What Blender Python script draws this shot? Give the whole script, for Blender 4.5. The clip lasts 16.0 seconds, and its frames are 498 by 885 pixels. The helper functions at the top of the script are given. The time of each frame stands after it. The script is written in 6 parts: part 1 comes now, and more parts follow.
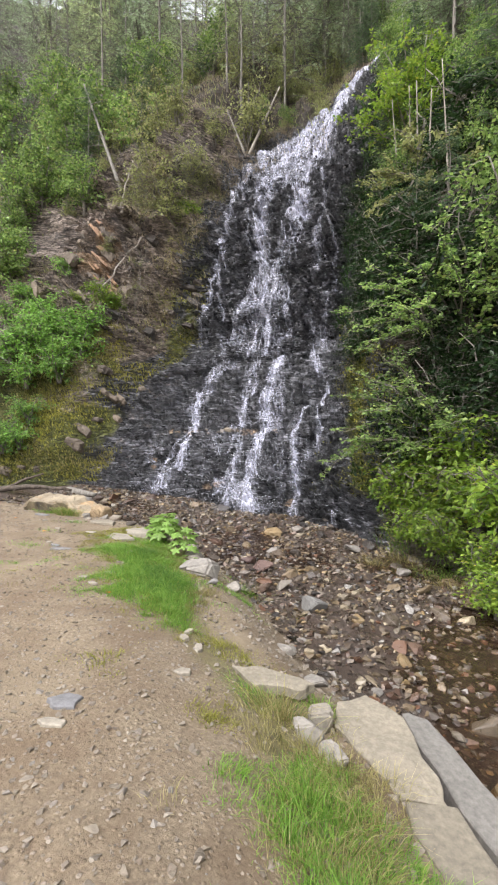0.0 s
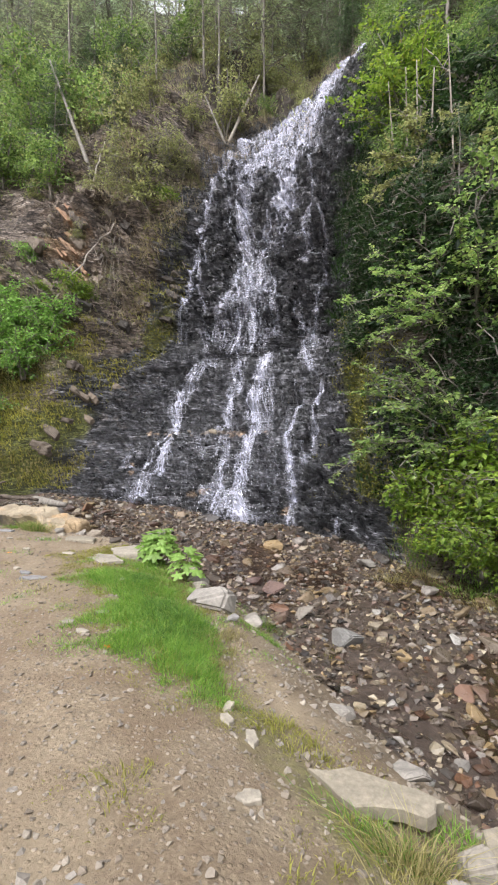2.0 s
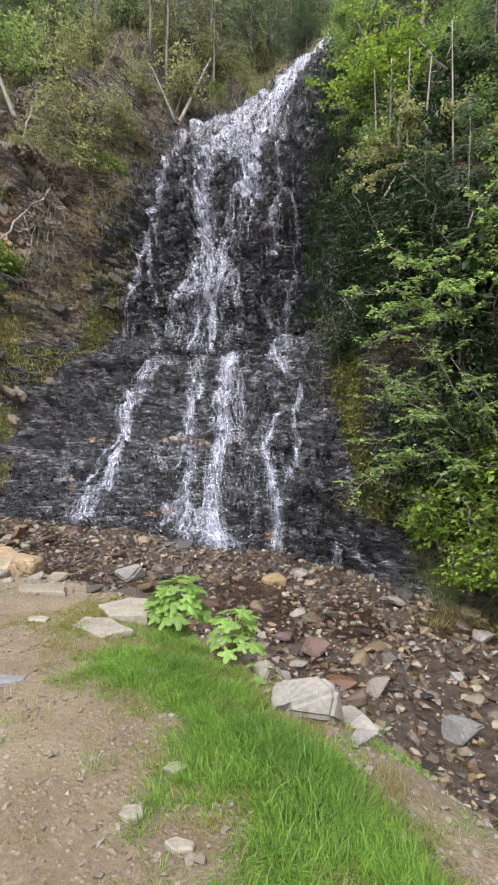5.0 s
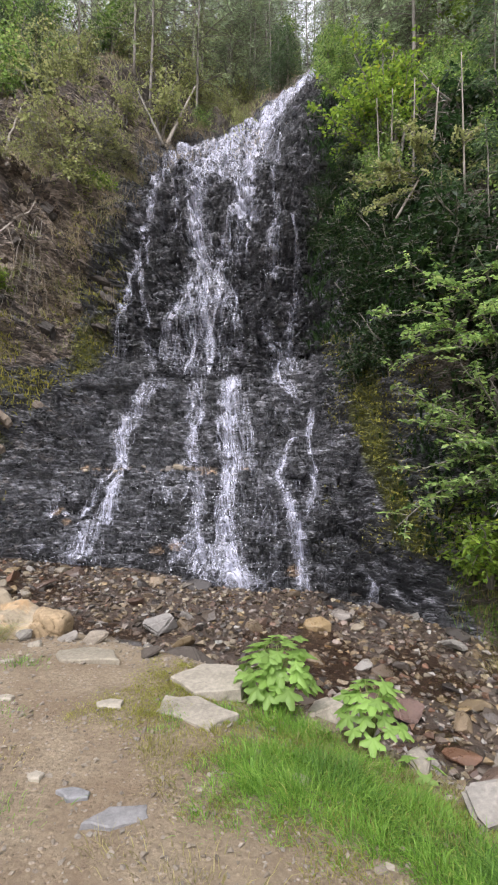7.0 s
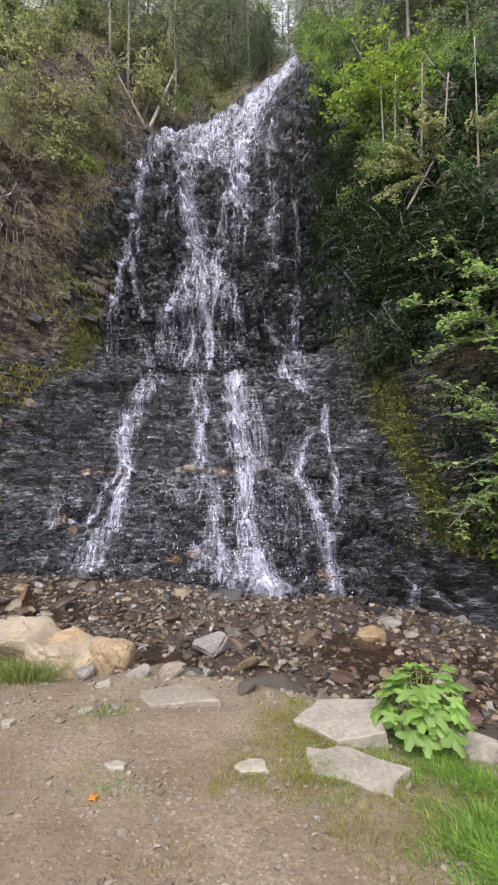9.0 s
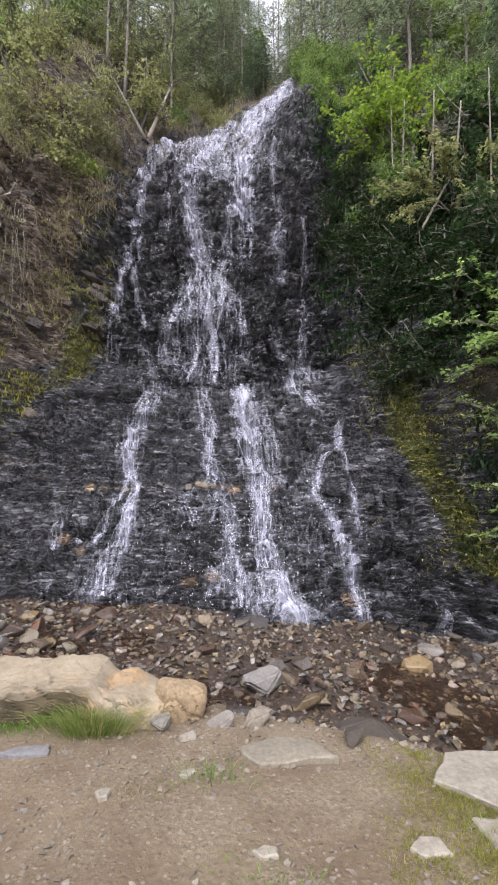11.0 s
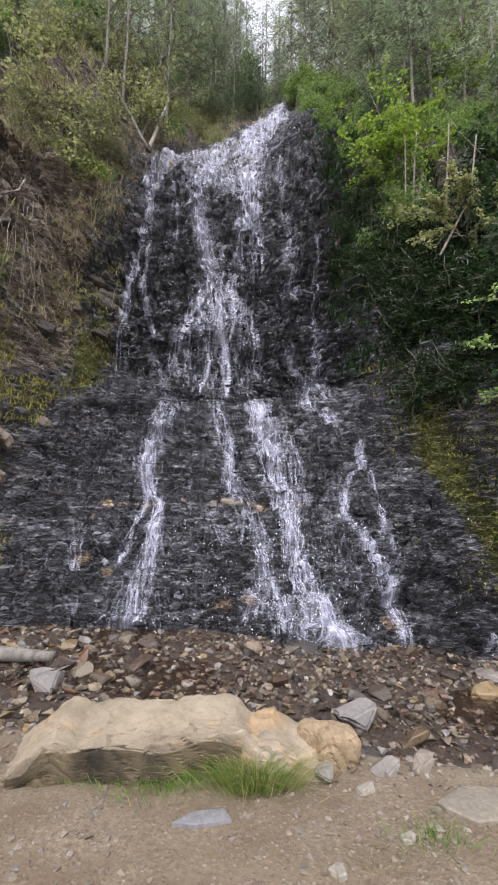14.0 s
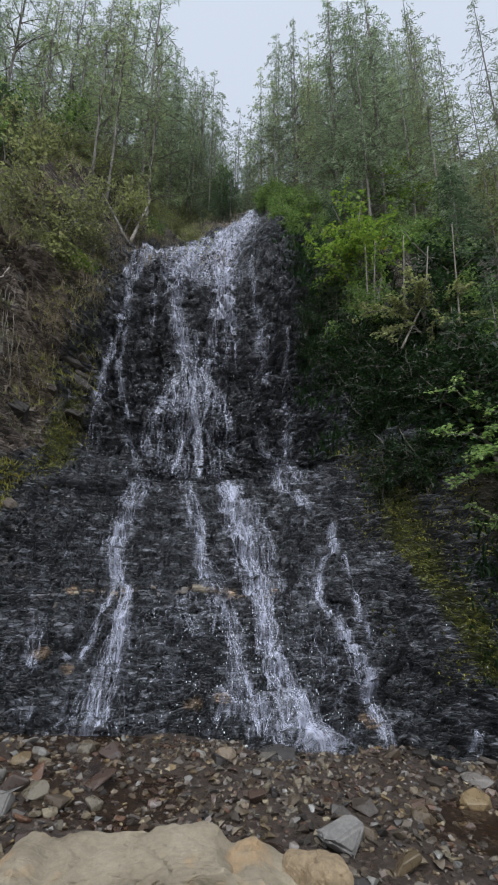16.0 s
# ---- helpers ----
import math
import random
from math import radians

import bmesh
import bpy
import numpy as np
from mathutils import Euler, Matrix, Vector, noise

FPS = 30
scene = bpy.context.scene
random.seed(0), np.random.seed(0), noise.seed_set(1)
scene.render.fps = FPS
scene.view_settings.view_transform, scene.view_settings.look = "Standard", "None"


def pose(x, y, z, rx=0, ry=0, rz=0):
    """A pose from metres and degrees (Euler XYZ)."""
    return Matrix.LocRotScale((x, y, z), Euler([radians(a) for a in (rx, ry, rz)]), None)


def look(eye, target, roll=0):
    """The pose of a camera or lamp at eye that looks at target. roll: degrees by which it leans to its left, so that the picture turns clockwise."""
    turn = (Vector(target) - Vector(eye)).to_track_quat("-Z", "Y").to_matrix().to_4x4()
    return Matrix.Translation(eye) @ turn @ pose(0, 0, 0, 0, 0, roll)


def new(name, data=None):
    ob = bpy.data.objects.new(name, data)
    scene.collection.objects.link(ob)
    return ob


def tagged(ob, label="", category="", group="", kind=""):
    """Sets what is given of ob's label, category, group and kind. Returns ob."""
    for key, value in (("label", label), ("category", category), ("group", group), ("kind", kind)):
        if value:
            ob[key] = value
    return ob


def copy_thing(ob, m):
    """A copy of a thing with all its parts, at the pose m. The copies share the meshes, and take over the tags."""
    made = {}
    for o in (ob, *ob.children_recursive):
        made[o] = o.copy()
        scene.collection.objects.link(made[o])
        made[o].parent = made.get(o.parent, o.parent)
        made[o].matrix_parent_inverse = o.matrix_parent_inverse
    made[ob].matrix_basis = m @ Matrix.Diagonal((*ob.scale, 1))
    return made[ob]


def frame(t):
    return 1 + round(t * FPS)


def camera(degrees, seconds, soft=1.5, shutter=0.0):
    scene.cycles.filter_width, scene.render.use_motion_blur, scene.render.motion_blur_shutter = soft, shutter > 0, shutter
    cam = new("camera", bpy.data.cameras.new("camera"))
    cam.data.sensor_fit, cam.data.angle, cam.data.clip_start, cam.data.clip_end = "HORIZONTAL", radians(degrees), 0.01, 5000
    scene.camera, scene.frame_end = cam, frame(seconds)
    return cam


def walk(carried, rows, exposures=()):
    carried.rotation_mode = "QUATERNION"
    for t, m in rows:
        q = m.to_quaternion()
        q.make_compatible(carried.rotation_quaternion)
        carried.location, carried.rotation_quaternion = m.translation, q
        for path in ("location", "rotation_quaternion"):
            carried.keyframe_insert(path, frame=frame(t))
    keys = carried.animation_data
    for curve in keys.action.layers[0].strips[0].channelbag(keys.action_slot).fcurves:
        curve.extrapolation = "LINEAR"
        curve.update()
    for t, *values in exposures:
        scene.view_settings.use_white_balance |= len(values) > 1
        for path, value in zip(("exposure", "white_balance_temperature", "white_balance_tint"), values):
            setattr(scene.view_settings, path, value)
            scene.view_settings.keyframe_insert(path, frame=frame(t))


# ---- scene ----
cam = camera(55.1, 16.0, 2.0)
METRES, EYE, TILT, LEAN, TURN = 8.9, 1.5, 4.9, 3.4, 28.0
ROWS = [
    (0.0, 0.0, 0.0, 0.0, 0.33, -5.59, -3.41),
    (0.5, -0.0153, 0.0309, -0.0041, -0.85, -5.55, -3.16),
    (1.0, -0.0272, 0.0636, -0.0106, -1.97, -5.33, -3.46),
    (1.5, -0.0402, 0.0961, -0.0145, -2.76, -5.32, -3.59),
    (2.0, -0.0659, 0.1285, -0.0212, -3.79, -4.81, -3.66),
    (2.5, -0.085, 0.1635, -0.025, -5.74, -4.17, -3.96),
    (3.0, -0.1122, 0.1966, -0.031, -7.74, -4.11, -3.93),
    (5.5, -0.2281, 0.3746, -0.052, -16.11, -1.77, -6.04),
    (6.0, -0.2531, 0.4045, -0.0545, -17.23, -0.0, -6.25),
    (6.5, -0.2753, 0.4364, -0.0554, -18.19, 1.09, -6.44),
    (7.0, -0.3029, 0.4567, -0.0635, -19.68, 1.1, -5.54),
    (7.5, -0.3299, 0.4796, -0.067, -20.5, 0.3, -4.83),
    (8.0, -0.3519, 0.5082, -0.0682, -21.83, -0.38, -4.23),
    (8.5, -0.3734, 0.5303, -0.0711, -23.63, -0.12, -3.81),
    (9.0, -0.3911, 0.5585, -0.0717, -24.11, 1.21, -4.4),
    (9.5, -0.4086, 0.5882, -0.069, -24.7, 2.84, -4.9),
    (12.0, -0.5073, 0.6751, -0.0855, -30.19, 3.73, -5.8),
    (12.5, -0.5265, 0.6971, -0.0873, -30.66, 3.18, -6.18),
    (13.0, -0.5517, 0.7134, -0.0921, -31.4, 3.36, -6.15),
    (13.5, -0.5641, 0.7328, -0.0937, -32.64, 4.55, -6.25),
    (14.0, -0.5839, 0.7479, -0.0936, -33.71, 6.05, -6.38),
    (14.5, -0.5951, 0.7582, -0.0925, -34.17, 7.81, -6.8),
    (15.0, -0.5981, 0.7582, -0.0898, -35.33, 10.34, -6.82),
    (15.5, -0.5984, 0.7556, -0.0859, -36.77, 13.36, -6.53),
    (16.0, -0.5978, 0.7514, -0.0806, -37.61, 15.52, -6.2),
]
EXPOSURES = [(0.0, 1.85, 6400, 13), (3.0, 1.84, 6350, 13), (7.0, 1.67, 6300, 15), (9.5, 1.61, 6250, 17), (12.5, 1.52, 6200, 18), (14.5, 1.4, 6150, 17), (15.0, 1.28, 6100, 15), (15.5, 1.12, 6000, 12), (16.0, 0.68, 5800, 8)]
walk(cam, [(t, pose(0, 0, EYE, TILT, LEAN, TURN) @ pose(METRES * x, METRES * y, METRES * z, 90 + pitch, roll, yaw)) for t, x, y, z, yaw, pitch, roll in ROWS], EXPOSURES)

# ---- light: an overcast day ----
world = bpy.data.worlds.new("overcast_sky")
scene.world = world
world.use_nodes = True
wn = world.node_tree
sky = wn.nodes.new("ShaderNodeTexSky")
sky.sky_type, sky.sun_disc = "NISHITA", False
sky.sun_elevation, sky.sun_rotation = radians(52), radians(193)
sky.air_density, sky.dust_density = 1.0, 4.0
grey = wn.nodes.new("ShaderNodeHueSaturation")
grey.inputs["Saturation"].default_value = 0.16
wn.links.new(sky.outputs[0], grey.inputs["Color"])
cloud = wn.nodes.new("ShaderNodeMix")
cloud.data_type = "RGBA"
cloud.inputs[0].default_value = 0.6
cloud.inputs[7].default_value = (2.8, 2.83, 2.98, 1)
wn.links.new(grey.outputs[0], cloud.inputs[6])
up = wn.nodes.new("ShaderNodeTexCoord")
height = wn.nodes.new("ShaderNodeSeparateXYZ")
wn.links.new(up.outputs["Generated"], height.inputs[0])
brighter = wn.nodes.new("ShaderNodeMapRange")
for slot, value in zip(("From Min", "From Max", "To Min", "To Max"), (0.0, 1.0, 1.12, 1.18)):
    brighter.inputs[slot].default_value = value
wn.links.new(height.outputs[2], brighter.inputs["Value"])
overcast = wn.nodes.new("ShaderNodeMix")
overcast.data_type, overcast.blend_type = "RGBA", "MULTIPLY"
overcast.inputs[0].default_value = 1.0
wn.links.new(cloud.outputs[2], overcast.inputs[6])
wn.links.new(brighter.outputs[0], overcast.inputs[7])
wn.links.new(overcast.outputs[2], wn.nodes["Background"].inputs["Color"])
wn.nodes["Background"].inputs["Strength"].default_value = 0.15
sun = new("sun", bpy.data.lights.new("sun", "SUN"))
sun.data.energy, sun.data.angle, sun.data.color = 0.8, radians(30), (1.0, 0.98, 0.95)
sun.matrix_world = pose(0, 0, 30) @ look((0, 0, 0), (0.14, 0.6, -0.79))


# ---- land form ----
def hash2(i, j, seed):
    h = np.sin(i * 127.1 + j * 311.7 + seed * 74.7) * 43758.5453
    return h - np.floor(h)


def value_noise(x, y, seed=0):
    i, j = np.floor(x), np.floor(y)
    u, v = x - i, y - j
    u, v = u * u * (3 - 2 * u), v * v * (3 - 2 * v)
    a = hash2(i, j, seed) * (1 - u) + hash2(i + 1, j, seed) * u
    b = hash2(i, j + 1, seed) * (1 - u) + hash2(i + 1, j + 1, seed) * u
    return (a * (1 - v) + b * v) * 2 - 1


def fractal(x, y, octaves=4, seed=0):
    total, size = 0.0, 1.0
    for k in range(octaves):
        total = total + size * value_noise(x, y, seed + k)
        x, y, size = x * 2.03 + 5.1, y * 2.03 + 9.7, size * 0.5
    return total


def blocks(x, y, seed=0):
    """Broken facets: each cell is a tilted flat chip, with a notch along its edges."""
    i0, j0 = np.floor(x), np.floor(y)
    near = np.full(x.shape, 9.0)
    second = np.full(x.shape, 9.0)
    value = np.zeros(x.shape)
    for di in (-1, 0, 1):
        for dj in (-1, 0, 1):
            i, j = i0 + di, j0 + dj
            cx, cy = i + hash2(i, j, seed), j + hash2(i, j, seed + 3)
            dx, dy = x - cx, y - cy
            dist = np.hypot(dx, dy)
            v = hash2(i, j, seed + 5) - 0.5 + dx * (hash2(i, j, seed + 7) - 0.5) * 1.3 + dy * (hash2(i, j, seed + 8) - 0.2) * 1.1
            closer = dist < near
            second = np.where(closer, near, np.minimum(second, dist))
            value = np.where(closer, v, value)
            near = np.where(closer, dist, near)
    return value - 0.5 * np.exp(-((second - near) / 0.07) ** 2)


FALLS = [(9.9, -1.2), (10.6, -0.35), (12.05, 1.55), (12.4, 1.75), (14.0, 3.8), (14.65, 4.1), (14.95, 6.0), (15.4, 8.2), (16.2, 10.4), (16.8, 11.6), (18.3, 13.2)]
PROFILES = {
    -60: [(-30, -0.5), (-25, 4), (-10, 18), (10, 36), (40, 60)],
    -30: [(-4, -0.6), (0, 4), (8, 12), (18, 22), (50, 52)],
    -20: [(2.2, -0.6), (4, 1.2), (9, 6), (13, 11), (18, 16.5), (45, 44), (50, 48)],
    -14.5: [(5.4, -0.8), (7.5, 1), (10.2, 4.2), (12.8, 8.5), (15, 12.5), (19, 17.5), (45, 46), (50, 50)],
    -12: [(7.4, -0.8), (8.6, 0.6), (11.0, 3.4), (13.0, 6.6), (14.5, 9.6), (15.2, 13), (19, 17.5), (42, 44), (50, 50)],
    -10.6: [(9.4, -0.9), (10.2, 0.2), (12.0, 2.2), (13.6, 5.0), (14.3, 7), (15.0, 9.4), (16.4, 12.2), (19.5, 15.4), (22, 19), (40, 41), (50, 50)],
    -9.4: [(9.9, -1.1), (10.6, -0.2), (12.0, 1.55), (12.3, 1.75), (14.1, 4.3), (14.6, 4.7), (14.9, 6.6), (15.7, 9.2), (16.8, 11.6), (19.6, 14.5), (21.6, 17), (27, 23), (45, 43), (50, 49)],
    -8: FALLS + [(20.0, 14.8), (22, 17), (28, 23), (45, 41), (50, 46)],
    -6.2: FALLS + [(19.6, 15.4), (22.6, 18.8), (26, 22), (45, 36), (50, 40)],
    -4.6: [(9.9, -1.3), (10.7, -0.45), (12.3, 1.9), (12.8, 2.3), (14.1, 4.0), (14.5, 4.5), (15.1, 8.4), (15.9, 11.2), (17.9, 14.9), (20.3, 17.2), (23.3, 20.6), (30, 22.0), (48, 24.5), (80, 30), (150, 48)],
    -3.3: [(9.9, -1.4), (10.6, -0.5), (11.7, 1.8), (12.3, 3.2), (13.2, 4.8), (14.8, 7.6), (16.2, 11.4), (18.2, 15.4), (20.6, 18.2), (23.5, 21.5), (30, 25), (48, 38), (55, 43)],
    -2.5: [(9.5, -1.4), (10.2, -0.5), (10.75, 1.5), (11.3, 3.6), (12.6, 5.8), (14.6, 8.8), (16.6, 13), (21, 19), (30, 28), (48, 45), (52, 48)],
    -1.0: [(8.7, -1.4), (9.4, -0.4), (10.4, 1.5), (11.8, 5), (13.4, 9.2), (15.4, 12.5), (20, 19), (30, 29), (50, 48)],
    1.0: [(7.4, -1.5), (8.2, -0.5), (9.8, 1.5), (12, 5.5), (14, 9.5), (18, 16), (30, 30), (50, 49)],
    4: [(5.2, -1.7), (6.2, -0.7), (9, 2.5), (12, 6.5), (16, 12.5), (30, 31), (50, 50)],
    12: [(-1, -2.4), (2, 0), (9, 8), (16, 16), (30, 33), (48, 52)],
    30: [(-22, -4), (-12, 4), (16, 24), (30, 37), (48, 54)],
    60: [(-50, -6), (-40, 4), (16, 40), (30, 50), (40, 60)],
}
KEYS_X = np.array(sorted(PROFILES), float)
KEYS_Z = np.linspace(-1, 48, 400)
TABLE = np.array([np.interp(KEYS_Z, [p[1] for p in PROFILES[int(k) if k == int(k) else float(k)]], [p[0] for p in PROFILES[int(k) if k == int(k) else float(k)]]) for k in KEYS_X])


def hill_y(x, z):
    """How far back the hillside lies at height z."""
    x, z = np.broadcast_arrays(np.asarray(x, float), np.asarray(z, float))
    k = np.clip(np.searchsorted(KEYS_X, x) - 1, 0, len(KEYS_X) - 2)
    u = np.clip((x - KEYS_X[k]) / (KEYS_X[k + 1] - KEYS_X[k]), 0, 1)
    u = u * u * (3 - 2 * u) * 0.5 + u * 0.5
    f = np.clip((z - KEYS_Z[0]) / (KEYS_Z[1] - KEYS_Z[0]), 0, len(KEYS_Z) - 1.001)
    j = f.astype(int)
    v = f - j
    return (TABLE[k, j] * (1 - v) + TABLE[k, j + 1] * v) * (1 - u) + (TABLE[k + 1, j] * (1 - v) + TABLE[k + 1, j + 1] * v) * u


BANK = np.array([(-40, 2.6), (-14, 5.0), (-11.5, 6.5), (-9.2, 6.95), (-7.6, 7.05), (-6.5, 6.65), (-5.3, 6.25), (-4.4, 5.6), (-3.3, 4.75), (-2.3, 3.75), (-1.2, 3.0), (-0.3, 2.1), (1.2, 0.0), (4, -5), (20, -30)])


def bank_distance(x, y):
    """Metres beyond the bank's edge towards the stream; negative on the path."""
    best = np.full(np.shape(x), 1e9)
    side = np.zeros(np.shape(x))
    for a, b in zip(BANK[:-1], BANK[1:]):
        d = b - a
        t = np.clip(((x - a[0]) * d[0] + (y - a[1]) * d[1]) / (d @ d), 0, 1)
        ex, ey = x - a[0] - t * d[0], y - a[1] - t * d[1]
        r = np.hypot(ex, ey)
        s = np.where(d[0] * (y - a[1]) - d[1] * (x - a[0]) > 0, 1.0, -1.0)
        side = np.where(r < best, s, side)
        best = np.minimum(best, r)
    return best * side


def bank_width(x):
    """How broad the slope is between the path and the stream bed."""
    return 0.75 + 0.45 * np.clip((np.asarray(x) + 4.8) / 0.9, 0, 1)


def ground_z(x, y):
    x, y = np.broadcast_arrays(np.asarray(x, float), np.asarray(y, float))
    e = bank_distance(x, y)
    drop = np.clip((x + 5.5) / 4.0, 0, 1)
    path = 0.02 - 0.3 * drop * np.clip((e + 1.3) / 1.3, 0, 1) ** 1.5 - 0.06 * np.clip(e + 1, 0, 1)
    bed = np.clip(-0.2 - 0.091 * (x + 8) + 0.029 * (y - 10), -2.6, 0.1) + 0.05 * fractal(x * 0.7, y * 0.7, 2, 31)
    k = np.clip((e - 0.05) / bank_width(x), 0, 1)
    k = k * k * (3 - 2 * k)
    rough = 0.018 * fractal(x * 1.3, y * 1.3, 3, 11) + 0.006 * fractal(x * 7, y * 7, 2, 12)
    return path * (1 - k) + bed * k + rough


def spaced(fine_a, fine_b, step, out_a, out_b, growth=1.12):
    mid = list(np.arange(fine_a, fine_b, step))
    s, v, lo = step, fine_a, []
    while v > out_a:
        s *= growth
        v -= s
        lo.append(v)
    s, v, hi = step, mid[-1], []
    while v < out_b:
        s *= growth
        v += s
        hi.append(v)
    return np.array(lo[::-1] + mid + hi)


def graded(stops, steps, out_a, out_b, growth):
    """Even steps within each stretch, growing ones beyond the ends."""
    mid = np.concatenate([np.arange(a, b - s / 2, s) for a, b, s in zip(stops[:-1], stops[1:], steps)])
    low = spaced(stops[0], stops[0] + steps[0] * 1.5, steps[0], out_a, stops[0], growth)
    high = spaced(stops[-1], stops[-1] + steps[-1] * 1.5, steps[-1], stops[-1], out_b, growth)
    return np.unique(np.round(np.concatenate([low[low < stops[0] - 0.01], mid, high[high > stops[-1] - steps[-1] / 2]]), 5))


CX = graded((-14.6, -10.9, -3.5, -1.6), (0.066, 0.032, 0.06), -58, 58, 1.13)
CZ = graded((-0.7, 4.7, 16.5), (0.026, 0.042), -0.95, 47, 1.06)


def cliff_grid():
    X, Z = np.meshgrid(CX, CZ, indexing="ij")
    Xw = X + 0.25 * fractal(X * 0.5, Z * 0.5, 2, 41)
    Y = hill_y(Xw, Z + 0.12 * fractal(X * 0.6, Z * 0.3, 2, 44))
    dy = np.gradient(hill_y(X, Z), CZ, axis=1)
    dy = np.clip(dy, -0.2, 4)
    length = np.sqrt(1 + dy * dy)
    ny, nz = -1 / length, dy / length
    dip = Z + 0.06 * X + 0.10 * fractal(X * 0.8, Z * 0.8, 3, 45)

    def shelf(f, seed):
        """Beds of rock: each leans out towards its top and is broken into slabs along its length."""
        bed = np.floor(dip * f + 0.3 * value_noise(X * f * 0.3, Z * 0 + 1.7, seed))
        rise = np.mod(dip * f + 0.3 * value_noise(X * f * 0.3, Z * 0 + 1.7, seed), 1.0)
        broken = hash2(np.floor(X * f * 0.55 + 9 * hash2(bed, bed * 0, seed + 2)), bed, seed + 3)
        return (rise ** 1.6 - 0.45) * (0.35 + 0.65 * hash2(bed, bed * 0 + 2, seed + 4)) + 0.9 * (broken - 0.5)
    right = np.clip((X + 5.8) / 1.4, 0, 1)
    upper = np.clip((Z - 4.6) / 0.8, 0, 1)
    d = (0.24 + 0.08 * upper) * blocks(X * 0.75, dip * 1.6, 1) + 0.30 * upper * blocks(X * 1.35 + 3, dip * 1.7, 9) + 0.13 * blocks(X * 1.9 + 7, dip * 4.6, 2) + 0.11 * blocks(X * 4.0, dip * 8.0, 3) + 0.05 * blocks(X * 8.0, dip * 14, 4) + 0.16 * fractal(X * 0.7, Z * 0.7, 3, 51)
    d = d + (0.14 + 0.12 * right) * shelf(2.1, 81) + (0.085 + 0.09 * right) * shelf(5.3, 84) + (0.02 + 0.04 * right) * shelf(10.5, 87)
    left = np.clip((-10.3 - X) / 0.8, 0, 1) * np.clip((Z - 4.6) / 0.8, 0, 1) * np.clip((13.5 - Z) / 1.5, 0, 1)
    lean = 0.55 * X + 0.83 * Z
    d = d + left * (0.55 * blocks((0.83 * X - 0.55 * Z) * 0.8, lean * 1.7, 21) + 0.30 * blocks((0.83 * X - 0.55 * Z) * 1.7, lean * 3.8, 22) + 0.5 * fractal(X * 0.7, Z * 0.7, 2, 23))
    soft = 0.25 + 0.75 * np.clip((X + 15.5) / 1.5, 0, 1) * np.clip((-1.8 - X) / 1.2, 0, 1) * np.clip((19 - Z) / 4, 0, 1) * (1 - 0.75 * np.clip((-10.4 - X) / 0.8, 0, 1) * np.clip((4.6 - Z) / 1.0, 0, 1))
    d = d * soft + (1 - soft) * 0.35 * fractal(X * 0.45, Z * 0.45, 4, 61)
    return X, Y + ny * d, Z + nz * d, ny, nz


GX, GY, GZ, NY, NZ = cliff_grid()


def on_cliff(x, z, out=0.0):
    """A place on the broken rock face, and out metres off it."""
    x, z = np.broadcast_arrays(np.asarray(x, float), np.asarray(z, float))
    i = np.clip(np.searchsorted(CX, x) - 1, 0, len(CX) - 2)
    j = np.clip(np.searchsorted(CZ, z) - 1, 0, len(CZ) - 2)
    u = np.clip((x - CX[i]) / (CX[i + 1] - CX[i]), 0, 1)
    v = np.clip((z - CZ[j]) / (CZ[j + 1] - CZ[j]), 0, 1)
    got = [(g[i, j] * (1 - u) + g[i + 1, j] * u) * (1 - v) + (g[i, j + 1] * (1 - u) + g[i + 1, j + 1] * u) * v for g in (GY, GZ, NY, NZ)]
    return np.stack([x, got[0] + out * got[2], got[1] + out * got[3]], -1)


# ---- end of land form ----

# ---- materials ----
def material(name):
    m = bpy.data.materials.new(name)
    m.use_nodes = True
    return m, m.node_tree, m.node_tree.nodes["Principled BSDF"]


def node(tree, kind, **given):
    n = tree.nodes.new("ShaderNode" + kind)
    for key, value in given.items():
        if key in n.inputs:
            n.inputs[key].default_value = value
    return n


def noise_fac(tree, scale, detail=6.0, stretch=(1, 1, 1), rough=0.6, warp=0.0):
    co = node(tree, "TexCoord")
    mp = node(tree, "Mapping", Scale=stretch)
    tree.links.new(co.outputs["Object"], mp.inputs[0])
    n = node(tree, "TexNoise", Scale=scale, Detail=detail, Roughness=rough, Distortion=warp)
    tree.links.new(mp.outputs[0], n.inputs["Vector"])
    return n.outputs[0]


def ramp(tree, fac, *stops):
    r = node(tree, "ValToRGB")
    e = r.color_ramp.elements
    while len(e) < len(stops):
        e.new(0.5)
    for k, (p, c) in enumerate(stops):
        e[k].position = p
        e[k].color = (*c, 1) if not isinstance(c, (int, float)) else (c, c, c, 1)
    tree.links.new(fac, r.inputs[0])
    return r.outputs[0]


def mix(tree, fac, a, b, how="MIX"):
    n = node(tree, "Mix")
    n.data_type, n.blend_type = "RGBA", how
    for slot, value in ((0, fac), (6, a), (7, b)):
        if isinstance(value, bpy.types.NodeSocket):
            tree.links.new(value, n.inputs[slot])
        elif isinstance(value, (int, float)):
            n.inputs[slot].default_value = value
        else:
            n.inputs[slot].default_value = (*value, 1)
    return n.outputs[2]


def sums(tree, op, a, b):
    n = node(tree, "Math")
    n.operation = op
    for k, value in enumerate((a, b)):
        if isinstance(value, bpy.types.NodeSocket):
            tree.links.new(value, n.inputs[k])
        else:
            n.inputs[k].default_value = value
    return n.outputs[0]


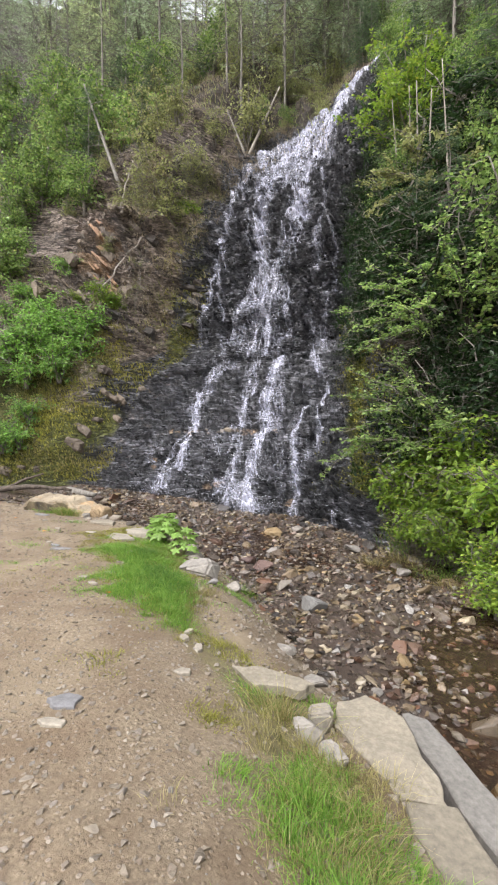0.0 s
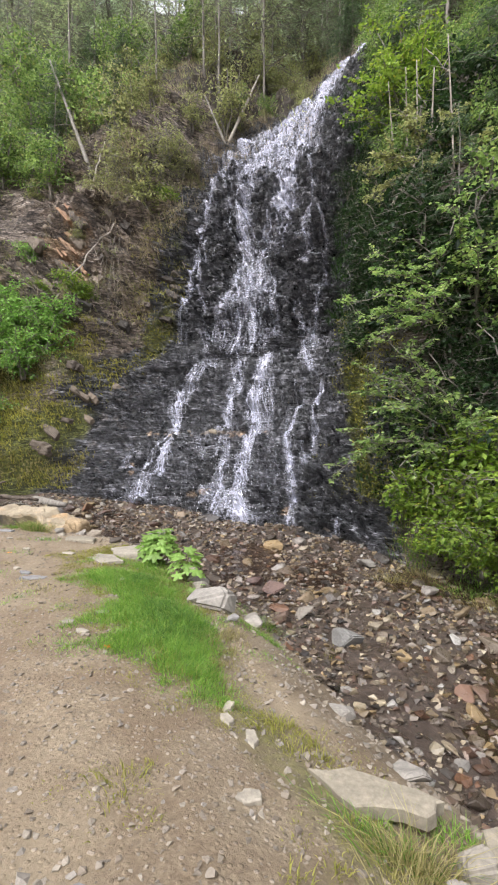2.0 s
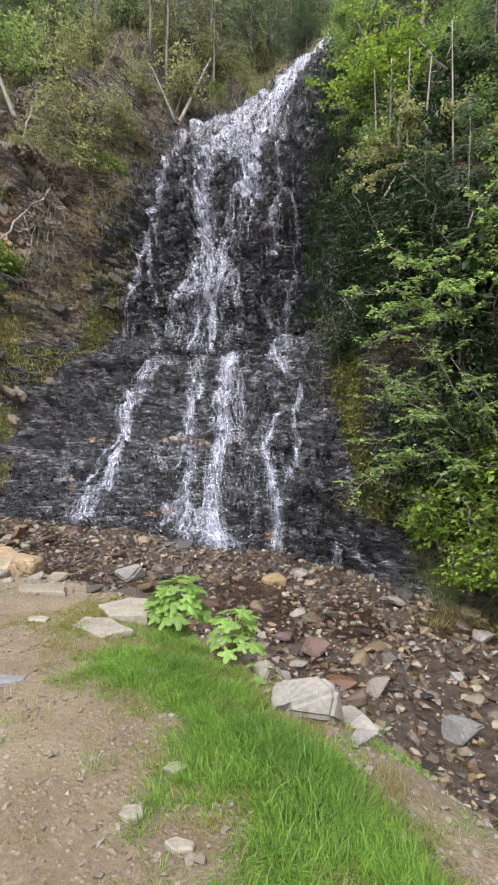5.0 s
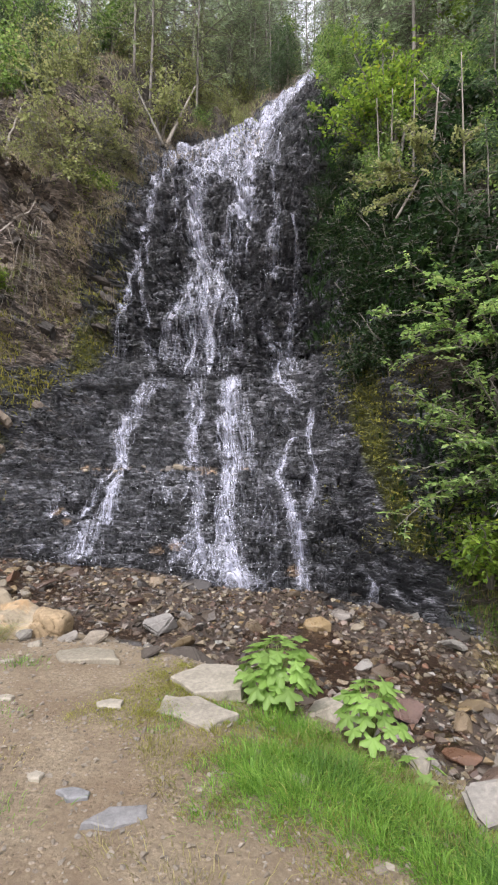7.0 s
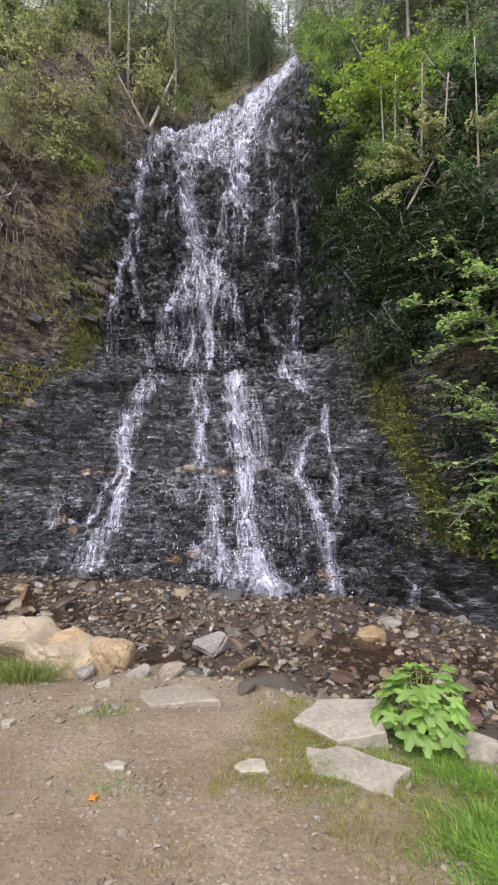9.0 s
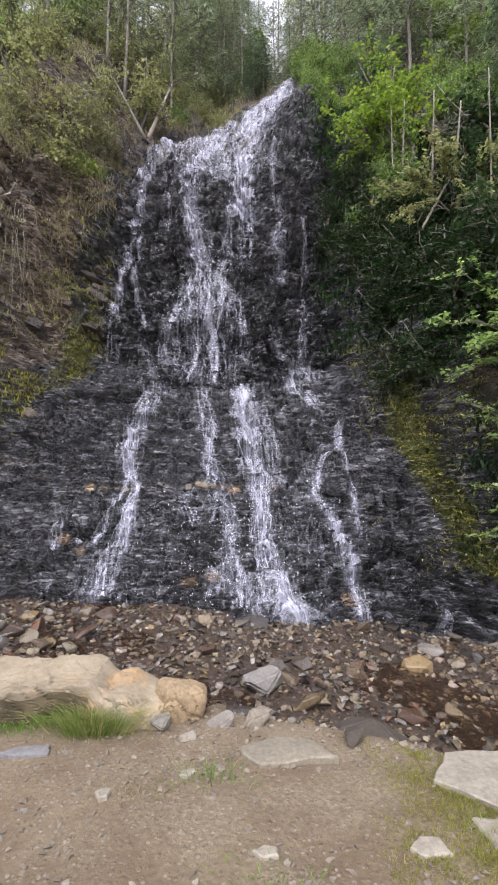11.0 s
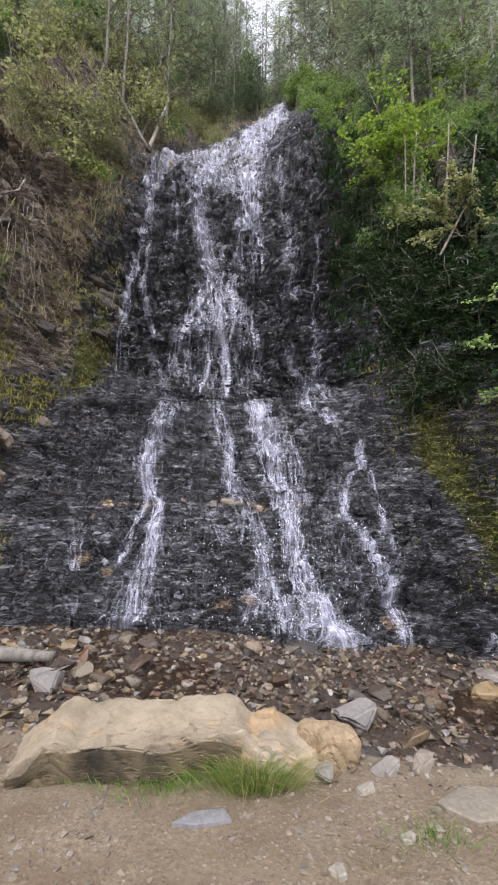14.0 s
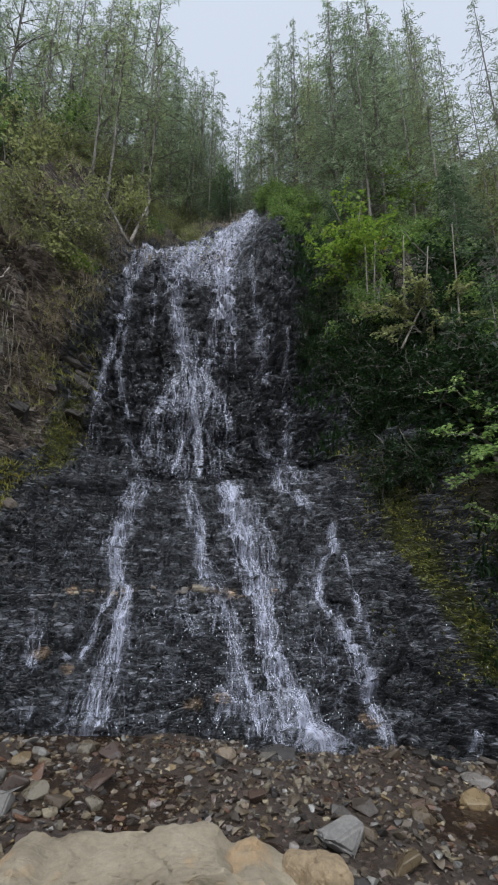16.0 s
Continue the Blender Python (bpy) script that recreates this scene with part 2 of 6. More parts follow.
def bumped(tree, shader, height, strength=0.5, distance=0.02):
    b = node(tree, "Bump", Strength=strength, Distance=distance)
    tree.links.new(height, b.inputs["Height"])
    tree.links.new(b.outputs[0], shader.inputs["Normal"])


def attribute(tree, name):
    n = node(tree, "Attribute")
    n.attribute_name = name
    return n


def make_cliff_material():
    m, t, s = material("wet_shale")
    fine = noise_fac(t, 11, 8, (1, 1, 2.6), 0.72, 0.4)
    broad = noise_fac(t, 0.9, 5, (1, 1, 1.6))
    place = node(t, "TexCoord")
    tilt = node(t, "Mapping", Scale=(0.8, 0.8, 3.2), Rotation=(0.0, radians(4), 0.0))
    bent = node(t, "Mix")
    bent.data_type, bent.blend_type = "RGBA", "LINEAR_LIGHT"
    bent.inputs[0].default_value = 0.07
    wobble = node(t, "TexNoise", Scale=3.0, Detail=4.0)
    t.links.new(place.outputs["Object"], tilt.inputs[0])
    t.links.new(tilt.outputs[0], wobble.inputs["Vector"])
    t.links.new(tilt.outputs[0], bent.inputs[6])
    t.links.new(wobble.outputs["Color"], bent.inputs[7])
    chips, chunks = node(t, "TexVoronoi", Scale=6.5), node(t, "TexVoronoi", Scale=2.4)
    cracks = node(t, "TexVoronoi", Scale=6.5)
    cracks.feature = "DISTANCE_TO_EDGE"
    for v in (chips, chunks, cracks):
        t.links.new(bent.outputs[2], v.inputs["Vector"])
    apart = node(t, "SeparateColor")
    t.links.new(chips.outputs["Color"], apart.inputs[0])
    apart_b = node(t, "SeparateColor")
    t.links.new(chunks.outputs["Color"], apart_b.inputs[0])
    tone = sums(t, "ADD", sums(t, "MULTIPLY", apart.outputs[0], 0.65), sums(t, "MULTIPLY", apart_b.outputs[0], 0.35))
    gaps = ramp(t, cracks.outputs["Distance"], (0.0, 0.12), (0.11, 1.0))
    wet = ramp(t, sums(t, "ADD", sums(t, "MULTIPLY", tone, 0.52), sums(t, "MULTIPLY", fine, 0.6)), (0.35, (0.009, 0.009, 0.010)), (0.52, (0.037, 0.037, 0.040)), (0.65, (0.109, 0.109, 0.119)), (0.81, (0.32, 0.318, 0.344)))
    dry = ramp(t, sums(t, "ADD", sums(t, "MULTIPLY", tone, 0.5), sums(t, "MULTIPLY", fine, 0.55)), (0.28, (0.05, 0.04, 0.033)), (0.48, (0.195, 0.155, 0.125)), (0.72, (0.42, 0.345, 0.285)))
    ochre = ramp(t, fine, (0.3, (0.20, 0.125, 0.075)), (0.7, (0.50, 0.36, 0.235)))
    moss = ramp(t, noise_fac(t, 22, 6), (0.3, (0.035, 0.04, 0.01)), (0.55, (0.14, 0.15, 0.03)), (0.75, (0.29, 0.28, 0.065)))
    soil = ramp(t, noise_fac(t, 5, 8), (0.3, (0.03, 0.025, 0.018)), (0.55, (0.08, 0.064, 0.046)), (0.75, (0.17, 0.14, 0.10)))
    zone = attribute(t, "zone")
    sep = node(t, "SeparateColor")
    t.links.new(zone.outputs["Color"], sep.inputs[0])

    def weight(channel):
        w = sums(t, "ADD", sep.outputs[channel], sums(t, "MULTIPLY", sums(t, "SUBTRACT", noise_fac(t, 3.1, 8, (1, 1, 1.5), 0.7), 0.5), 0.9))
        return ramp(t, w, (0.38, 0.0), (0.62, 1.0))
    dryness = weight(0)
    c = mix(t, dryness, wet, dry)
    earthy = weight(2)
    c = mix(t, earthy, c, soil)
    c = mix(t, weight(1), c, moss)
    c = mix(t, ramp(t, sums(t, "ADD", zone.outputs["Alpha"], sums(t, "MULTIPLY", sums(t, "SUBTRACT", fine, 0.5), 0.7)), (0.4, 0.0), (0.6, 1.0)), c, ochre)
    c = mix(t, 0.6, c, ramp(t, broad, (0.36, 0.3), (0.62, 1.25)), "MULTIPLY")
    c = mix(t, sums(t, "MULTIPLY", sums(t, "SUBTRACT", 1.0, earthy), 0.7), c, gaps, "MULTIPLY")
    bedding = noise_fac(t, 3.2, 7, (1.3, 1.3, 5.0), 0.66, 0.5)
    c = mix(t, sums(t, "MULTIPLY", sums(t, "SUBTRACT", 1.0, earthy), 0.6), c, ramp(t, bedding, (0.38, 0.25), (0.5, 0.85), (0.64, 1.6)), "MULTIPLY")
    t.links.new(c, s.inputs["Base Color"])
    gloss = ramp(t, noise_fac(t, 5, 6, (1, 1, 2.0), 0.7), (0.35, 0.2), (0.65, 0.5))
    s.inputs["Specular IOR Level"].default_value = 0.6
    t.links.new(mix(t, dryness, gloss, (0.85, 0.85, 0.85)), s.inputs["Roughness"])
    bumped(t, s, sums(t, "ADD", sums(t, "ADD", sums(t, "MULTIPLY", tone, 1.1), sums(t, "ADD", sums(t, "MULTIPLY", gaps, 0.5), sums(t, "MULTIPLY", bedding, 0.9))), sums(t, "MULTIPLY", noise_fac(t, 13, 8, (1, 1, 2.2), 0.6), 0.7)), 1.0, 0.06)
    return m


def make_ground_material():
    m, t, s = material("gravelly_earth")
    fine = noise_fac(t, 38, 8, rough=0.75)
    mid = noise_fac(t, 2.2, 7, rough=0.6)
    earth = ramp(t, fine, (0.28, (0.085, 0.064, 0.043)), (0.5, (0.205, 0.16, 0.105)), (0.75, (0.37, 0.30, 0.205)))
    earth = mix(t, ramp(t, mid, (0.38, 0.0), (0.62, 0.7)), earth, (0.138, 0.094, 0.055))
    earth = mix(t, ramp(t, noise_fac(t, 0.9, 6, rough=0.65), (0.52, 0.0), (0.66, 0.6)), earth, (0.25, 0.20, 0.132))
    cells = node(t, "TexVoronoi", Scale=30.0, Randomness=1.0)
    co = node(t, "TexCoord")
    t.links.new(co.outputs["Object"], cells.inputs["Vector"])
    grit = ramp(t, sums(t, "ADD", cells.outputs["Distance"], sums(t, "MULTIPLY", sums(t, "SUBTRACT", fine, 0.5), 0.5)), (0.2, 1.0), (0.34, 0.0))
    pick = ramp(t, cells.outputs["Color"], (0.6, 0.0), (0.72, 1.0))
    earth = mix(t, sums(t, "MULTIPLY", sums(t, "MULTIPLY", grit, pick), 0.75), earth, mix(t, cells.outputs["Color"], (0.16, 0.13, 0.10), (0.33, 0.28, 0.225)))
    zone = attribute(t, "zone")
    sep = node(t, "SeparateColor")
    t.links.new(zone.outputs["Color"], sep.inputs[0])
    bed = ramp(t, noise_fac(t, 14, 8, rough=0.7), (0.3, (0.02, 0.014, 0.01)), (0.55, (0.06, 0.042, 0.031)), (0.75, (0.13, 0.095, 0.07)))
    turf = ramp(t, noise_fac(t, 18, 6), (0.3, (0.06, 0.06, 0.02)), (0.7, (0.20, 0.18, 0.07)))
    fray = sums(t, "MULTIPLY", sums(t, "SUBTRACT", noise_fac(t, 4.5, 8, rough=0.7), 0.5), 0.9)
    w_bed = ramp(t, sums(t, "ADD", sep.outputs[0], fray), (0.35, 0.0), (0.65, 1.0))
    c = mix(t, w_bed, earth, bed)
    c = mix(t, ramp(t, sums(t, "ADD", sep.outputs[1], fray), (0.4, 0.0), (0.7, 0.85)), c, turf)
    t.links.new(c, s.inputs["Base Color"])
    t.links.new(mix(t, w_bed, (0.95, 0.95, 0.95), ramp(t, mid, (0.4, 0.25), (0.6, 0.75))), s.inputs["Roughness"])
    bumped(t, s, sums(t, "ADD", fine, sums(t, "MULTIPLY", grit, 0.3)), 0.8, 0.02)
    return m


def make_stone_material(name, palette, wet=False):
    """Stones of mixed colours, each piece of one colour from the palette."""
    m, t, s = material(name)
    info = node(t, "ObjectInfo")
    geo = node(t, "NewGeometry")
    seed = sums(t, "FRACT", sums(t, "ADD", info.outputs["Random"], geo.outputs["Random Per Island"]), 0)
    grain = noise_fac(t, 30, 8, rough=0.7)
    big = noise_fac(t, 4, 5)
    c = ramp(t, seed, *[(k / (len(palette) - 1), p) for k, p in enumerate(palette)])
    c = mix(t, 0.75, c, ramp(t, grain, (0.28, 0.35), (0.7, 1.0)), "MULTIPLY")
    shade = node(t, "HueSaturation")
    t.links.new(c, shade.inputs["Color"])
    t.links.new(ramp(t, sums(t, "FRACT", sums(t, "MULTIPLY", seed, 17.31), 0), (0.0, 0.55 if wet else 0.8), (1.0, 1.05)), shade.inputs["Value"])
    c = mix(t, 0.4, shade.outputs[0], ramp(t, big, (0.35, 0.5), (0.65, 1.0)), "MULTIPLY")
    t.links.new(c, s.inputs["Base Color"])
    if wet:
        t.links.new(ramp(t, big, (0.4, 0.22), (0.6, 0.65)), s.inputs["Roughness"])
    else:
        s.inputs["Roughness"].default_value = 0.88
    bumped(t, s, grain, 0.5, 0.012)
    return m


def make_slab_material():
    m, t, s = material("pale_sandstone")
    grain = noise_fac(t, 26, 9, rough=0.7)
    big = noise_fac(t, 1.7, 6, (1, 1, 2.0))
    c = ramp(t, big, (0.3, (0.17, 0.135, 0.09)), (0.5, (0.29, 0.24, 0.165)), (0.68, (0.40, 0.335, 0.24)))
    c = mix(t, ramp(t, noise_fac(t, 3.5, 5), (0.56, 0.0), (0.7, 0.6)), c, (0.44, 0.27, 0.12))
    c = mix(t, 0.5, c, ramp(t, grain, (0.25, 0.45), (0.65, 1.0)), "MULTIPLY")
    lichen = ramp(t, noise_fac(t, 7, 8, rough=0.75), (0.64, 0.0), (0.70, 0.4))
    c = mix(t, lichen, c, (0.2, 0.18, 0.14))
    # Darker brown mixed in where the boulder's lower front is masked.
    brown_mask = ramp(t, sums(t, "ADD", attribute(t, "stain").outputs["Fac"], sums(t, "MULTIPLY", sums(t, "SUBTRACT", noise_fac(t, 6, 7, (1, 1, 0.6), 0.7), 0.5), 0.8)), (0.4, 0.0), (0.65, 1.0))
    c = mix(t, brown_mask, c, ramp(t, noise_fac(t, 3.2, 6, (1, 1, 0.5)), (0.35, (0.025, 0.02, 0.011)), (0.5, (0.085, 0.066, 0.036)), (0.7, (0.17, 0.135, 0.075))))
    t.links.new(c, s.inputs["Base Color"])
    s.inputs["Roughness"].default_value = 0.9
    bumped(t, s, sums(t, "ADD", grain, sums(t, "MULTIPLY", noise_fac(t, 60, 5, rough=0.7), 0.5)), 0.6, 0.02)
    return m


def make_leaf_material(name, dark, light, yellow=None, gloss=0.45):
    m, t, s = material(name)
    geo = node(t, "NewGeometry")
    info = node(t, "ObjectInfo")
    stops = [(0.0, dark), (0.7, light)] + ([(0.93, light), (1.0, yellow)] if yellow else [])
    c = ramp(t, geo.outputs["Random Per Island"], *stops)
    h = node(t, "HueSaturation")
    t.links.new(c, h.inputs["Color"])
    t.links.new(ramp(t, info.outputs["Random"], (0.0, 0.75), (1.0, 1.15)), h.inputs["Value"])
    t.links.new(h.outputs[0], s.inputs["Base Color"])
    s.inputs["Roughness"].default_value = gloss
    tr = node(t, "BsdfTranslucent")
    t.links.new(h.outputs[0], tr.inputs[0])
    ms = node(t, "MixShader")
    ms.inputs[0].default_value = 0.52
    t.links.new(s.outputs[0], ms.inputs[1])
    t.links.new(tr.outputs[0], ms.inputs[2])
    t.links.new(ms.outputs[0], t.nodes["Material Output"].inputs[0])
    return m


def make_bark_material(name, dark, light):
    m, t, s = material(name)
    g = noise_fac(t, 14, 8, (1, 1, 0.25), 0.7)
    t.links.new(ramp(t, g, (0.3, dark), (0.7, light)), s.inputs["Base Color"])
    s.inputs["Roughness"].default_value = 0.9
    bumped(t, s, g, 0.6, 0.02)
    return m


def make_sheet_material():
    """Water on rock: white where it runs thick, threads and beads where it is thin."""
    m, t, s = material("running_water")
    f = attribute(t, "flow")
    sep = node(t, "SeparateXYZ")
    t.links.new(f.outputs["Vector"], sep.inputs[0])
    flat = node(t, "CombineXYZ")
    t.links.new(sep.outputs[0], flat.inputs[0])
    t.links.new(sep.outputs[1], flat.inputs[1])

    def grain(sx, sz, detail, warp):
        mp = node(t, "Mapping", Scale=(sx, sz, 1.0))
        t.links.new(flat.outputs[0], mp.inputs[0])
        n = node(t, "TexNoise", Scale=1.0, Detail=detail, Roughness=0.68, Distortion=warp)
        t.links.new(mp.outputs[0], n.inputs["Vector"])
        return n.outputs[0]
    threads, knots, beads = grain(17.0, 2.2, 7.0, 1.0), grain(5.5, 2.6, 5.0, 1.4), grain(46.0, 22.0, 4.0, 0.3)
    value = sums(t, "ADD", sums(t, "ADD", sums(t, "MULTIPLY", threads, 0.56), sums(t, "MULTIPLY", knots, 0.28)), sums(t, "MULTIPLY", beads, 0.16))
    level = sums(t, "ADD", value, sums(t, "MULTIPLY", sep.outputs[2], 0.21))
    cover = ramp(t, level, (0.57, 0.0), (0.79, 0.72))
    fade = ramp(t, sep.outputs[2], (0.05, 0.0), (0.2, 1.0))
    s.inputs["Base Color"].default_value = (0.69, 0.70, 0.82, 1)
    s.inputs["Roughness"].default_value = 0.25
    clear = node(t, "BsdfTransparent")
    ms = node(t, "MixShader")
    t.links.new(sums(t, "MULTIPLY", cover, fade), ms.inputs[0])
    t.links.new(clear.outputs[0], ms.inputs[1])
    t.links.new(s.outputs[0], ms.inputs[2])
    t.links.new(ms.outputs[0], t.nodes["Material Output"].inputs[0])
    return m


def make_foam_material(name="white_water", low=0.46, high=0.66, most=0.92, stretch=4.2):
    """Broken white water: threads of foam with gaps that the rock shows through."""
    m, t, s = material(name)
    f = attribute(t, "flow")
    sep = node(t, "SeparateXYZ")
    t.links.new(f.outputs["Vector"], sep.inputs[0])
    n = node(t, "TexNoise", Scale=1.0, Detail=5.0, Roughness=0.65)
    mp = node(t, "Mapping", Scale=(0.9, stretch, 3.7))
    t.links.new(f.outputs["Vector"], mp.inputs[0])
    t.links.new(mp.outputs[0], n.inputs["Vector"])
    drops = node(t, "TexNoise", Scale=1.0, Detail=3.0, Roughness=0.75)
    co = node(t, "TexCoord")
    fall = node(t, "Mapping", Scale=(58.0, 40.0, 20.0))
    t.links.new(co.outputs["Object"], fall.inputs[0])
    t.links.new(fall.outputs[0], drops.inputs["Vector"])
    thick = sums(t, "ADD", sums(t, "MULTIPLY", n.outputs[0], 0.58), sums(t, "MULTIPLY", drops.outputs[0], 0.42))
    rim = sums(t, "SUBTRACT", 1.0, sums(t, "MULTIPLY", sep.outputs[0], sep.outputs[0]))
    cover = ramp(t, sums(t, "MULTIPLY", thick, sums(t, "ADD", sums(t, "MULTIPLY", rim, 0.55), 0.55)), (low, 0.0), (high, most))
    s.inputs["Base Color"].default_value = (0.69, 0.70, 0.82, 1)
    s.inputs["Roughness"].default_value = 0.3
    clear = node(t, "BsdfTransparent")
    ms = node(t, "MixShader")
    t.links.new(cover, ms.inputs[0])
    t.links.new(clear.outputs[0], ms.inputs[1])
    t.links.new(s.outputs[0], ms.inputs[2])
    t.links.new(ms.outputs[0], t.nodes["Material Output"].inputs[0])
    return m


DROP, _, drop_shader = material("water_drops")
drop_shader.inputs["Base Color"].default_value = (0.8, 0.82, 0.86, 1)
drop_shader.inputs["Roughness"].default_value = 0.2
CLIFF = make_cliff_material()
EARTH = make_ground_material()
SLAB = make_slab_material()
GREY_STONE = make_stone_material("grey_stone", [(0.26, 0.25, 0.23), (0.36, 0.32, 0.25), (0.3, 0.28, 0.26), (0.43, 0.385, 0.31), (0.23, 0.2, 0.165)])
PEBBLE = make_stone_material("path_pebbles", [(0.2, 0.16, 0.115), (0.30, 0.25, 0.185), (0.24, 0.20, 0.155), (0.38, 0.33, 0.26), (0.22, 0.17, 0.12), (0.31, 0.28, 0.24)])
BROWN_STONE = make_stone_material("brown_stone", [(0.085, 0.07, 0.057), (0.135, 0.105, 0.078)])
DARK_STONE = make_stone_material("wet_dark_stone", [(0.05, 0.046, 0.044), (0.09, 0.08, 0.074), (0.06, 0.05, 0.045)], True)
RUSTY = make_stone_material("rust_stained_sandstone", [(0.44, 0.315, 0.18), (0.47, 0.36, 0.22)])
TAN_STONE = make_stone_material("tan_ledge_stone", [(0.30, 0.25, 0.20), (0.48, 0.40, 0.28), (0.2, 0.15, 0.12), (0.36, 0.32, 0.28)], True)
BANK_SLAB = make_stone_material("weathered_tan_slab", [(0.27, 0.235, 0.175), (0.32, 0.28, 0.21)])
FLAG = make_stone_material("grey_flagstone", [(0.41, 0.365, 0.29), (0.45, 0.40, 0.315)])
PALE_ROCK = make_stone_material("pale_split_stone", [(0.30, 0.275, 0.24), (0.35, 0.32, 0.275)])
BLUE_STONE = make_stone_material("bluish_stone", [(0.24, 0.236, 0.238), (0.30, 0.29, 0.285)])
SIDE_ROCK = make_stone_material("dark_brown_rock", [(0.07, 0.06, 0.05), (0.125, 0.103, 0.083), (0.045, 0.04, 0.035)])
SLOPE_ROCK = make_stone_material("brown_slope_rock", [(0.165, 0.132, 0.10), (0.235, 0.187, 0.14), (0.12, 0.097, 0.075), (0.28, 0.225, 0.17)])
ORANGE_ROCK = make_stone_material("orange_slope_rock", [(0.40, 0.25, 0.15), (0.34, 0.20, 0.12), (0.44, 0.30, 0.19)])
RED_STONE = make_stone_material("reddish_stone", [(0.16, 0.095, 0.078), (0.21, 0.135, 0.11)], True)
BED_STONE = make_stone_material("stream_stone", [(0.04, 0.034, 0.03), (0.14, 0.10, 0.066), (0.08, 0.066, 0.055), (0.26, 0.19, 0.115), (0.10, 0.085, 0.075), (0.46, 0.38, 0.25), (0.15, 0.095, 0.06), (0.40, 0.38, 0.34), (0.20, 0.10, 0.055), (0.05, 0.042, 0.036), (0.34, 0.24, 0.12), (0.09, 0.07, 0.055)], True)
FOAM = make_foam_material("white_water", 0.41, 0.72, 0.78, 6.0)
VEIL = make_foam_material("thin_veil_of_water", 0.42, 0.78, 0.5, 1.2)
SHEET = make_sheet_material()
NEEDLES = make_leaf_material("spruce_needles", (0.125, 0.169, 0.0938), (0.3, 0.375, 0.213), None, 0.6)
LARCH = make_leaf_material("larch_needles", (0.204, 0.252, 0.108), (0.408, 0.48, 0.228), (0.504, 0.492, 0.24), 0.6)
LEAF = make_leaf_material("alder_leaves", (0.069, 0.138, 0.0345), (0.265, 0.38, 0.103), (0.46, 0.46, 0.138))
# Leaves with the bank's deep shade put into a near-black green.
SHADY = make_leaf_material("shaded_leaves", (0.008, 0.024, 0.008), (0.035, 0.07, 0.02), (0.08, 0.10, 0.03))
# Alder leaves paled: sky sheen on the sprays is put into the colour.
SPRAY = make_leaf_material("pale_alder_leaves", (0.10, 0.19, 0.05), (0.35, 0.48, 0.15), (0.50, 0.55, 0.18), 0.3)
# Spruce needles darkened in colour to stand in for shade among the boughs.
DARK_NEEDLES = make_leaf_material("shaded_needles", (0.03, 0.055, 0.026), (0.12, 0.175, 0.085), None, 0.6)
# Needle colour paled to stand in for haze over the upper trees.
FIR = make_leaf_material("pale_fir_needles", (0.15, 0.2, 0.106), (0.35, 0.431, 0.25), None, 0.6)
LIME = make_leaf_material("bright_leaves", (0.09, 0.17, 0.02), (0.26, 0.37, 0.05), (0.42, 0.40, 0.06))
OLIVE = make_leaf_material("dull_leaves", (0.14, 0.155, 0.055), (0.33, 0.35, 0.14), (0.44, 0.40, 0.18), 0.6)
GRASS = make_leaf_material("grass_blades", (0.085, 0.19, 0.022), (0.23, 0.40, 0.06), (0.46, 0.44, 0.14), 0.5)
STRAW = make_leaf_material("dry_grass", (0.17, 0.16, 0.05), (0.40, 0.35, 0.15), (0.52, 0.45, 0.25), 0.7)
BERRY = make_leaf_material("berry_leaves", (0.10, 0.22, 0.035), (0.27, 0.47, 0.10), (0.42, 0.48, 0.12))
DEADTWIG = make_leaf_material("dead_fronds", (0.125, 0.1, 0.0688), (0.375, 0.312, 0.213), (0.5, 0.45, 0.312), 0.8)
MOSSY = make_leaf_material("moss_tufts", (0.15, 0.155, 0.03), (0.38, 0.36, 0.08), (0.50, 0.43, 0.11), 0.8)
RUST = make_leaf_material("fallen_leaf", (0.55, 0.2, 0.03), (0.7, 0.28, 0.04))
BARK = make_bark_material("grey_bark", (0.06, 0.053, 0.044), (0.26, 0.235, 0.2))
WET_BARK = make_bark_material("dark_wet_bark", (0.025, 0.02, 0.015), (0.13, 0.10, 0.075))
DEAD = make_bark_material("bleached_wood", (0.12, 0.10, 0.08), (0.36, 0.32, 0.27))


# ---- helpers for things ----
def mesh(name, verts, faces, mat, smooth=False):
    me = bpy.data.meshes.new(name)
    me.from_pydata(np.asarray(verts).tolist(), [], [list(map(int, f)) for f in faces])
    me.materials.append(mat)
    if smooth:
        me.polygons.foreach_set("use_smooth", [True] * len(me.polygons))
    me.update()
    return me


def part(name, data, parent, label=""):
    ob = new(name, data)
    ob.parent = parent
    if label:
        tagged(ob, label)
    return ob


def grid_faces(nx, ny):
    i, j = np.meshgrid(np.arange(nx - 1), np.arange(ny - 1), indexing="ij")
    a = (i * ny + j).ravel()
    return np.stack([a, a + ny, a + ny + 1, a + 1], -1)


def paint(me, name, rgba):
    at = me.attributes.new(name, "FLOAT_COLOR", "POINT")
    at.data.foreach_set("color", np.asarray(rgba, float).ravel())


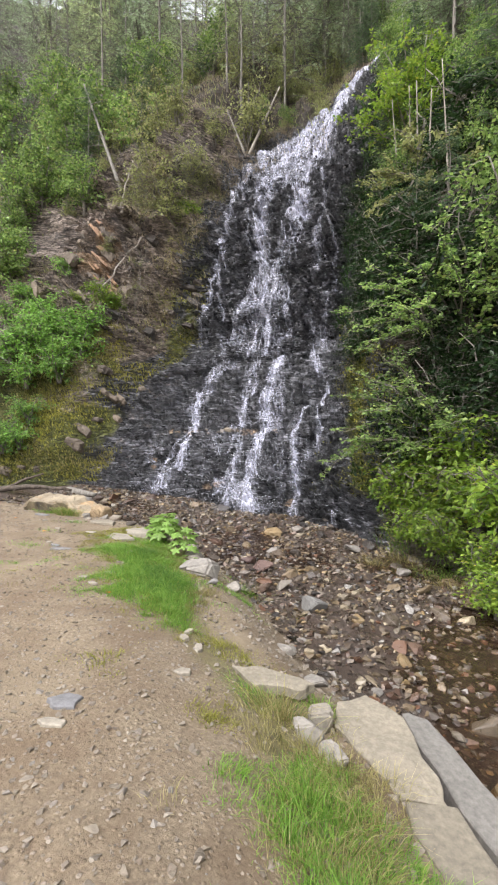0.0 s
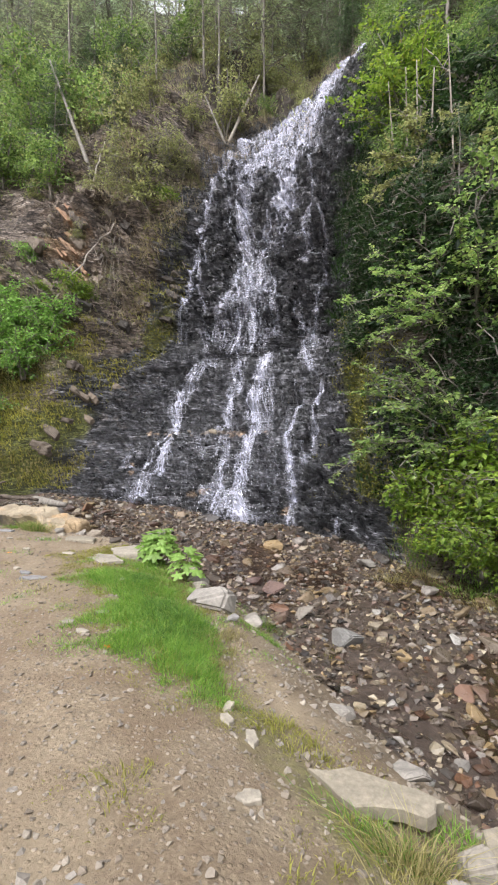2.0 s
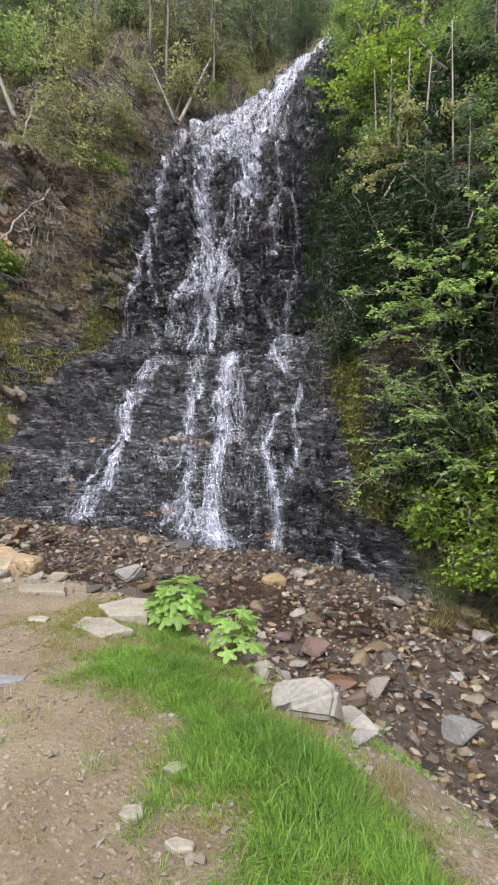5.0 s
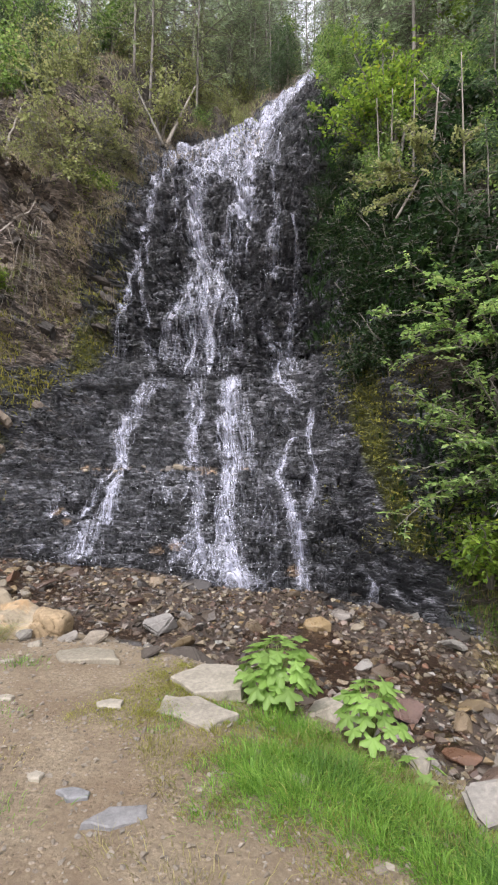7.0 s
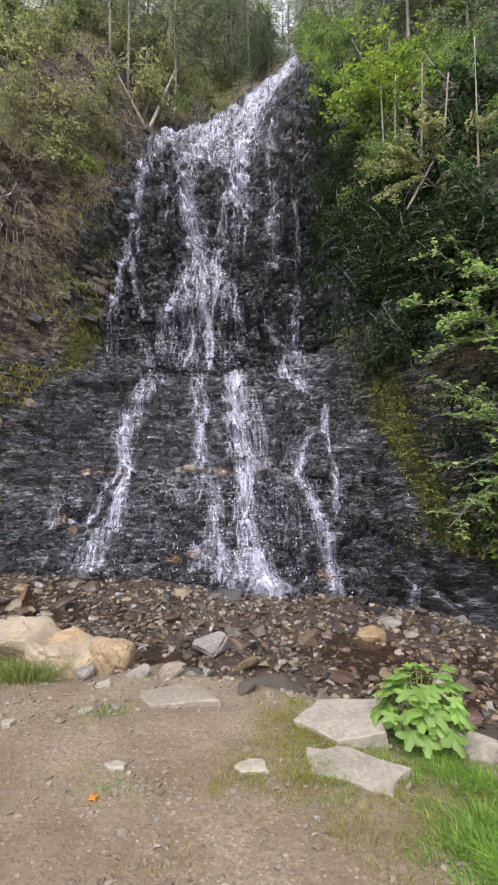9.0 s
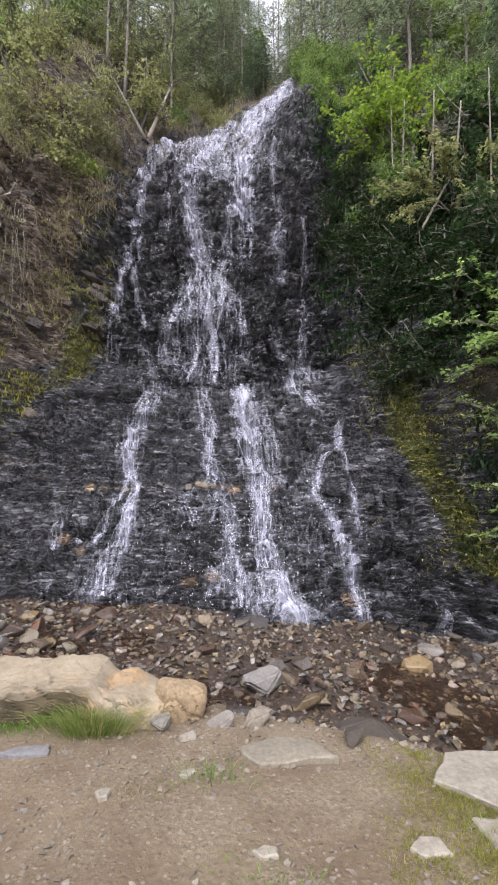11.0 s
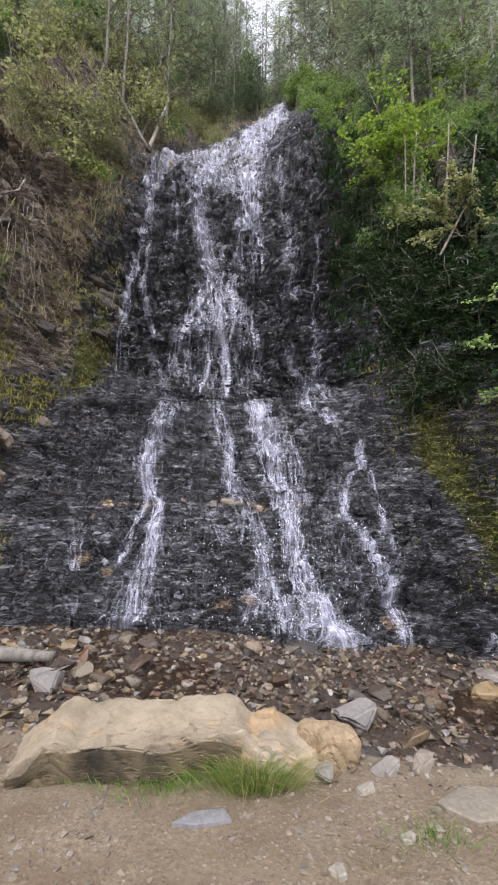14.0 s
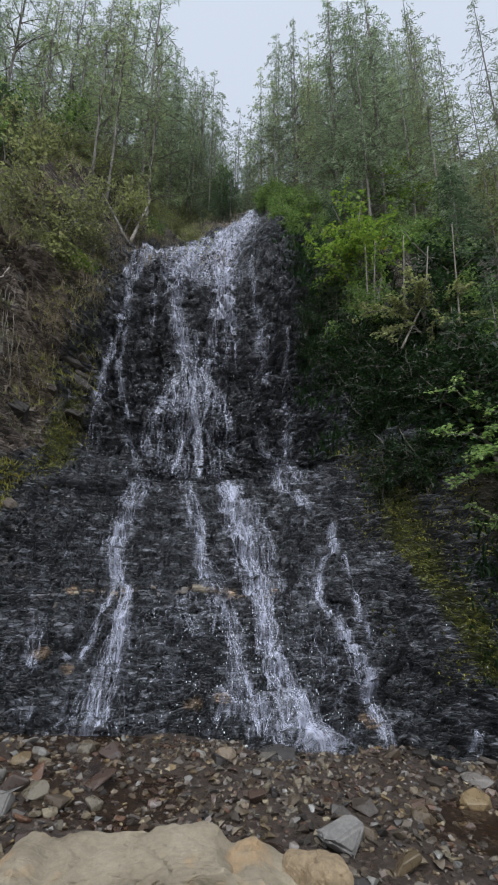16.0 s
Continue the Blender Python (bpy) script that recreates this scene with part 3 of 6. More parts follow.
def tube(path, radii, sides=7):
    """Vertices and faces of a tapered round stick along a path."""
    path = np.asarray(path, float)
    d = np.gradient(path, axis=0)
    d /= np.linalg.norm(d, axis=1)[:, None] + 1e-9
    ref = np.where(np.abs(d[:, 2:3]) > 0.8, [[1.0, 0, 0]], [[0, 0, 1.0]])
    u = np.cross(d, ref)
    u /= np.linalg.norm(u, axis=1)[:, None] + 1e-9
    v = np.cross(d, u)
    a = np.linspace(0, 2 * np.pi, sides, endpoint=False)
    ring = np.cos(a)[None, :, None] * u[:, None] + np.sin(a)[None, :, None] * v[:, None]
    verts = (path[:, None] + ring * np.asarray(radii, float)[:, None, None]).reshape(-1, 3)
    faces = []
    for k in range(len(path) - 1):
        for s in range(sides):
            e = (s + 1) % sides
            faces.append((k * sides + s, k * sides + e, (k + 1) * sides + e, (k + 1) * sides + s))
    faces.append(tuple(range(sides))[::-1])
    faces.append(tuple((len(path) - 1) * sides + s for s in range(sides)))
    return verts, faces


def merged(pieces):
    verts, faces, n = [], [], 0
    for v, f in pieces:
        verts.append(np.asarray(v, float))
        faces += [tuple(int(k) + n for k in q) for q in f]
        n += len(v)
    return np.concatenate(verts), faces


def quads(centres, along, across, fold=None):
    """One folded leaf (two quads sharing a mid rib) at each centre."""
    c, a, b = np.asarray(centres), np.asarray(along), np.asarray(across)
    up = np.cross(a, b)
    up /= np.linalg.norm(up, axis=1)[:, None] + 1e-9
    w = np.linalg.norm(b, axis=1)[:, None]
    pts = np.stack([c - a * 0.5, c + b - up * w * 0.35, c + a * 0.55 - up * w * 0.3, c - b - up * w * 0.35], 1)
    n = len(c)
    k = np.arange(n)[:, None] * 4
    return pts.reshape(-1, 3), np.concatenate([k + [[0, 1, 2]], k + [[0, 2, 3]]])


def scattered_dirs(rng, n, flat=0.0):
    d = rng.normal(size=(n, 3))
    d[:, 2] *= 1 - flat
    return d / (np.linalg.norm(d, axis=1)[:, None] + 1e-9)


# ---- trees and shrubs ----
def conifer_meshes(seed, height, needles, bare=0.15, sparse=1.0, spread=0.2):
    rng = np.random.default_rng(seed)
    n = 14
    h = np.linspace(0, 1, n)
    lean = rng.normal(0, 0.012, (n, 2)).cumsum(0) * height * 0.3
    path = np.c_[lean * 0.5, h * height]
    radius = height * 0.0045 * (1 - h * 0.93) + 0.008
    sticks = [tube(path, radius, 7)]
    tufts_c, tufts_a, tufts_b = [], [], []
    count = int(height * 9.5 * sparse)
    for k in range(count):
        f = bare + (0.99 - bare) * rng.random() ** 0.85
        base = np.array([np.interp(f, h, path[:, 0]), np.interp(f, h, path[:, 1]), f * height])
        length = height * spread * (1 - f) ** 0.75 * rng.uniform(0.6, 1.15) + 0.18
        ang = rng.uniform(0, 2 * np.pi)
        out = np.array([np.cos(ang), np.sin(ang), 0.0])
        s = np.linspace(0, 1, 5)
        bend = base + out * (s * length)[:, None] + np.c_[np.zeros(5), np.zeros(5), length * (0.12 * s - 0.42 * s ** 2 + 0.1 * s ** 3)]
        if length > 0.5:
            sticks.append(tube(bend, 0.011 * length * (1 - 0.8 * s) + 0.004, 4))
        m = max(8, int(length * 34 * sparse))
        r = rng.uniform(0.12, 1.02, m)
        c = np.stack([np.interp(r, s, bend[:, q]) for q in range(3)], -1)
        side = np.cross(out, [0, 0, 1.0])
        sgn = rng.choice([-1, 1], m)[:, None]
        reach = 0.30 * length * (1.1 - r)[:, None] * rng.uniform(0.2, 1, (m, 1))
        c = c + side * sgn * reach + rng.normal(0, 0.03, (m, 3)) - [0, 0, 0.03]
        a = out * 0.5 + side * sgn * 0.7 + rng.normal(0, 0.25, (m, 3)) - np.array([0, 0, 0.35])
        a *= (rng.uniform(0.12, 0.29, m) * (0.7 + 0.02 * height))[:, None] / np.linalg.norm(a, axis=1)[:, None]
        b = np.cross(a, rng.normal(0, 1, (m, 3)) + [0, 0, 1.5])
        b *= (0.010 + 0.010 * rng.random(m))[:, None] / (np.linalg.norm(b, axis=1)[:, None] + 1e-9)
        tufts_c.append(c), tufts_a.append(a), tufts_b.append(b)
    v, f = merged(sticks)
    crown = quads(np.concatenate(tufts_c), np.concatenate(tufts_a), np.concatenate(tufts_b))
    return mesh("trunk", v, f, BARK, True), mesh("crown", *crown, needles)


def leafy_meshes(seed, height, spread, leaves, leaf_mat, stems=4, leaf=0.08, droop=0.15, trunk=0.035, low=0.15, flat=0.5):
    """A many-stemmed shrub or small tree: stems, twigs, and leaves in sprays along the twigs."""
    rng = np.random.default_rng(seed)
    sticks, lc, la, lb = [], [], [], []
    twigs = []
    for k in range(stems):
        ang = rng.uniform(0, 2 * np.pi)
        tip = np.array([np.cos(ang), np.sin(ang), 0]) * spread * rng.uniform(0.15, 0.7) + [0, 0, height * rng.uniform(0.7, 1.0)]
        s = np.linspace(0, 1, 8)[:, None]
        path = tip * s ** np.array([1.5, 1.5, 0.9]) + np.r_[np.zeros((1, 3)), rng.normal(0, 0.03 * height, (7, 3)) * [1, 1, 0.3]]
        path[0] = np.array([np.cos(ang), np.sin(ang), 0]) * 0.05
        sticks.append(tube(path, trunk * (1 - 0.85 * s[:, 0]) + 0.004, 6))
        for q in range(int(9 + height * 2)):
            f = rng.uniform(low, 1.0)
            p0 = np.array([np.interp(f, s[:, 0], path[:, w]) for w in range(3)])
            a2 = rng.uniform(0, 2 * np.pi)
            ln = spread * (0.28 + 0.5 * (1 - f)) * rng.uniform(0.5, 1.2)
            d = np.array([np.cos(a2), np.sin(a2), rng.uniform(-0.1, 0.7)])
            u = np.linspace(0, 1, 5)[:, None]
            tw = p0 + d * ln * u - np.array([0, 0, droop * ln]) * u ** 2 * 2 + np.r_[np.zeros((1, 3)), rng.normal(0, 0.03 * ln, (4, 3))]
            sticks.append(tube(tw[::2], 0.008 * (1 - 0.7 * u[::2, 0]) + 0.002, 3))
            twigs.append((tw, ln))
    total = sum(ln for _, ln in twigs)
    for tw, ln in twigs:
        m = max(3, int(leaves * ln / total))
        r = rng.uniform(0.1, 1.05, m)
        c = np.stack([np.interp(r, np.linspace(0, 1, 5), tw[:, w]) for w in range(3)], -1)
        d = scattered_dirs(rng, m, flat)
        c = c + d * (rng.uniform(0.3, 1.6, m) * leaf * 1.5)[:, None]
        size = leaf * rng.uniform(0.6, 1.25, m)[:, None]
        a = (d + [0, 0, -0.35]) * size
        b = np.cross(a, rng.normal(0, 0.45, (m, 3)) + [0, 0, 1.0])
        b *= size * 0.34 / (np.linalg.norm(b, axis=1)[:, None] + 1e-9)
        lc.append(c), la.append(a), lb.append(b)
    v, f = merged(sticks)
    return mesh("trunk", v, f, BARK, True), mesh("foliage", *quads(np.concatenate(lc), np.concatenate(la), np.concatenate(lb)), leaf_mat)


def plant(name, meshes, label, category, group, places):
    """The first of a kind, then its copies, each at (x, y, z, turn, scale)."""
    base = None
    for x, y, z, turn, scale in places:
        m = pose(x, y, z, 0, 0, turn) @ Matrix.Diagonal((scale, scale, scale, 1))
        if base is None:
            base = tagged(new(name), label, category, group)
            for me in meshes:
                part(me.name.split(".")[0], me, base)
            base.matrix_basis = m
        else:
            other = copy_thing(base, pose(x, y, z, 0, 0, turn))
            other.matrix_basis = m
    return base


def hill_point(x, z):
    return float(x), float(hill_y(x, z)), float(z)


# ---- the large structure ----
def build_cliff():
    nx, nz = GX.shape
    V = np.stack([GX, GY, GZ], -1).reshape(-1, 3)
    me = mesh("cliff", V, grid_faces(nx, nz), CLIFF)
    X, Z = GX, GZ
    warp = 0.7 * fractal(X * 0.6, Z * 0.6, 3, 71)
    dry = np.clip((-10.1 - X - 0.9 * np.clip((4.6 - Z) / 0.8, 0, 1) + 0.6 * warp) / 0.7, 0, 1)
    dry = np.maximum(dry, np.clip((Z - 15.5 - 1.2 * np.clip(X + 7.5, 0, 6) + warp) / 2, 0, 1))
    dry = np.maximum(dry, 0.34 * np.clip((-8.8 - X) / 0.9, 0, 1) * np.clip((4.5 - Z) / 0.6, 0, 1))
    moss = np.clip(1.0 - np.abs(X + 2.75 + 0.12 * Z + 0.5 * warp) / 0.5, 0, 1) * np.clip((4.6 - Z) / 1.0, 0, 1) * np.clip(Z / 0.5, 0, 1)
    moss = np.maximum(moss, 0.75 * np.clip(1 - np.abs(X + 10.2 + 0.3 * warp) / 0.55, 0, 1) * np.clip((7.5 - Z) / 2, 0, 1) * np.clip((Z - 3.2) / 1, 0, 1))
    moss = np.maximum(moss, 0.8 * np.clip((-10.9 - X + 0.4 * warp) / 0.5, 0, 1) * np.clip((5.2 - Z) / 1, 0, 1) * np.clip(0.75 + 0.8 * warp, 0.2, 1))
    soil = np.clip((X + 2.2 + warp) / 0.8, 0, 1)
    soil = np.maximum(soil, np.clip((Z - 13.5 - 1.5 * np.clip(X + 9, 0, 6) + warp * 2) / 3, 0, 1) * 0.8)
    ochre = 1.1 * np.exp(-(((X + 13.3) / 0.55) ** 2 + ((Z - 8.4) / 0.95) ** 2) * 0.7)
    ledge = np.exp(-((Z - 1.66 - 0.03 * (X + 8) - 0.05 * value_noise(X * 2.2, Z * 0, 91)) / 0.10) ** 2) * np.clip(0.72 + 0.6 * value_noise(X * 3.1, Z * 4, 92), 0, 1) * np.clip((X + 9.8) / 0.5, 0, 1) * np.clip((-5.2 - X) / 0.6, 0, 1)
    ochre = np.maximum(ochre, 0.55 * ledge)
    for cx, cz, r in ((-9.6, 0.75, 0.13), (-7.3, 0.1, 0.14), (-9.35, 1.66, 0.12), (-9.1, 0.6, 0.1), (-6.9, 0.2, 0.12), (-6.6, 1.62, 0.12), (-4.7, -0.15, 0.12)):
        ochre = np.maximum(ochre, 0.75 * np.exp(-(((X - cx) / (1.6 * r)) ** 2 + ((Z - cz) / r) ** 2)))
    paint(me, "zone", np.stack([dry, moss, soil, ochre], -1).reshape(-1, 4))
    return tagged(new("cliff", me), "dark wet layered shale cliff and earthy wooded hillside", "cliff", "", "structure")


def build_ground():
    xs = spaced(-11, 1.5, 0.07, -300, 300, 1.16)
    ys = spaced(1.2, 11, 0.06, -300, 16, 1.16)
    X, Y = np.meshgrid(xs, ys, indexing="ij")
    Z = ground_z(X, Y)
    me = mesh("ground", np.stack([X, Y, Z], -1).reshape(-1, 3), grid_faces(*X.shape), EARTH, True)
    e = bank_distance(X, Y)
    bed = np.clip((e - 0.62 * bank_width(X)) / 0.4, 0, 1)
    turf = np.clip(1 - np.abs(e + 0.35) / 0.6, 0, 1) * np.clip((X + 5.6) / 0.6, 0, 1) * 0.7
    paint(me, "zone", np.stack([bed, turf, bed * 0, bed * 0], -1).reshape(-1, 4))
    return tagged(new("ground", me), "bare gravelly earth path beside a stony stream bed", "ground", "", "structure")


build_cliff()
build_ground()


# ---- the falling water ----
RELIEF = hill_y(GX, GZ) - GY
for _ in range(2):
    RELIEF = (RELIEF + np.roll(RELIEF, 1, 0) + np.roll(RELIEF, -1, 0) + np.roll(RELIEF, 1, 1) + np.roll(RELIEF, -1, 1)) / 5
SLANT = np.gradient(RELIEF, CX, axis=0)


def slant(x, z):
    i = np.clip(np.searchsorted(CX, x), 0, len(CX) - 1)
    j = np.clip(np.searchsorted(CZ, z), 0, len(CZ) - 1)
    return np.clip(SLANT[i, j], -1.2, 1.2)


def ribbons(paths, widths, out, fall=0):
    """Narrow sheets of water that follow the rock down lines of (x, z)."""
    verts, faces, flow, n = [], [], [], 0
    for k, (px, pz) in enumerate(paths):
        w = widths[k]
        p = np.stack([on_cliff(px + side * w, pz, out[k] + lift) for side, lift in ((-1, 0.0), (0, 0.015), (1, 0.0))], 1)
        soft = p.copy()
        soft[1:-1] = (p[:-2] + p[1:-1] * 2 + p[2:]) / 4
        p = soft
        for _ in range(fall):
            p[1:-1] = (p[:-2] + p[1:-1] + p[2:]) / 3
            p[..., 1] -= 0.004
        m = len(px)
        verts.append(p.reshape(-1, 3))
        run = np.cumsum(np.r_[0, np.linalg.norm(np.diff(p[:, 1], axis=0), axis=1)])
        flow.append(np.stack([np.stack([np.full(m, float(s)), run, np.full(m, k * 1.7)], -1) for s in (-1, 0, 1)], 1).reshape(-1, 3))
        q = n + np.arange(m - 1)[:, None] * 3
        faces.append(np.concatenate([q + [[0, 1, 4, 3]], q + [[1, 2, 5, 4]]]))
        n += m * 3
    return np.concatenate(verts), np.concatenate(faces), np.concatenate(flow)


def cascade(name, label, guide, strands, spread, width, seed, wander=0.06, out=(0.015, 0.05), whole=3, steer=0.5, mat=None, fall=0):
    """A white stream down a guide of (x, z), split into strands that the relief of the rock turns aside."""
    rng = np.random.default_rng(seed)
    gx, gz = np.array(guide, float).T
    length = np.r_[0, np.cumsum(np.hypot(np.diff(gx), np.diff(gz)))]
    sp = np.interp(length, np.linspace(0, length[-1], len(spread)), spread)
    paths, widths, outs = [], [], []
    for k in range(strands):
        a, b = sorted(rng.uniform(-0.25, 1.25, 2))
        if k % whole == 0 or b - a < 0.15:
            a, b = 0, 1
        a, b = max(a, 0) * length[-1], min(b, 1) * length[-1]
        s = np.arange(a, b, 0.05)
        if len(s) < 6:
            continue
        x0, z = np.interp(s, length, gx), np.interp(s, length, gz)
        aim = np.interp(s, length, sp) * (np.clip(rng.normal(0, 0.42), -1.3, 1.3) + 0.55 * value_noise(s * 0.9, s * 0 + k * 7.3, seed)) + wander * fractal(s * 3.4, s * 0 + k * 3.1, 3, seed + 1)
        x, off = np.empty(len(s)), aim[0]
        for q in range(len(s)):
            x[q] = x0[q] + off
            if q + 1 < len(s):
                off += (aim[q + 1] - aim[q]) - steer * 0.05 * float(slant(x[q], z[q])) - 0.10 * (off - aim[q])
        w = width * rng.uniform(0.3, 1.3) * (0.7 + 0.55 * value_noise(s * 2.5, s * 0 + k, seed + 5))
        w *= np.clip(np.minimum(s - a, b - s) / 0.25, 0.1, 1)
        paths.append((x, z)), widths.append(np.maximum(w, 0.004)), outs.append(rng.uniform(*out))
    v, f, flow = ribbons(paths, widths, outs, fall)
    me = mesh(name, v, f, mat or FOAM, True)
    at = me.attributes.new("flow", "FLOAT_VECTOR", "POINT")
    at.data.foreach_set("vector", flow.ravel())
    return tagged(new(name, me), label, "waterfall", "streams of the waterfall", "structure")


FILM = []


def stream(name, label, guide, strands, spread, width, seed, much=0.7, **how):
    """A stream of strands, which the thin sheet of water on the rock thickens along."""
    FILM.append((guide, [max(0.08, 1.45 * w) for w in spread], 0.92 * much))
    how = {"whole": 5, **how}
    return cascade(name, label, guide, int(1.5 * strands), [1.45 * w for w in spread], 0.46 * width, seed, **how)


WHITE = "white water breaking over dark rock"
THIN = "thin white thread of water over dark rock"
LACE = "lacy white water parting over rock ledges"
LOWER = "white water running down the sloping lower rock face"
FREE = {"fall": 6, "wander": 0.03, "out": (0.03, 0.12)}
# the channel at the top and the apron under it
stream("waterfall_channel", "white water sliding down a narrow dark rock channel", [(-4.35, 20.7), (-4.7, 19.3), (-5.2, 17.6), (-5.85, 15.7), (-6.25, 14.3), (-6.42, 12.7), (-6.47, 10.95), (-6.5, 9.3)], 44, (0.10, 0.24, 0.5, 0.6, 0.5, 0.34, 0.26, 0.34), 0.034, 11, 0.95)
stream("waterfall_apron", "white water spreading over a rock apron", [(-4.6, 19.6), (-5.5, 17.2), (-6.7, 15.5), (-7.55, 14.9), (-8.45, 14.2), (-9.2, 13.2)], 34, (0.1, 0.3, 0.42, 0.45, 0.4, 0.3), 0.031, 12, 0.85)
stream("waterfall_apron", "white water spreading over a rock apron", [(-5.0, 18.2), (-5.9, 16.3), (-6.9, 14.9), (-7.5, 13.6), (-7.75, 12.2)], 26, (0.2, 0.4, 0.6, 0.7, 0.6), 0.028, 13, 0.8)
stream("waterfall_curtain", LACE, [(-6.9, 15.0), (-7.4, 13.4), (-7.55, 12.2), (-7.6, 10.9)], 70, (1.0, 1.4, 1.45, 1.3), 0.034, 14, 0.62, whole=11)
# the upper face
stream("waterfall_main", WHITE, [(-7.3, 14.8), (-7.75, 13.2), (-7.94, 12.0), (-8.07, 10.65), (-7.94, 9.46), (-7.73, 8.4), (-7.5, 7.8)], 22, (0.4, 0.32, 0.22, 0.16, 0.15, 0.18, 0.32), 0.030, 15, 0.92)
stream("waterfall_main", WHITE, [(-7.55, 8.0), (-7.45, 7.2), (-7.4, 6.7), (-7.4, 6.2)], 19, (0.2, 0.4, 0.5, 0.5), 0.021, 16, 0.6)
stream("waterfall_second", WHITE, [(-6.75, 8.5), (-6.95, 7.9), (-7.15, 7.25), (-6.9, 6.7), (-6.75, 6.2)], 11, (0.24, 0.2, 0.2, 0.22, 0.24), 0.022, 17, 0.6)
stream("waterfall_threads", LACE, [(-6.52, 9.4), (-6.85, 8.8), (-6.95, 8.1)], 7, (0.08, 0.1, 0.1), 0.019, 18, 0.7, **FREE)
stream("waterfall_threads", LACE, [(-6.5, 9.4), (-6.47, 8.5), (-6.46, 7.5)], 6, (0.12, 0.12, 0.12), 0.016, 19, 0.6, **FREE)
stream("waterfall_threads", LACE, [(-6.48, 9.4), (-6.22, 8.7), (-6.2, 7.5)], 6, (0.10, 0.08, 0.06), 0.016, 20, 0.65, **FREE)
stream("waterfall_veil", "fine threads of falling water in front of dark rock", [(-7.25, 6.9), (-7.35, 5.6), (-7.4, 4.15)], 40, (0.55, 0.66, 0.72), 0.010, 21, 0.3, fall=8, wander=0.015, out=(0.04, 0.16), steer=0.1)
stream("waterfall_veil", "fine threads of falling water in front of dark rock", [(-7.85, 7.3), (-8.1, 6.25), (-8.28, 5.6), (-8.35, 4.6)], 9, (0.06, 0.1, 0.13, 0.16), 0.016, 22, 0.6, **FREE)
stream("waterfall_veil", "fine threads of falling water in front of dark rock", [(-6.57, 6.8), (-6.44, 6.2), (-6.34, 4.7)], 7, (0.08, 0.1, 0.14), 0.013, 23, 0.5, **FREE)
stream("waterfall_left", THIN, [(-9.2, 13.3), (-9.5, 11.3), (-9.26, 9.8), (-9.42, 8.7), (-9.58, 7.8), (-9.65, 7.0), (-9.76, 6.1)], 11, (0.25, 0.16, 0.09, 0.07, 0.06, 0.06, 0.1), 0.021, 24, 0.85, steer=0.2)
stream("waterfall_left", THIN, [(-8.9, 13.2), (-9.15, 11.4), (-9.25, 9.8)], 7, (0.2, 0.16, 0.1), 0.020, 25, 0.7)
stream("waterfall_thread", THIN, [(-9.6, 7.4), (-9.58, 6.2), (-9.52, 4.6)], 4, (0.03, 0.06, 0.08), 0.010, 26, 0.35, **FREE)
stream("waterfall_thread", THIN, [(-9.23, 9.5), (-9.31, 7.9), (-9.27, 6.9), (-9.02, 6.05), (-8.9, 5.65)], 7, (0.06, 0.05, 0.05, 0.06, 0.14), 0.018, 27, 0.75, steer=0.2)
stream("waterfall_thread", THIN, [(-8.85, 5.3), (-8.75, 4.8), (-8.65, 4.2)], 4, (0.06, 0.08, 0.1), 0.013, 28, 0.5)
stream("waterfall_thread", THIN, [(-8.85, 12.6), (-8.63, 10.6), (-8.52, 8.8)], 5, (0.12, 0.1, 0.05), 0.017, 29, 0.5)
stream("waterfall_thread", THIN, [(-8.7, 13.4), (-8.32, 11.0), (-8.0, 9.6)], 7, (0.2, 0.12, 0.06), 0.020, 30, 0.6)
stream("waterfall_right", THIN, [(-5.5, 12.6), (-5.64, 10.8), (-5.44, 9.5), (-5.44, 8.5), (-5.45, 6.9)], 7, (0.05, 0.06, 0.1, 0.2, 0.22), 0.015, 31, 0.6)
stream("waterfall_right", THIN, [(-5.12, 8.8), (-4.88, 8.15), (-4.82, 7.5), (-4.96, 5.7)], 5, (0.06, 0.05, 0.05, 0.08), 0.014, 32, 0.6, steer=0.2)
stream("waterfall_right", THIN, [(-5.7, 5.8), (-5.53, 5.2), (-5.23, 4.85), (-5.15, 4.3)], 9, (0.1, 0.14, 0.14, 0.2), 0.014, 33, 0.6)
stream("waterfall_right", THIN, [(-5.05, 5.8), (-4.92, 4.8), (-4.87, 4.0)], 8, (0.08, 0.12, 0.14), 0.013, 34, 0.55)
# the sloping lower face
stream("lower_cascade", LOWER, [(-5.42, 4.5), (-5.13, 3.85), (-4.7, 3.2)], 9, (0.25, 0.16, 0.08), 0.013, 35, 0.6)
stream("lower_cascade", LOWER, [(-8.3, 4.1), (-8.62, 3.3), (-8.71, 2.4), (-8.66, 1.9), (-8.43, 1.65), (-8.46, 1.2), (-8.62, 0.35), (-8.7, -0.25)], 17, (0.16, 0.2, 0.17, 0.12, 0.1, 0.1, 0.13, 0.26), 0.019, 36, 0.85)
stream("lower_cascade", THIN, [(-8.7, 1.8), (-8.82, 1.15), (-9.05, 0.75), (-9.22, 0.6)], 5, (0.04, 0.04, 0.05, 0.08), 0.015, 37, 0.65, steer=0.2)
stream("lower_cascade", THIN, [(-9.78, 1.45), (-9.68, 0.7)], 5, (0.06, 0.09), 0.014, 38, 0.55)
stream("lower_cascade", LOWER, [(-7.48, 4.1), (-7.23, 3.2), (-7.2, 2.4), (-6.94, 1.65)], 12, (0.15, 0.16, 0.13, 0.26), 0.018, 39, 0.75)
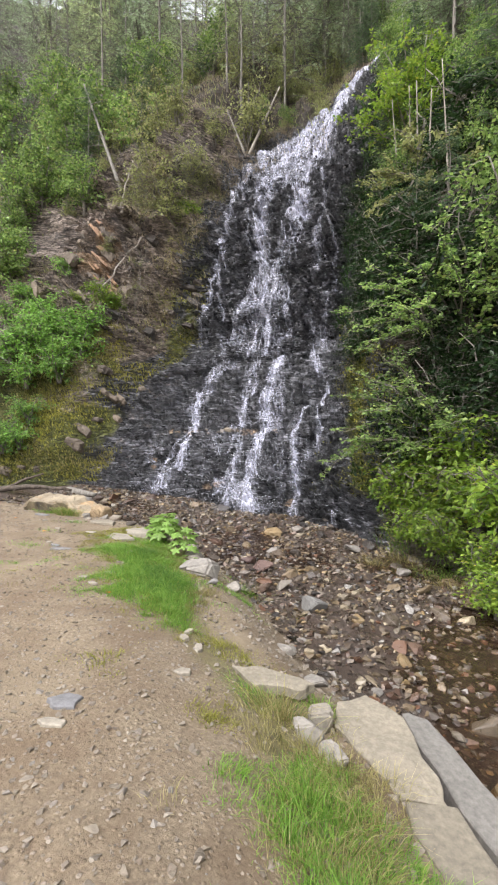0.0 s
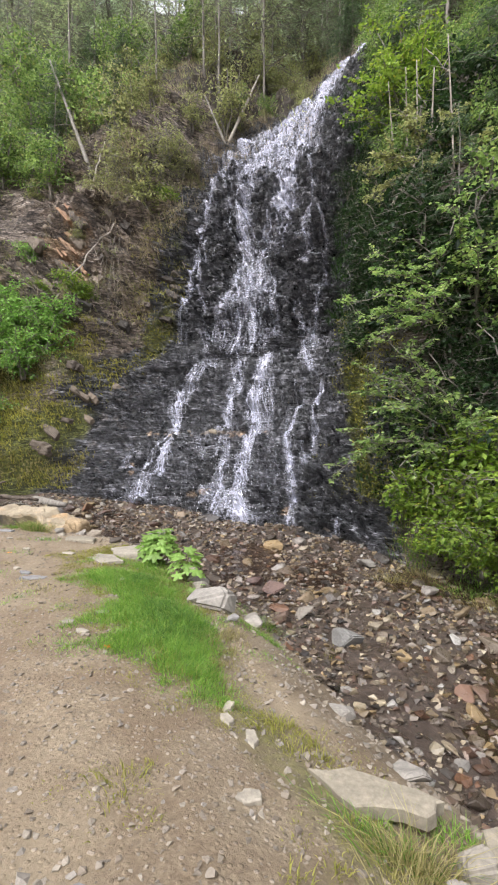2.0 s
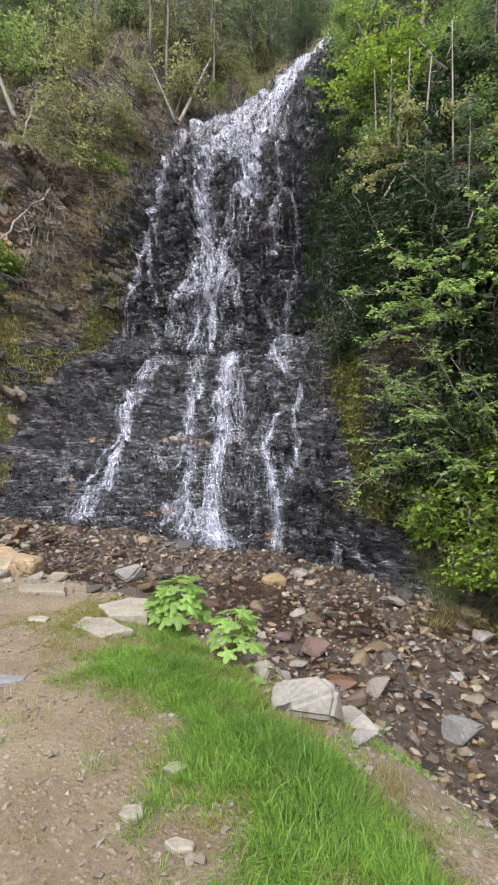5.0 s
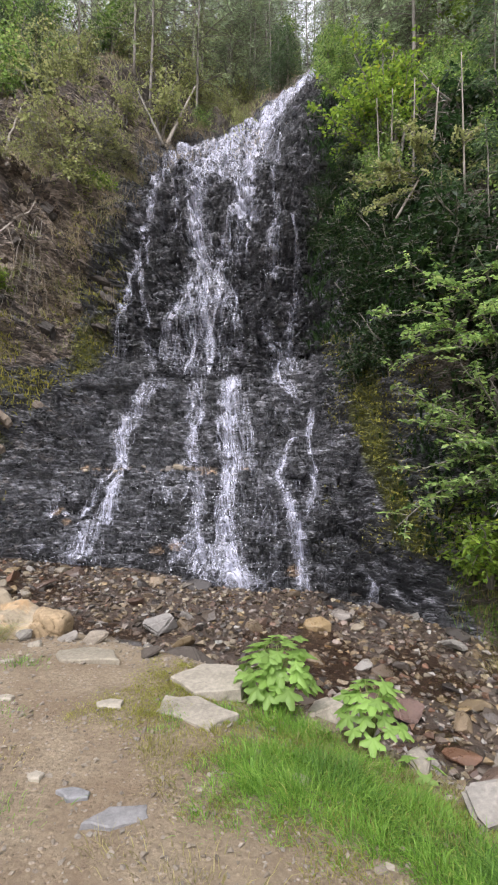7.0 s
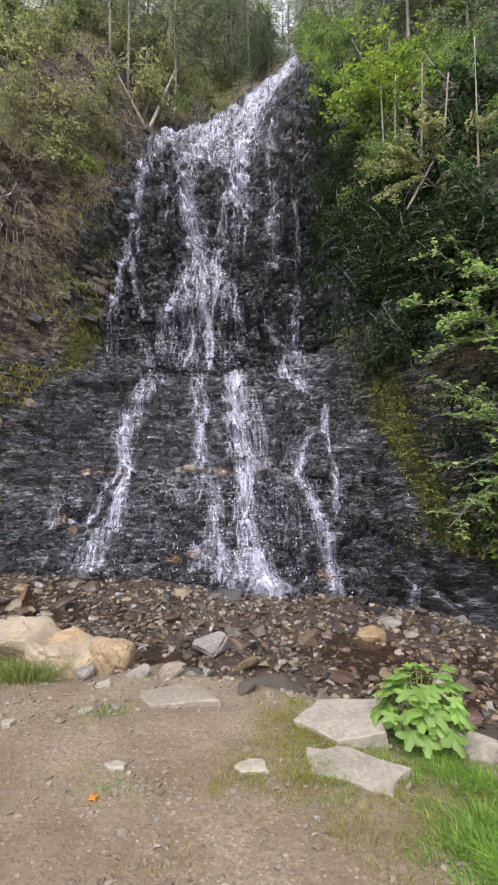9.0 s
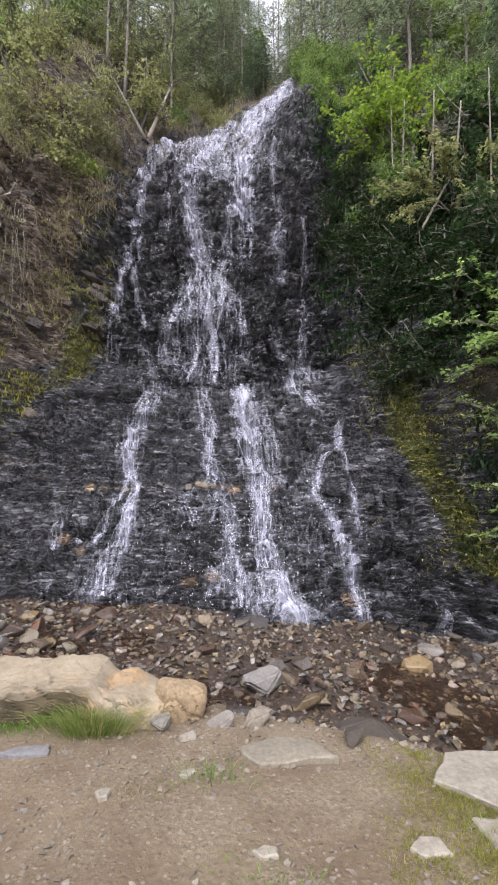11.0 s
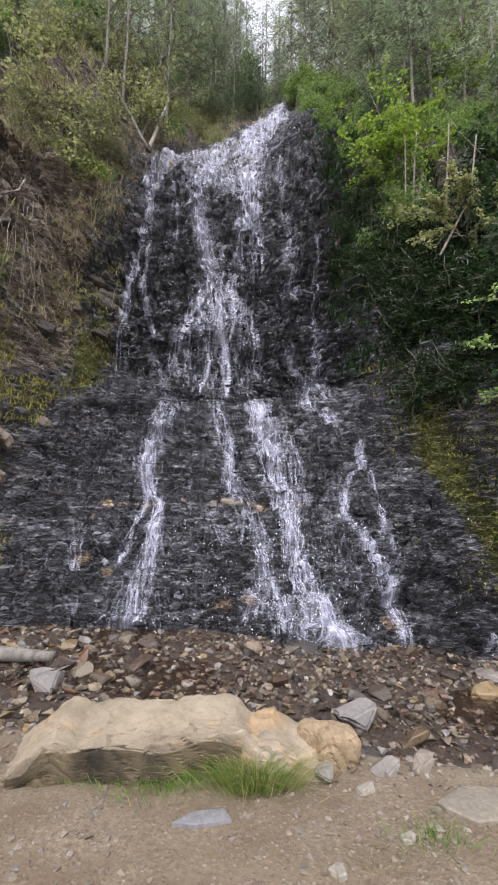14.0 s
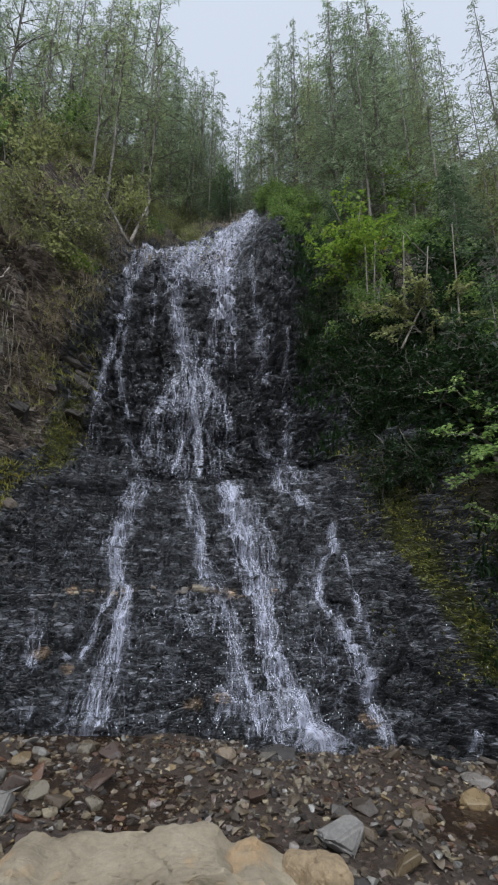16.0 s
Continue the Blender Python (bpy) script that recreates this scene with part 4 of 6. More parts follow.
stream("lower_cascade", LOWER, [(-6.9, 1.6), (-6.65, 1.2), (-6.64, 0.65), (-6.78, 0.0)], 10, (0.2, 0.1, 0.11, 0.2), 0.018, 40, 0.75)
stream("lower_cascade", LOWER, [(-6.62, 1.0), (-6.47, 0.42), (-6.4, -0.25)], 7, (0.05, 0.08, 0.16), 0.017, 41, 0.7)
stream("lower_cascade", LOWER, [(-6.52, 4.0), (-6.25, 2.95), (-6.1, 1.95), (-6.07, 1.4), (-6.04, 0.85), (-5.92, 0.25), (-5.78, -0.15), (-5.48, -0.5)], 30, (0.2, 0.28, 0.24, 0.16, 0.14, 0.17, 0.24, 0.4), 0.021, 42, 0.95)
stream("lower_cascade", LOWER, [(-6.06, 0.8), (-6.03, 0.2), (-6.08, -0.4)], 8, (0.05, 0.09, 0.16), 0.018, 43, 0.75)
stream("lower_cascade", THIN, [(-6.0, 3.3), (-5.74, 2.3), (-5.73, 1.6)], 6, (0.1, 0.12, 0.14), 0.013, 44, 0.5)
stream("lower_cascade", "thin white water parting round a dark knob of rock", [(-4.43, 3.0), (-4.5, 2.35), (-4.97, 1.95), (-5.06, 1.55), (-4.82, 1.05), (-4.65, 0.45), (-4.53, -0.1), (-4.48, -0.6)], 11, (0.04, 0.05, 0.05, 0.06, 0.08, 0.12, 0.06, 0.12), 0.017, 45, 0.85, steer=0.15, wander=0.03)
stream("lower_cascade", "thin white water beside a dark knob of rock", [(-4.52, 2.25), (-4.33, 1.75), (-4.36, 1.25), (-4.5, 0.6)], 6, (0.04, 0.05, 0.06, 0.08), 0.014, 46, 0.65, steer=0.15, wander=0.03)
stream("lower_cascade", "thin white water at the foot of the rock", [(-3.42, -0.1), (-3.46, -0.6)], 6, (0.03, 0.07), 0.014, 47, 0.7, wander=0.03)
stream("lower_cascade", THIN, [(-5.24, 1.0), (-5.3, 0.3)], 4, (0.04, 0.06), 0.010, 48, 0.4)
HAZE = "thin soft veil of falling water"
cascade("veil", HAZE, [(-7.4, 7.4), (-7.4, 5.6), (-7.4, 4.15)], 8, (0.4, 0.6, 0.7), 0.11, 70, 0.03, (0.05, 0.15), 2, 0.1, VEIL, 10)
cascade("veil", HAZE, [(-4.5, 20.4), (-5.2, 17.6), (-6.2, 15.0), (-7.0, 13.6), (-7.2, 12.6)], 16, (0.1, 0.45, 0.9, 1.3, 1.4), 0.11, 71, 0.03, (0.02, 0.05), 2, 0.2, VEIL, 10)
cascade("veil", HAZE, [(-7.4, 1.62), (-7.4, 1.0)], 16, (1.2, 1.3), 0.06, 72, 0.02, (0.01, 0.03), 2, 0.1, VEIL, 10)


def water_film():
    """One thin broken sheet of water over the face, thick along the streams and thinning out to scattered beads."""
    a, b = np.searchsorted(CX, (-10.9, -3.2))
    top = np.searchsorted(CZ, 20.7)
    X, Z = GX[a:b, :top], np.broadcast_to(CZ[None, :top], GX[a:b, :top].shape)
    amount, drift, total = np.zeros(X.shape), np.zeros(X.shape), np.full(X.shape, 0.15)
    for guide, widths, much in FILM:
        gx, gz = np.array(guide, float)[::-1].T
        w = np.interp(Z, gz, np.interp(np.linspace(0, 1, len(gz)), np.linspace(0, 1, len(widths)), widths)[::-1])
        x0 = np.interp(Z, gz, gx)
        inside = np.clip((Z - gz[0] + 0.1) / 0.2, 0, 1) * np.clip((gz[-1] - Z + 0.1) / 0.2, 0, 1)
        d = np.exp(-((X + 0.05 * fractal(X * 1.5, Z * 2.2, 2, 77) - x0) / w) ** 2) * inside
        amount = np.maximum(amount, d * much)
        drift += d * (x0 - gx[-1])
        total += d
    seep = np.where(Z < 4.25, 0.17, 0.07) * box(X, -10.7, -4.3, 0.7) * np.clip((15 - Z) / 2, 0, 1) + 0.10 * box(X, -5.5, -3.3, 0.5) * np.clip((13.5 - Z) / 2, 0, 1)
    patchy = np.clip(0.85 + 0.35 * fractal(X * 1.3, Z * 1.0, 3, 78), 0.2, 1.3)
    amount = np.maximum(amount * np.clip(0.9 + 0.25 * fractal(X * 3.0, Z * 0.8, 2, 79), 0.5, 1.2), seep * patchy)
    out = 0.018 + 0.03 * np.clip(amount, 0, 1)
    P = np.stack([X, GY[a:b, :top] + NY[a:b, :top] * out, GZ[a:b, :top] + NZ[a:b, :top] * out], -1)
    P[:, 1:-1] = (P[:, :-2] + 2 * P[:, 1:-1] + P[:, 2:]) / 4
    free = box(X, -9.0, -6.0, 0.9) * box(Z, 3.9, 8.4, 1.2)
    front = P[..., 1].copy()
    for _ in range(3):
        near = front.copy()
        near[1:-1, 1:-1] = np.min([front[1:-1, :-2], front[1:-1, 1:-1], front[1:-1, 2:], front[:-2, 1:-1], front[2:, 1:-1]], axis=0)
        front = near
    for _ in range(40):
        front[1:-1, 1:-1] = (front[1:-1, :-2] + front[1:-1, 2:] + front[:-2, 1:-1] + front[2:, 1:-1]) / 4
    P[..., 1] += (front - P[..., 1]) * free
    P[..., 2] += (Z - P[..., 2]) * free
    f = grid_faces(*X.shape)
    f = f[(amount.ravel()[f] > 0.06).any(1)]
    used = np.unique(f)
    back = np.zeros(X.size, int)
    back[used] = np.arange(len(used))
    me = mesh("water_film", P.reshape(-1, 3)[used], back[f], SHEET, True)
    u = X - drift / total + 0.04 * fractal(X * 2.0, Z * 1.4, 2, 76)
    at = me.attributes.new("flow", "FLOAT_VECTOR", "POINT")
    at.data.foreach_set("vector", np.stack([u, Z, amount], -1).reshape(-1, 3)[used].ravel())
    return tagged(new("water_film", me), "broken sheet of white water and bright trickles over the wet rock", "waterfall", "streams of the waterfall", "structure")


box = lambda x, a, b, s: np.clip((x - a) / s, 0, 1) * np.clip((b - x) / s, 0, 1)
water_film()


def droplets(name, label, count, xs, zs, seed, reach=0.16):
    """Flying drops in front of the rock."""
    rng = np.random.default_rng(seed)
    c = on_cliff(rng.normal(*xs, count), rng.uniform(*zs, count), 0.03)
    c[:, 1] -= rng.exponential(reach, count)
    s = rng.uniform(0.003, 0.010, (count, 1, 1))
    unit = np.array([(1, 0, 0), (-1, 0, 0), (0, 1, 0), (0, -1, 0), (0, 0, 1.6), (0, 0, -1.6)])
    v = (c[:, None] + unit * s).reshape(-1, 3)
    tri = np.array([(0, 2, 4), (2, 1, 4), (1, 3, 4), (3, 0, 4), (2, 0, 5), (1, 2, 5), (3, 1, 5), (0, 3, 5)])
    f = (np.arange(count)[:, None, None] * 6 + tri).reshape(-1, 3)
    return tagged(new(name, mesh(name, v, f, DROP)), label, "water", "", "stuff")


droplets("spray", "white drops of spray in front of the falls", 900, (-7.3, 0.9), (4.0, 8.0), 1)
droplets("spray", "white drops of spray at the foot of the falls", 700, (-6.4, 1.1), (-0.3, 1.5), 2, 0.1)

# ---- stones ----
def hull_stone(seed, flat=0.6, n=16, bevel=True):
    """An angular stone about one metre across."""
    rng = np.random.default_rng(seed)
    bm = bmesh.new()
    p = scattered_dirs(rng, n) * [0.5, 0.5 * rng.uniform(0.6, 0.9), 0.5 * flat] * rng.uniform(0.85, 1.1, (n, 1))
    p[:, 2] = np.clip(p[:, 2], -0.42 * flat, 0.42 * flat)
    for q in p:
        bm.verts.new(q)
    bmesh.ops.convex_hull(bm, input=bm.verts)
    bmesh.ops.delete(bm, geom=[v for v in bm.verts if not v.link_faces], context="VERTS")
    if bevel:
        bmesh.ops.bevel(bm, geom=list(bm.edges), offset=0.02, segments=1, affect="EDGES")
    me = bpy.data.meshes.new("stone")
    bm.to_mesh(me)
    bm.free()
    return me


def big_rock(seed, size, cuts=26, mat=None, rough=0.05, chip=0.03, freq=3.0, square=7, shape=None, uneven=0.2):
    """A block of stone with worn corners, dents and chips."""
    bm = bmesh.new()
    bmesh.ops.create_cube(bm, size=1.0)
    bmesh.ops.subdivide_edges(bm, edges=list(bm.edges), cuts=cuts, use_grid_fill=True)
    p = np.array([v.co for v in bm.verts]) * 2
    p = p / np.linalg.norm(p, ord=square, axis=1)[:, None]
    q = p * np.array(size) / 2
    if shape:
        q = shape(q)
    a = seed * 3.7
    u, v, w = q[:, 0] + a, q[:, 1] + a, q[:, 2]
    r, s = u + 0.7 * w, v + 0.6 * w
    edge = 1 + uneven * fractal(np.arctan2(p[:, 1], p[:, 0]) * 1.1 + a, w * 0, 2, seed + 9)
    q[:, 0] *= edge
    q[:, 1] *= edge
    n = p / np.linalg.norm(p, axis=1)[:, None]
    d = rough * fractal(r * freq * 0.6, s * freq * 0.6, 4, seed) + chip * blocks(r * freq, s * freq * 1.3, seed + 1) + 0.4 * chip * blocks(r * freq * 3, s * freq * 3.6, seed + 2)
    q = q + n * d[:, None]
    for vert, co in zip(bm.verts, q):
        vert.co = co
    me = bpy.data.meshes.new("rock")
    bm.to_mesh(me)
    bm.free()
    me.materials.append(mat or SLAB)
    return me


def lay(name, me, label, x, y, size_z, turn=0, tilt=0, roll=0, sink=0.3, category="rock", group="", z=None):
    base = float(ground_z(x, y)) if z is None else z
    ob = tagged(new(name, me), label, category, group)
    ob.matrix_basis = pose(x, y, base + size_z * (0.5 - sink), tilt, roll, turn)
    return ob


def flagstone(seed, sx, sy, h, mat, corners=6, outline_of=None):
    """A flat angular stone: a broken outline, a split top that is nearly level, chipped edges."""
    rng = np.random.default_rng(seed)
    bm = bmesh.new()
    a = (np.arange(corners) + 0.5 + rng.uniform(-0.16, 0.16, corners)) * 2 * np.pi / corners
    p = np.stack([np.cos(a), np.sin(a)], -1)
    p = p / np.abs(p).max(1)[:, None] ** 0.75 * rng.uniform(0.86, 1.06, (corners, 1)) * [sx / 2, sy / 2]
    if outline_of:
        p = np.array(outline_of)
        p = p - p.mean(0)
        corners = len(p)
        if np.sum(p[:, 0] * np.roll(p[:, 1], -1) - p[:, 1] * np.roll(p[:, 0], -1)) < 0:
            p = p[::-1]
    outline = []
    for k in range(corners):
        q = p[(k + 1) % corners]
        for f in (0.0, 0.33, 0.66):
            outline.append(p[k] * (1 - f) + q * f + (rng.normal(0, 0.028, 2) * [sx, sy] if f else 0))
    top = [bm.verts.new((*q, h / 2 - rng.uniform(0, 0.03) * h)) for q in outline]
    low = [bm.verts.new((*(q * rng.uniform(0.97, 1.06)), -h / 2)) for q in outline]
    inner = [bm.verts.new((*(q * rng.uniform(0.5, 0.8)), h / 2 + rng.uniform(0, 0.03) * h)) for q in outline]
    n = len(outline)
    for k in range(n):
        e = (k + 1) % n
        bm.faces.new((low[k], low[e], top[e], top[k]))
        bm.faces.new((top[k], top[e], inner[e], inner[k]))
    bm.faces.new(inner)
    bm.faces.new(low[::-1])
    rim = [e for e in bm.edges if (e.verts[0] in top and e.verts[1] in top)]
    bmesh.ops.bevel(bm, geom=rim, offset=min(0.008, h * 0.15), segments=1, affect="EDGES")
    me = bpy.data.meshes.new("slab")
    bm.to_mesh(me)
    bm.free()
    me.materials.append(mat)
    return me


def ledge_shape(q):
    """The long boulder: a lump at one end, a split uneven top, an undercut front and a low end that slopes to the path."""
    q = q.copy()
    x, y, z = q[:, 0].copy(), q[:, 1].copy(), q[:, 2].copy()
    front, top = np.clip(-y / 0.2, 0, 1), np.clip(z / 0.1, 0, 1)
    low_end = np.clip((x - 0.42) / 0.1, 0, 1)
    q[:, 2] += top * (0.05 * np.exp(-((x + 0.76) / 0.15) ** 2) - 0.03 * np.exp(-((x + 0.52) / 0.07) ** 2) + 0.025 * blocks(x * 2.2 + 4, y * 4, 88) + 0.014 * fractal(x * 4, y * 5, 3, 87) + 0.16 * y - 0.07 * low_end - 0.10 * np.clip((x - 0.66) / 0.15, 0, 1) - 0.17 * np.clip((-0.66 - x) / 0.25, 0, 1))
    q[:, 1] += front * (-0.35 * low_end * np.clip(0.25 - z, 0, 0.4) + 0.03 * fractal(x * 3.2, z * 3, 3, 86))
    q[:, 0] += 0.05 * fractal(y * 5, z * 5, 2, 85)
    return q


def browned_front(me):
    """Masks the long boulder's lower front, which takes a darker brown."""
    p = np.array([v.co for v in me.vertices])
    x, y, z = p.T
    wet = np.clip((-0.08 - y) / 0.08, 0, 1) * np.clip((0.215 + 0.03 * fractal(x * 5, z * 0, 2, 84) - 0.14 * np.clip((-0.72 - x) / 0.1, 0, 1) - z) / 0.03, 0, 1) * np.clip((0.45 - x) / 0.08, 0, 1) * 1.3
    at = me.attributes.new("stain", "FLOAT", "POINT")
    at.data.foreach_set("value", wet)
    return me


def angular_rock(seed, size, mat, n=13):
    """A broken stone: flat split faces meeting in worn edges."""
    rng = np.random.default_rng(seed)
    bm = bmesh.new()
    d = scattered_dirs(rng, n)
    d = d / np.linalg.norm(d, ord=5, axis=1)[:, None] * rng.uniform(0.86, 1.08, (n, 1))
    for q in d * np.array(size) / 2:
        bm.verts.new(q)
    bmesh.ops.convex_hull(bm, input=bm.verts)
    bmesh.ops.delete(bm, geom=[v for v in bm.verts if not v.link_faces], context="VERTS")
    bmesh.ops.dissolve_limit(bm, angle_limit=radians(14), verts=list(bm.verts), edges=list(bm.edges))
    bmesh.ops.bevel(bm, geom=list(bm.edges), offset=min(size) * 0.07, segments=2, affect="EDGES")
    me = bpy.data.meshes.new("rock")
    bm.to_mesh(me)
    bm.free()
    me.materials.append(mat)
    return me


lay("boulder", browned_front(big_rock(1, (1.84, 0.44, 0.54), 76, SLAB, 0.010, 0.022, 6.0, 30, ledge_shape, 0.02)), "long pale tan sandstone boulder edging the path", -7.86, 6.74, 0.54, -1, 0, 0, 0.5)
lay("boulder", big_rock(2, (0.28, 0.28, 0.24), 18, RUSTY, 0.02, 0.03, 4, 5), "rust-stained sandstone block beside the long boulder", -6.86, 6.76, 0.30, 20, 0, 10, 0.3)


def slab(name, label, seed, outline, h, mat, z, tilt=0, roll=0):
    """A flat stone with the outline of these corners, its top at height z."""
    x, y = np.array(outline).mean(0)
    ob = tagged(new(name, flagstone(seed, 0.5, 0.4, h, mat, 5, outline)), label, "stone", "slabs along the bank")
    ob.matrix_basis = pose(float(x), float(y), z - h / 2, tilt, roll, 0)
    return ob


slab("flat_stone", "flat pale stone slab set in the path edge", 3, [(-5.37, 5.86), (-5.2, 6.13), (-4.77, 6.16), (-4.83, 5.74), (-5.13, 5.63)], 0.10, FLAG, 0.012)
slab("flat_stone", "flat pale stone slab set in the grass edge", 4, [(-5.31, 5.56), (-5.08, 5.58), (-4.78, 5.39), (-4.92, 5.17), (-5.3, 5.33)], 0.10, FLAG, 0.012)
slab("flat_stone", "low tan stone sunk in the path edge", 5, [(-6.42, 6.16), (-6.22, 6.29), (-5.98, 6.26), (-5.84, 6.05), (-6.3, 5.98)], 0.12, BANK_SLAB, 0.03)
slab("bank_slab", "broad pale tan slab along the stream bank", 6, [(-0.98, 3.1), (-0.84, 3.27), (-0.56, 3.16), (-0.3, 2.75), (-0.22, 2.55), (-0.46, 2.5), (-0.66, 2.68), (-0.92, 2.86)], 0.16, BANK_SLAB, -0.31, 3, 4)
slab("bank_slab", "pale tan slab along the stream bank", 7, [(-0.42, 2.44), (-0.19, 2.53), (0.16, 2.12), (0.06, 1.84), (-0.12, 1.98)], 0.16, BANK_SLAB, -0.33, 2, 4)
slab("bank_slab", "grey slab lying lower on the stream bank", 8, [(-0.62, 3.36), (-0.46, 3.4), (0.1, 2.86), (0.34, 2.5), (0.2, 2.38), (-0.2, 2.78)], 0.2, GREY_STONE, -0.50, 6, 8)
slab("bank_slab", "narrow pale slab at the edge of the path", 9, [(-1.77, 3.05), (-1.47, 3.12), (-1.13, 3.08), (-1.2, 2.96), (-1.5, 2.9)], 0.07, BANK_SLAB, -0.19, 4)
lay("rock", angular_rock(60, (0.52, 0.38, 0.36), PALE_ROCK), "pale grey angular rock on the bank edge", -3.38, 5.0, 0.36, 20, 8, -6, 0.5, "rock", "rocks along the bank")
for k, (x, y, sx, sy, h, turn, mat, label) in enumerate([
        (-1.02, 2.64, 0.26, 0.17, 0.16, -30, PALE_ROCK, "pale rounded stone in the bank grass"), (-0.82, 2.56, 0.2, 0.15, 0.14, 10, PALE_ROCK, "pale rounded stone in the bank grass"), (-1.0, 2.84, 0.2, 0.16, 0.26, 60, GREY_STONE, "pale broken stone standing in the bank grass"),
        (-3.06, 5.3, 0.5, 0.24, 0.16, -48, GREY_STONE, "grey slab leaning down the bank"), (-3.72, 5.38, 0.24, 0.2, 0.14, 25, GREY_STONE, "grey stone lying against the bank"), (-3.98, 5.78, 0.32, 0.26, 0.18, 70, GREY_STONE, "grey stone lying against the bank"),
        (-4.25, 6.0, 0.34, 0.24, 0.2, 15, GREY_STONE, "grey stone behind the broad-leaved plant"), (-3.58, 5.66, 0.26, 0.2, 0.16, 110, GREY_STONE, "grey stone lying against the bank"), (-2.8, 6.46, 0.34, 0.26, 0.18, 35, GREY_STONE, "grey angular rock in the stream bed"),
        (-3.02, 4.75, 0.16, 0.12, 0.08, 80, GREY_STONE, "small grey stone on the bank"), (-1.9, 4.35, 0.24, 0.16, 0.1, 20, PALE_ROCK, "small pale stone on the bank"), (-1.35, 3.62, 0.26, 0.18, 0.1, -30, PALE_ROCK, "pale flat stone on the bank"),
        (-6.3, 6.6, 0.24, 0.18, 0.16, 47, PEBBLE, "small grey stone by the path edge"), (-6.95, 6.5, 0.17, 0.14, 0.13, 90, PALE_ROCK, "small pale stone by the path edge"), (-6.55, 6.55, 0.2, 0.17, 0.14, 130, PEBBLE, "small brown stone by the path edge"),
        (-6.75, 6.36, 0.12, 0.1, 0.08, 10, GREY_STONE, "small grey stone by the path edge"), (-5.7, 6.35, 0.2, 0.16, 0.12, 60, BROWN_STONE, "small brown stone by the path edge")]):
    lay("rock", angular_rock(70 + k, (sx, sy, h), mat, 11 + k % 4), label, x, y, h, turn, 5, -4, 0.32, "rock", "rocks along the bank")
for x, y, sx, sy, turn, label in [(-5.15, 4.38, 0.34, 0.15, 25, "flat bluish-grey stone on the path"), (-5.6, 5.33, 0.2, 0.14, 10, "flat pale stone on the path"), (-2.15, 1.85, 0.24, 0.17, 15, "flat bluish-grey stone on the path"), (-2.05, 1.68, 0.2, 0.08, 20, "flat pale stone on the path"), (-7.68, 6.1, 0.36, 0.13, 12, "flat grey stone on the path"), (-5.4, 4.5, 0.2, 0.1, 5, "flat grey stone on the path"), (-4.4, 4.83, 0.16, 0.12, 50, "pale stone in the grass edge"), (-2.33, 3.28, 0.17, 0.07, 100, "small pale stone on the path"), (-2.27, 3.15, 0.16, 0.1, 130, "small pale stone on the path"), (-2.08, 3.08, 0.22, 0.08, 120, "narrow pale stone on the path"), (-3.66, 3.5, 0.13, 0.08, 10, "small pale stone on the path"), (-3.85, 3.94, 0.14, 0.1, 40, "pale stone in the grass edge"), (-5.65, 4.6, 0.1, 0.08, 0, "small pale stone on the path"), (-6.3, 5.3, 0.14, 0.09, 0, "small pale stone on the path"), (-7.1, 5.7, 0.12, 0.1, 70, "small pale stone on the path"), (-6.7, 5.9, 0.13, 0.08, 40, "small pale stone on the path"), (-3.9, 3.6, 0.12, 0.09, 30, "small pale stone on the path"), (-1.9, 2.6, 0.14, 0.1, 30, "small pale stone on the path")]:
    lay("path_stone", flagstone(int(-x * 100), sx * 0.85, sy * 0.85, 0.035, BLUE_STONE if "grey" in label else FLAG, 5), label, x, y, 0.035, turn, 0, 3, 0.45, "stone", "stones lying on the path")
lay("rock", angular_rock(50, (0.46, 0.34, 0.3), GREY_STONE), "pale grey rock standing in the stream bed", -6.2, 8.15, 0.26, 20, 8, 0, 0.2, "rock", "rocks in the stream bed")
lay("rock", angular_rock(51, (0.85, 0.34, 0.22), BROWN_STONE), "long dark slab along the stream bank", -5.36, 6.66, 0.2, -36, 0, 4, 0.3, "rock", "rocks in the stream bed")
lay("rock", angular_rock(52, (0.4, 0.3, 0.18), RED_STONE), "reddish angular rock in the stream bed", -3.5, 7.05, 0.18, 60, 10, 0, 0.25, "rock", "rocks in the stream bed")
lay("rock", angular_rock(53, (0.34, 0.26, 0.16), RED_STONE), "reddish angular rock in the stream bed", -3.85, 7.2, 0.16, 10, 0, 0, 0.25, "rock", "rocks in the stream bed")
lay("rock", angular_rock(54, (0.4, 0.24, 0.22), GREY_STONE), "pale angular rock in the stream bed", -2.2, 6.0, 0.22, 30, 0, 12, 0.25, "rock", "rocks in the stream bed")
lay("rock", angular_rock(55, (0.3, 0.24, 0.2), GREY_STONE), "pale rock in the stream bed", -2.55, 9.0, 0.2, 30, 0, 12, 0.25, "rock", "rocks in the stream bed")
lay("rock", angular_rock(56, (0.5, 0.36, 0.2), GREY_STONE), "flat grey slab beside the driftwood log", -9.2, 8.5, 0.2, 10, 0, 5, 0.25, "rock", "rocks in the stream bed")
lay("rock", angular_rock(57, (0.55, 0.3, 0.2), DARK_STONE), "dark wet rock at the foot of the falls", -6.3, 10.25, 0.2, 0, 0, 5, 0.25, "rock", "rocks in the stream bed")
lay("rock", angular_rock(58, (0.6, 0.3, 0.18), DARK_STONE), "dark wet rock at the foot of the falls", -3.9, 10.2, 0.18, 0, 0, 5, 0.25, "rock", "rocks in the stream bed")
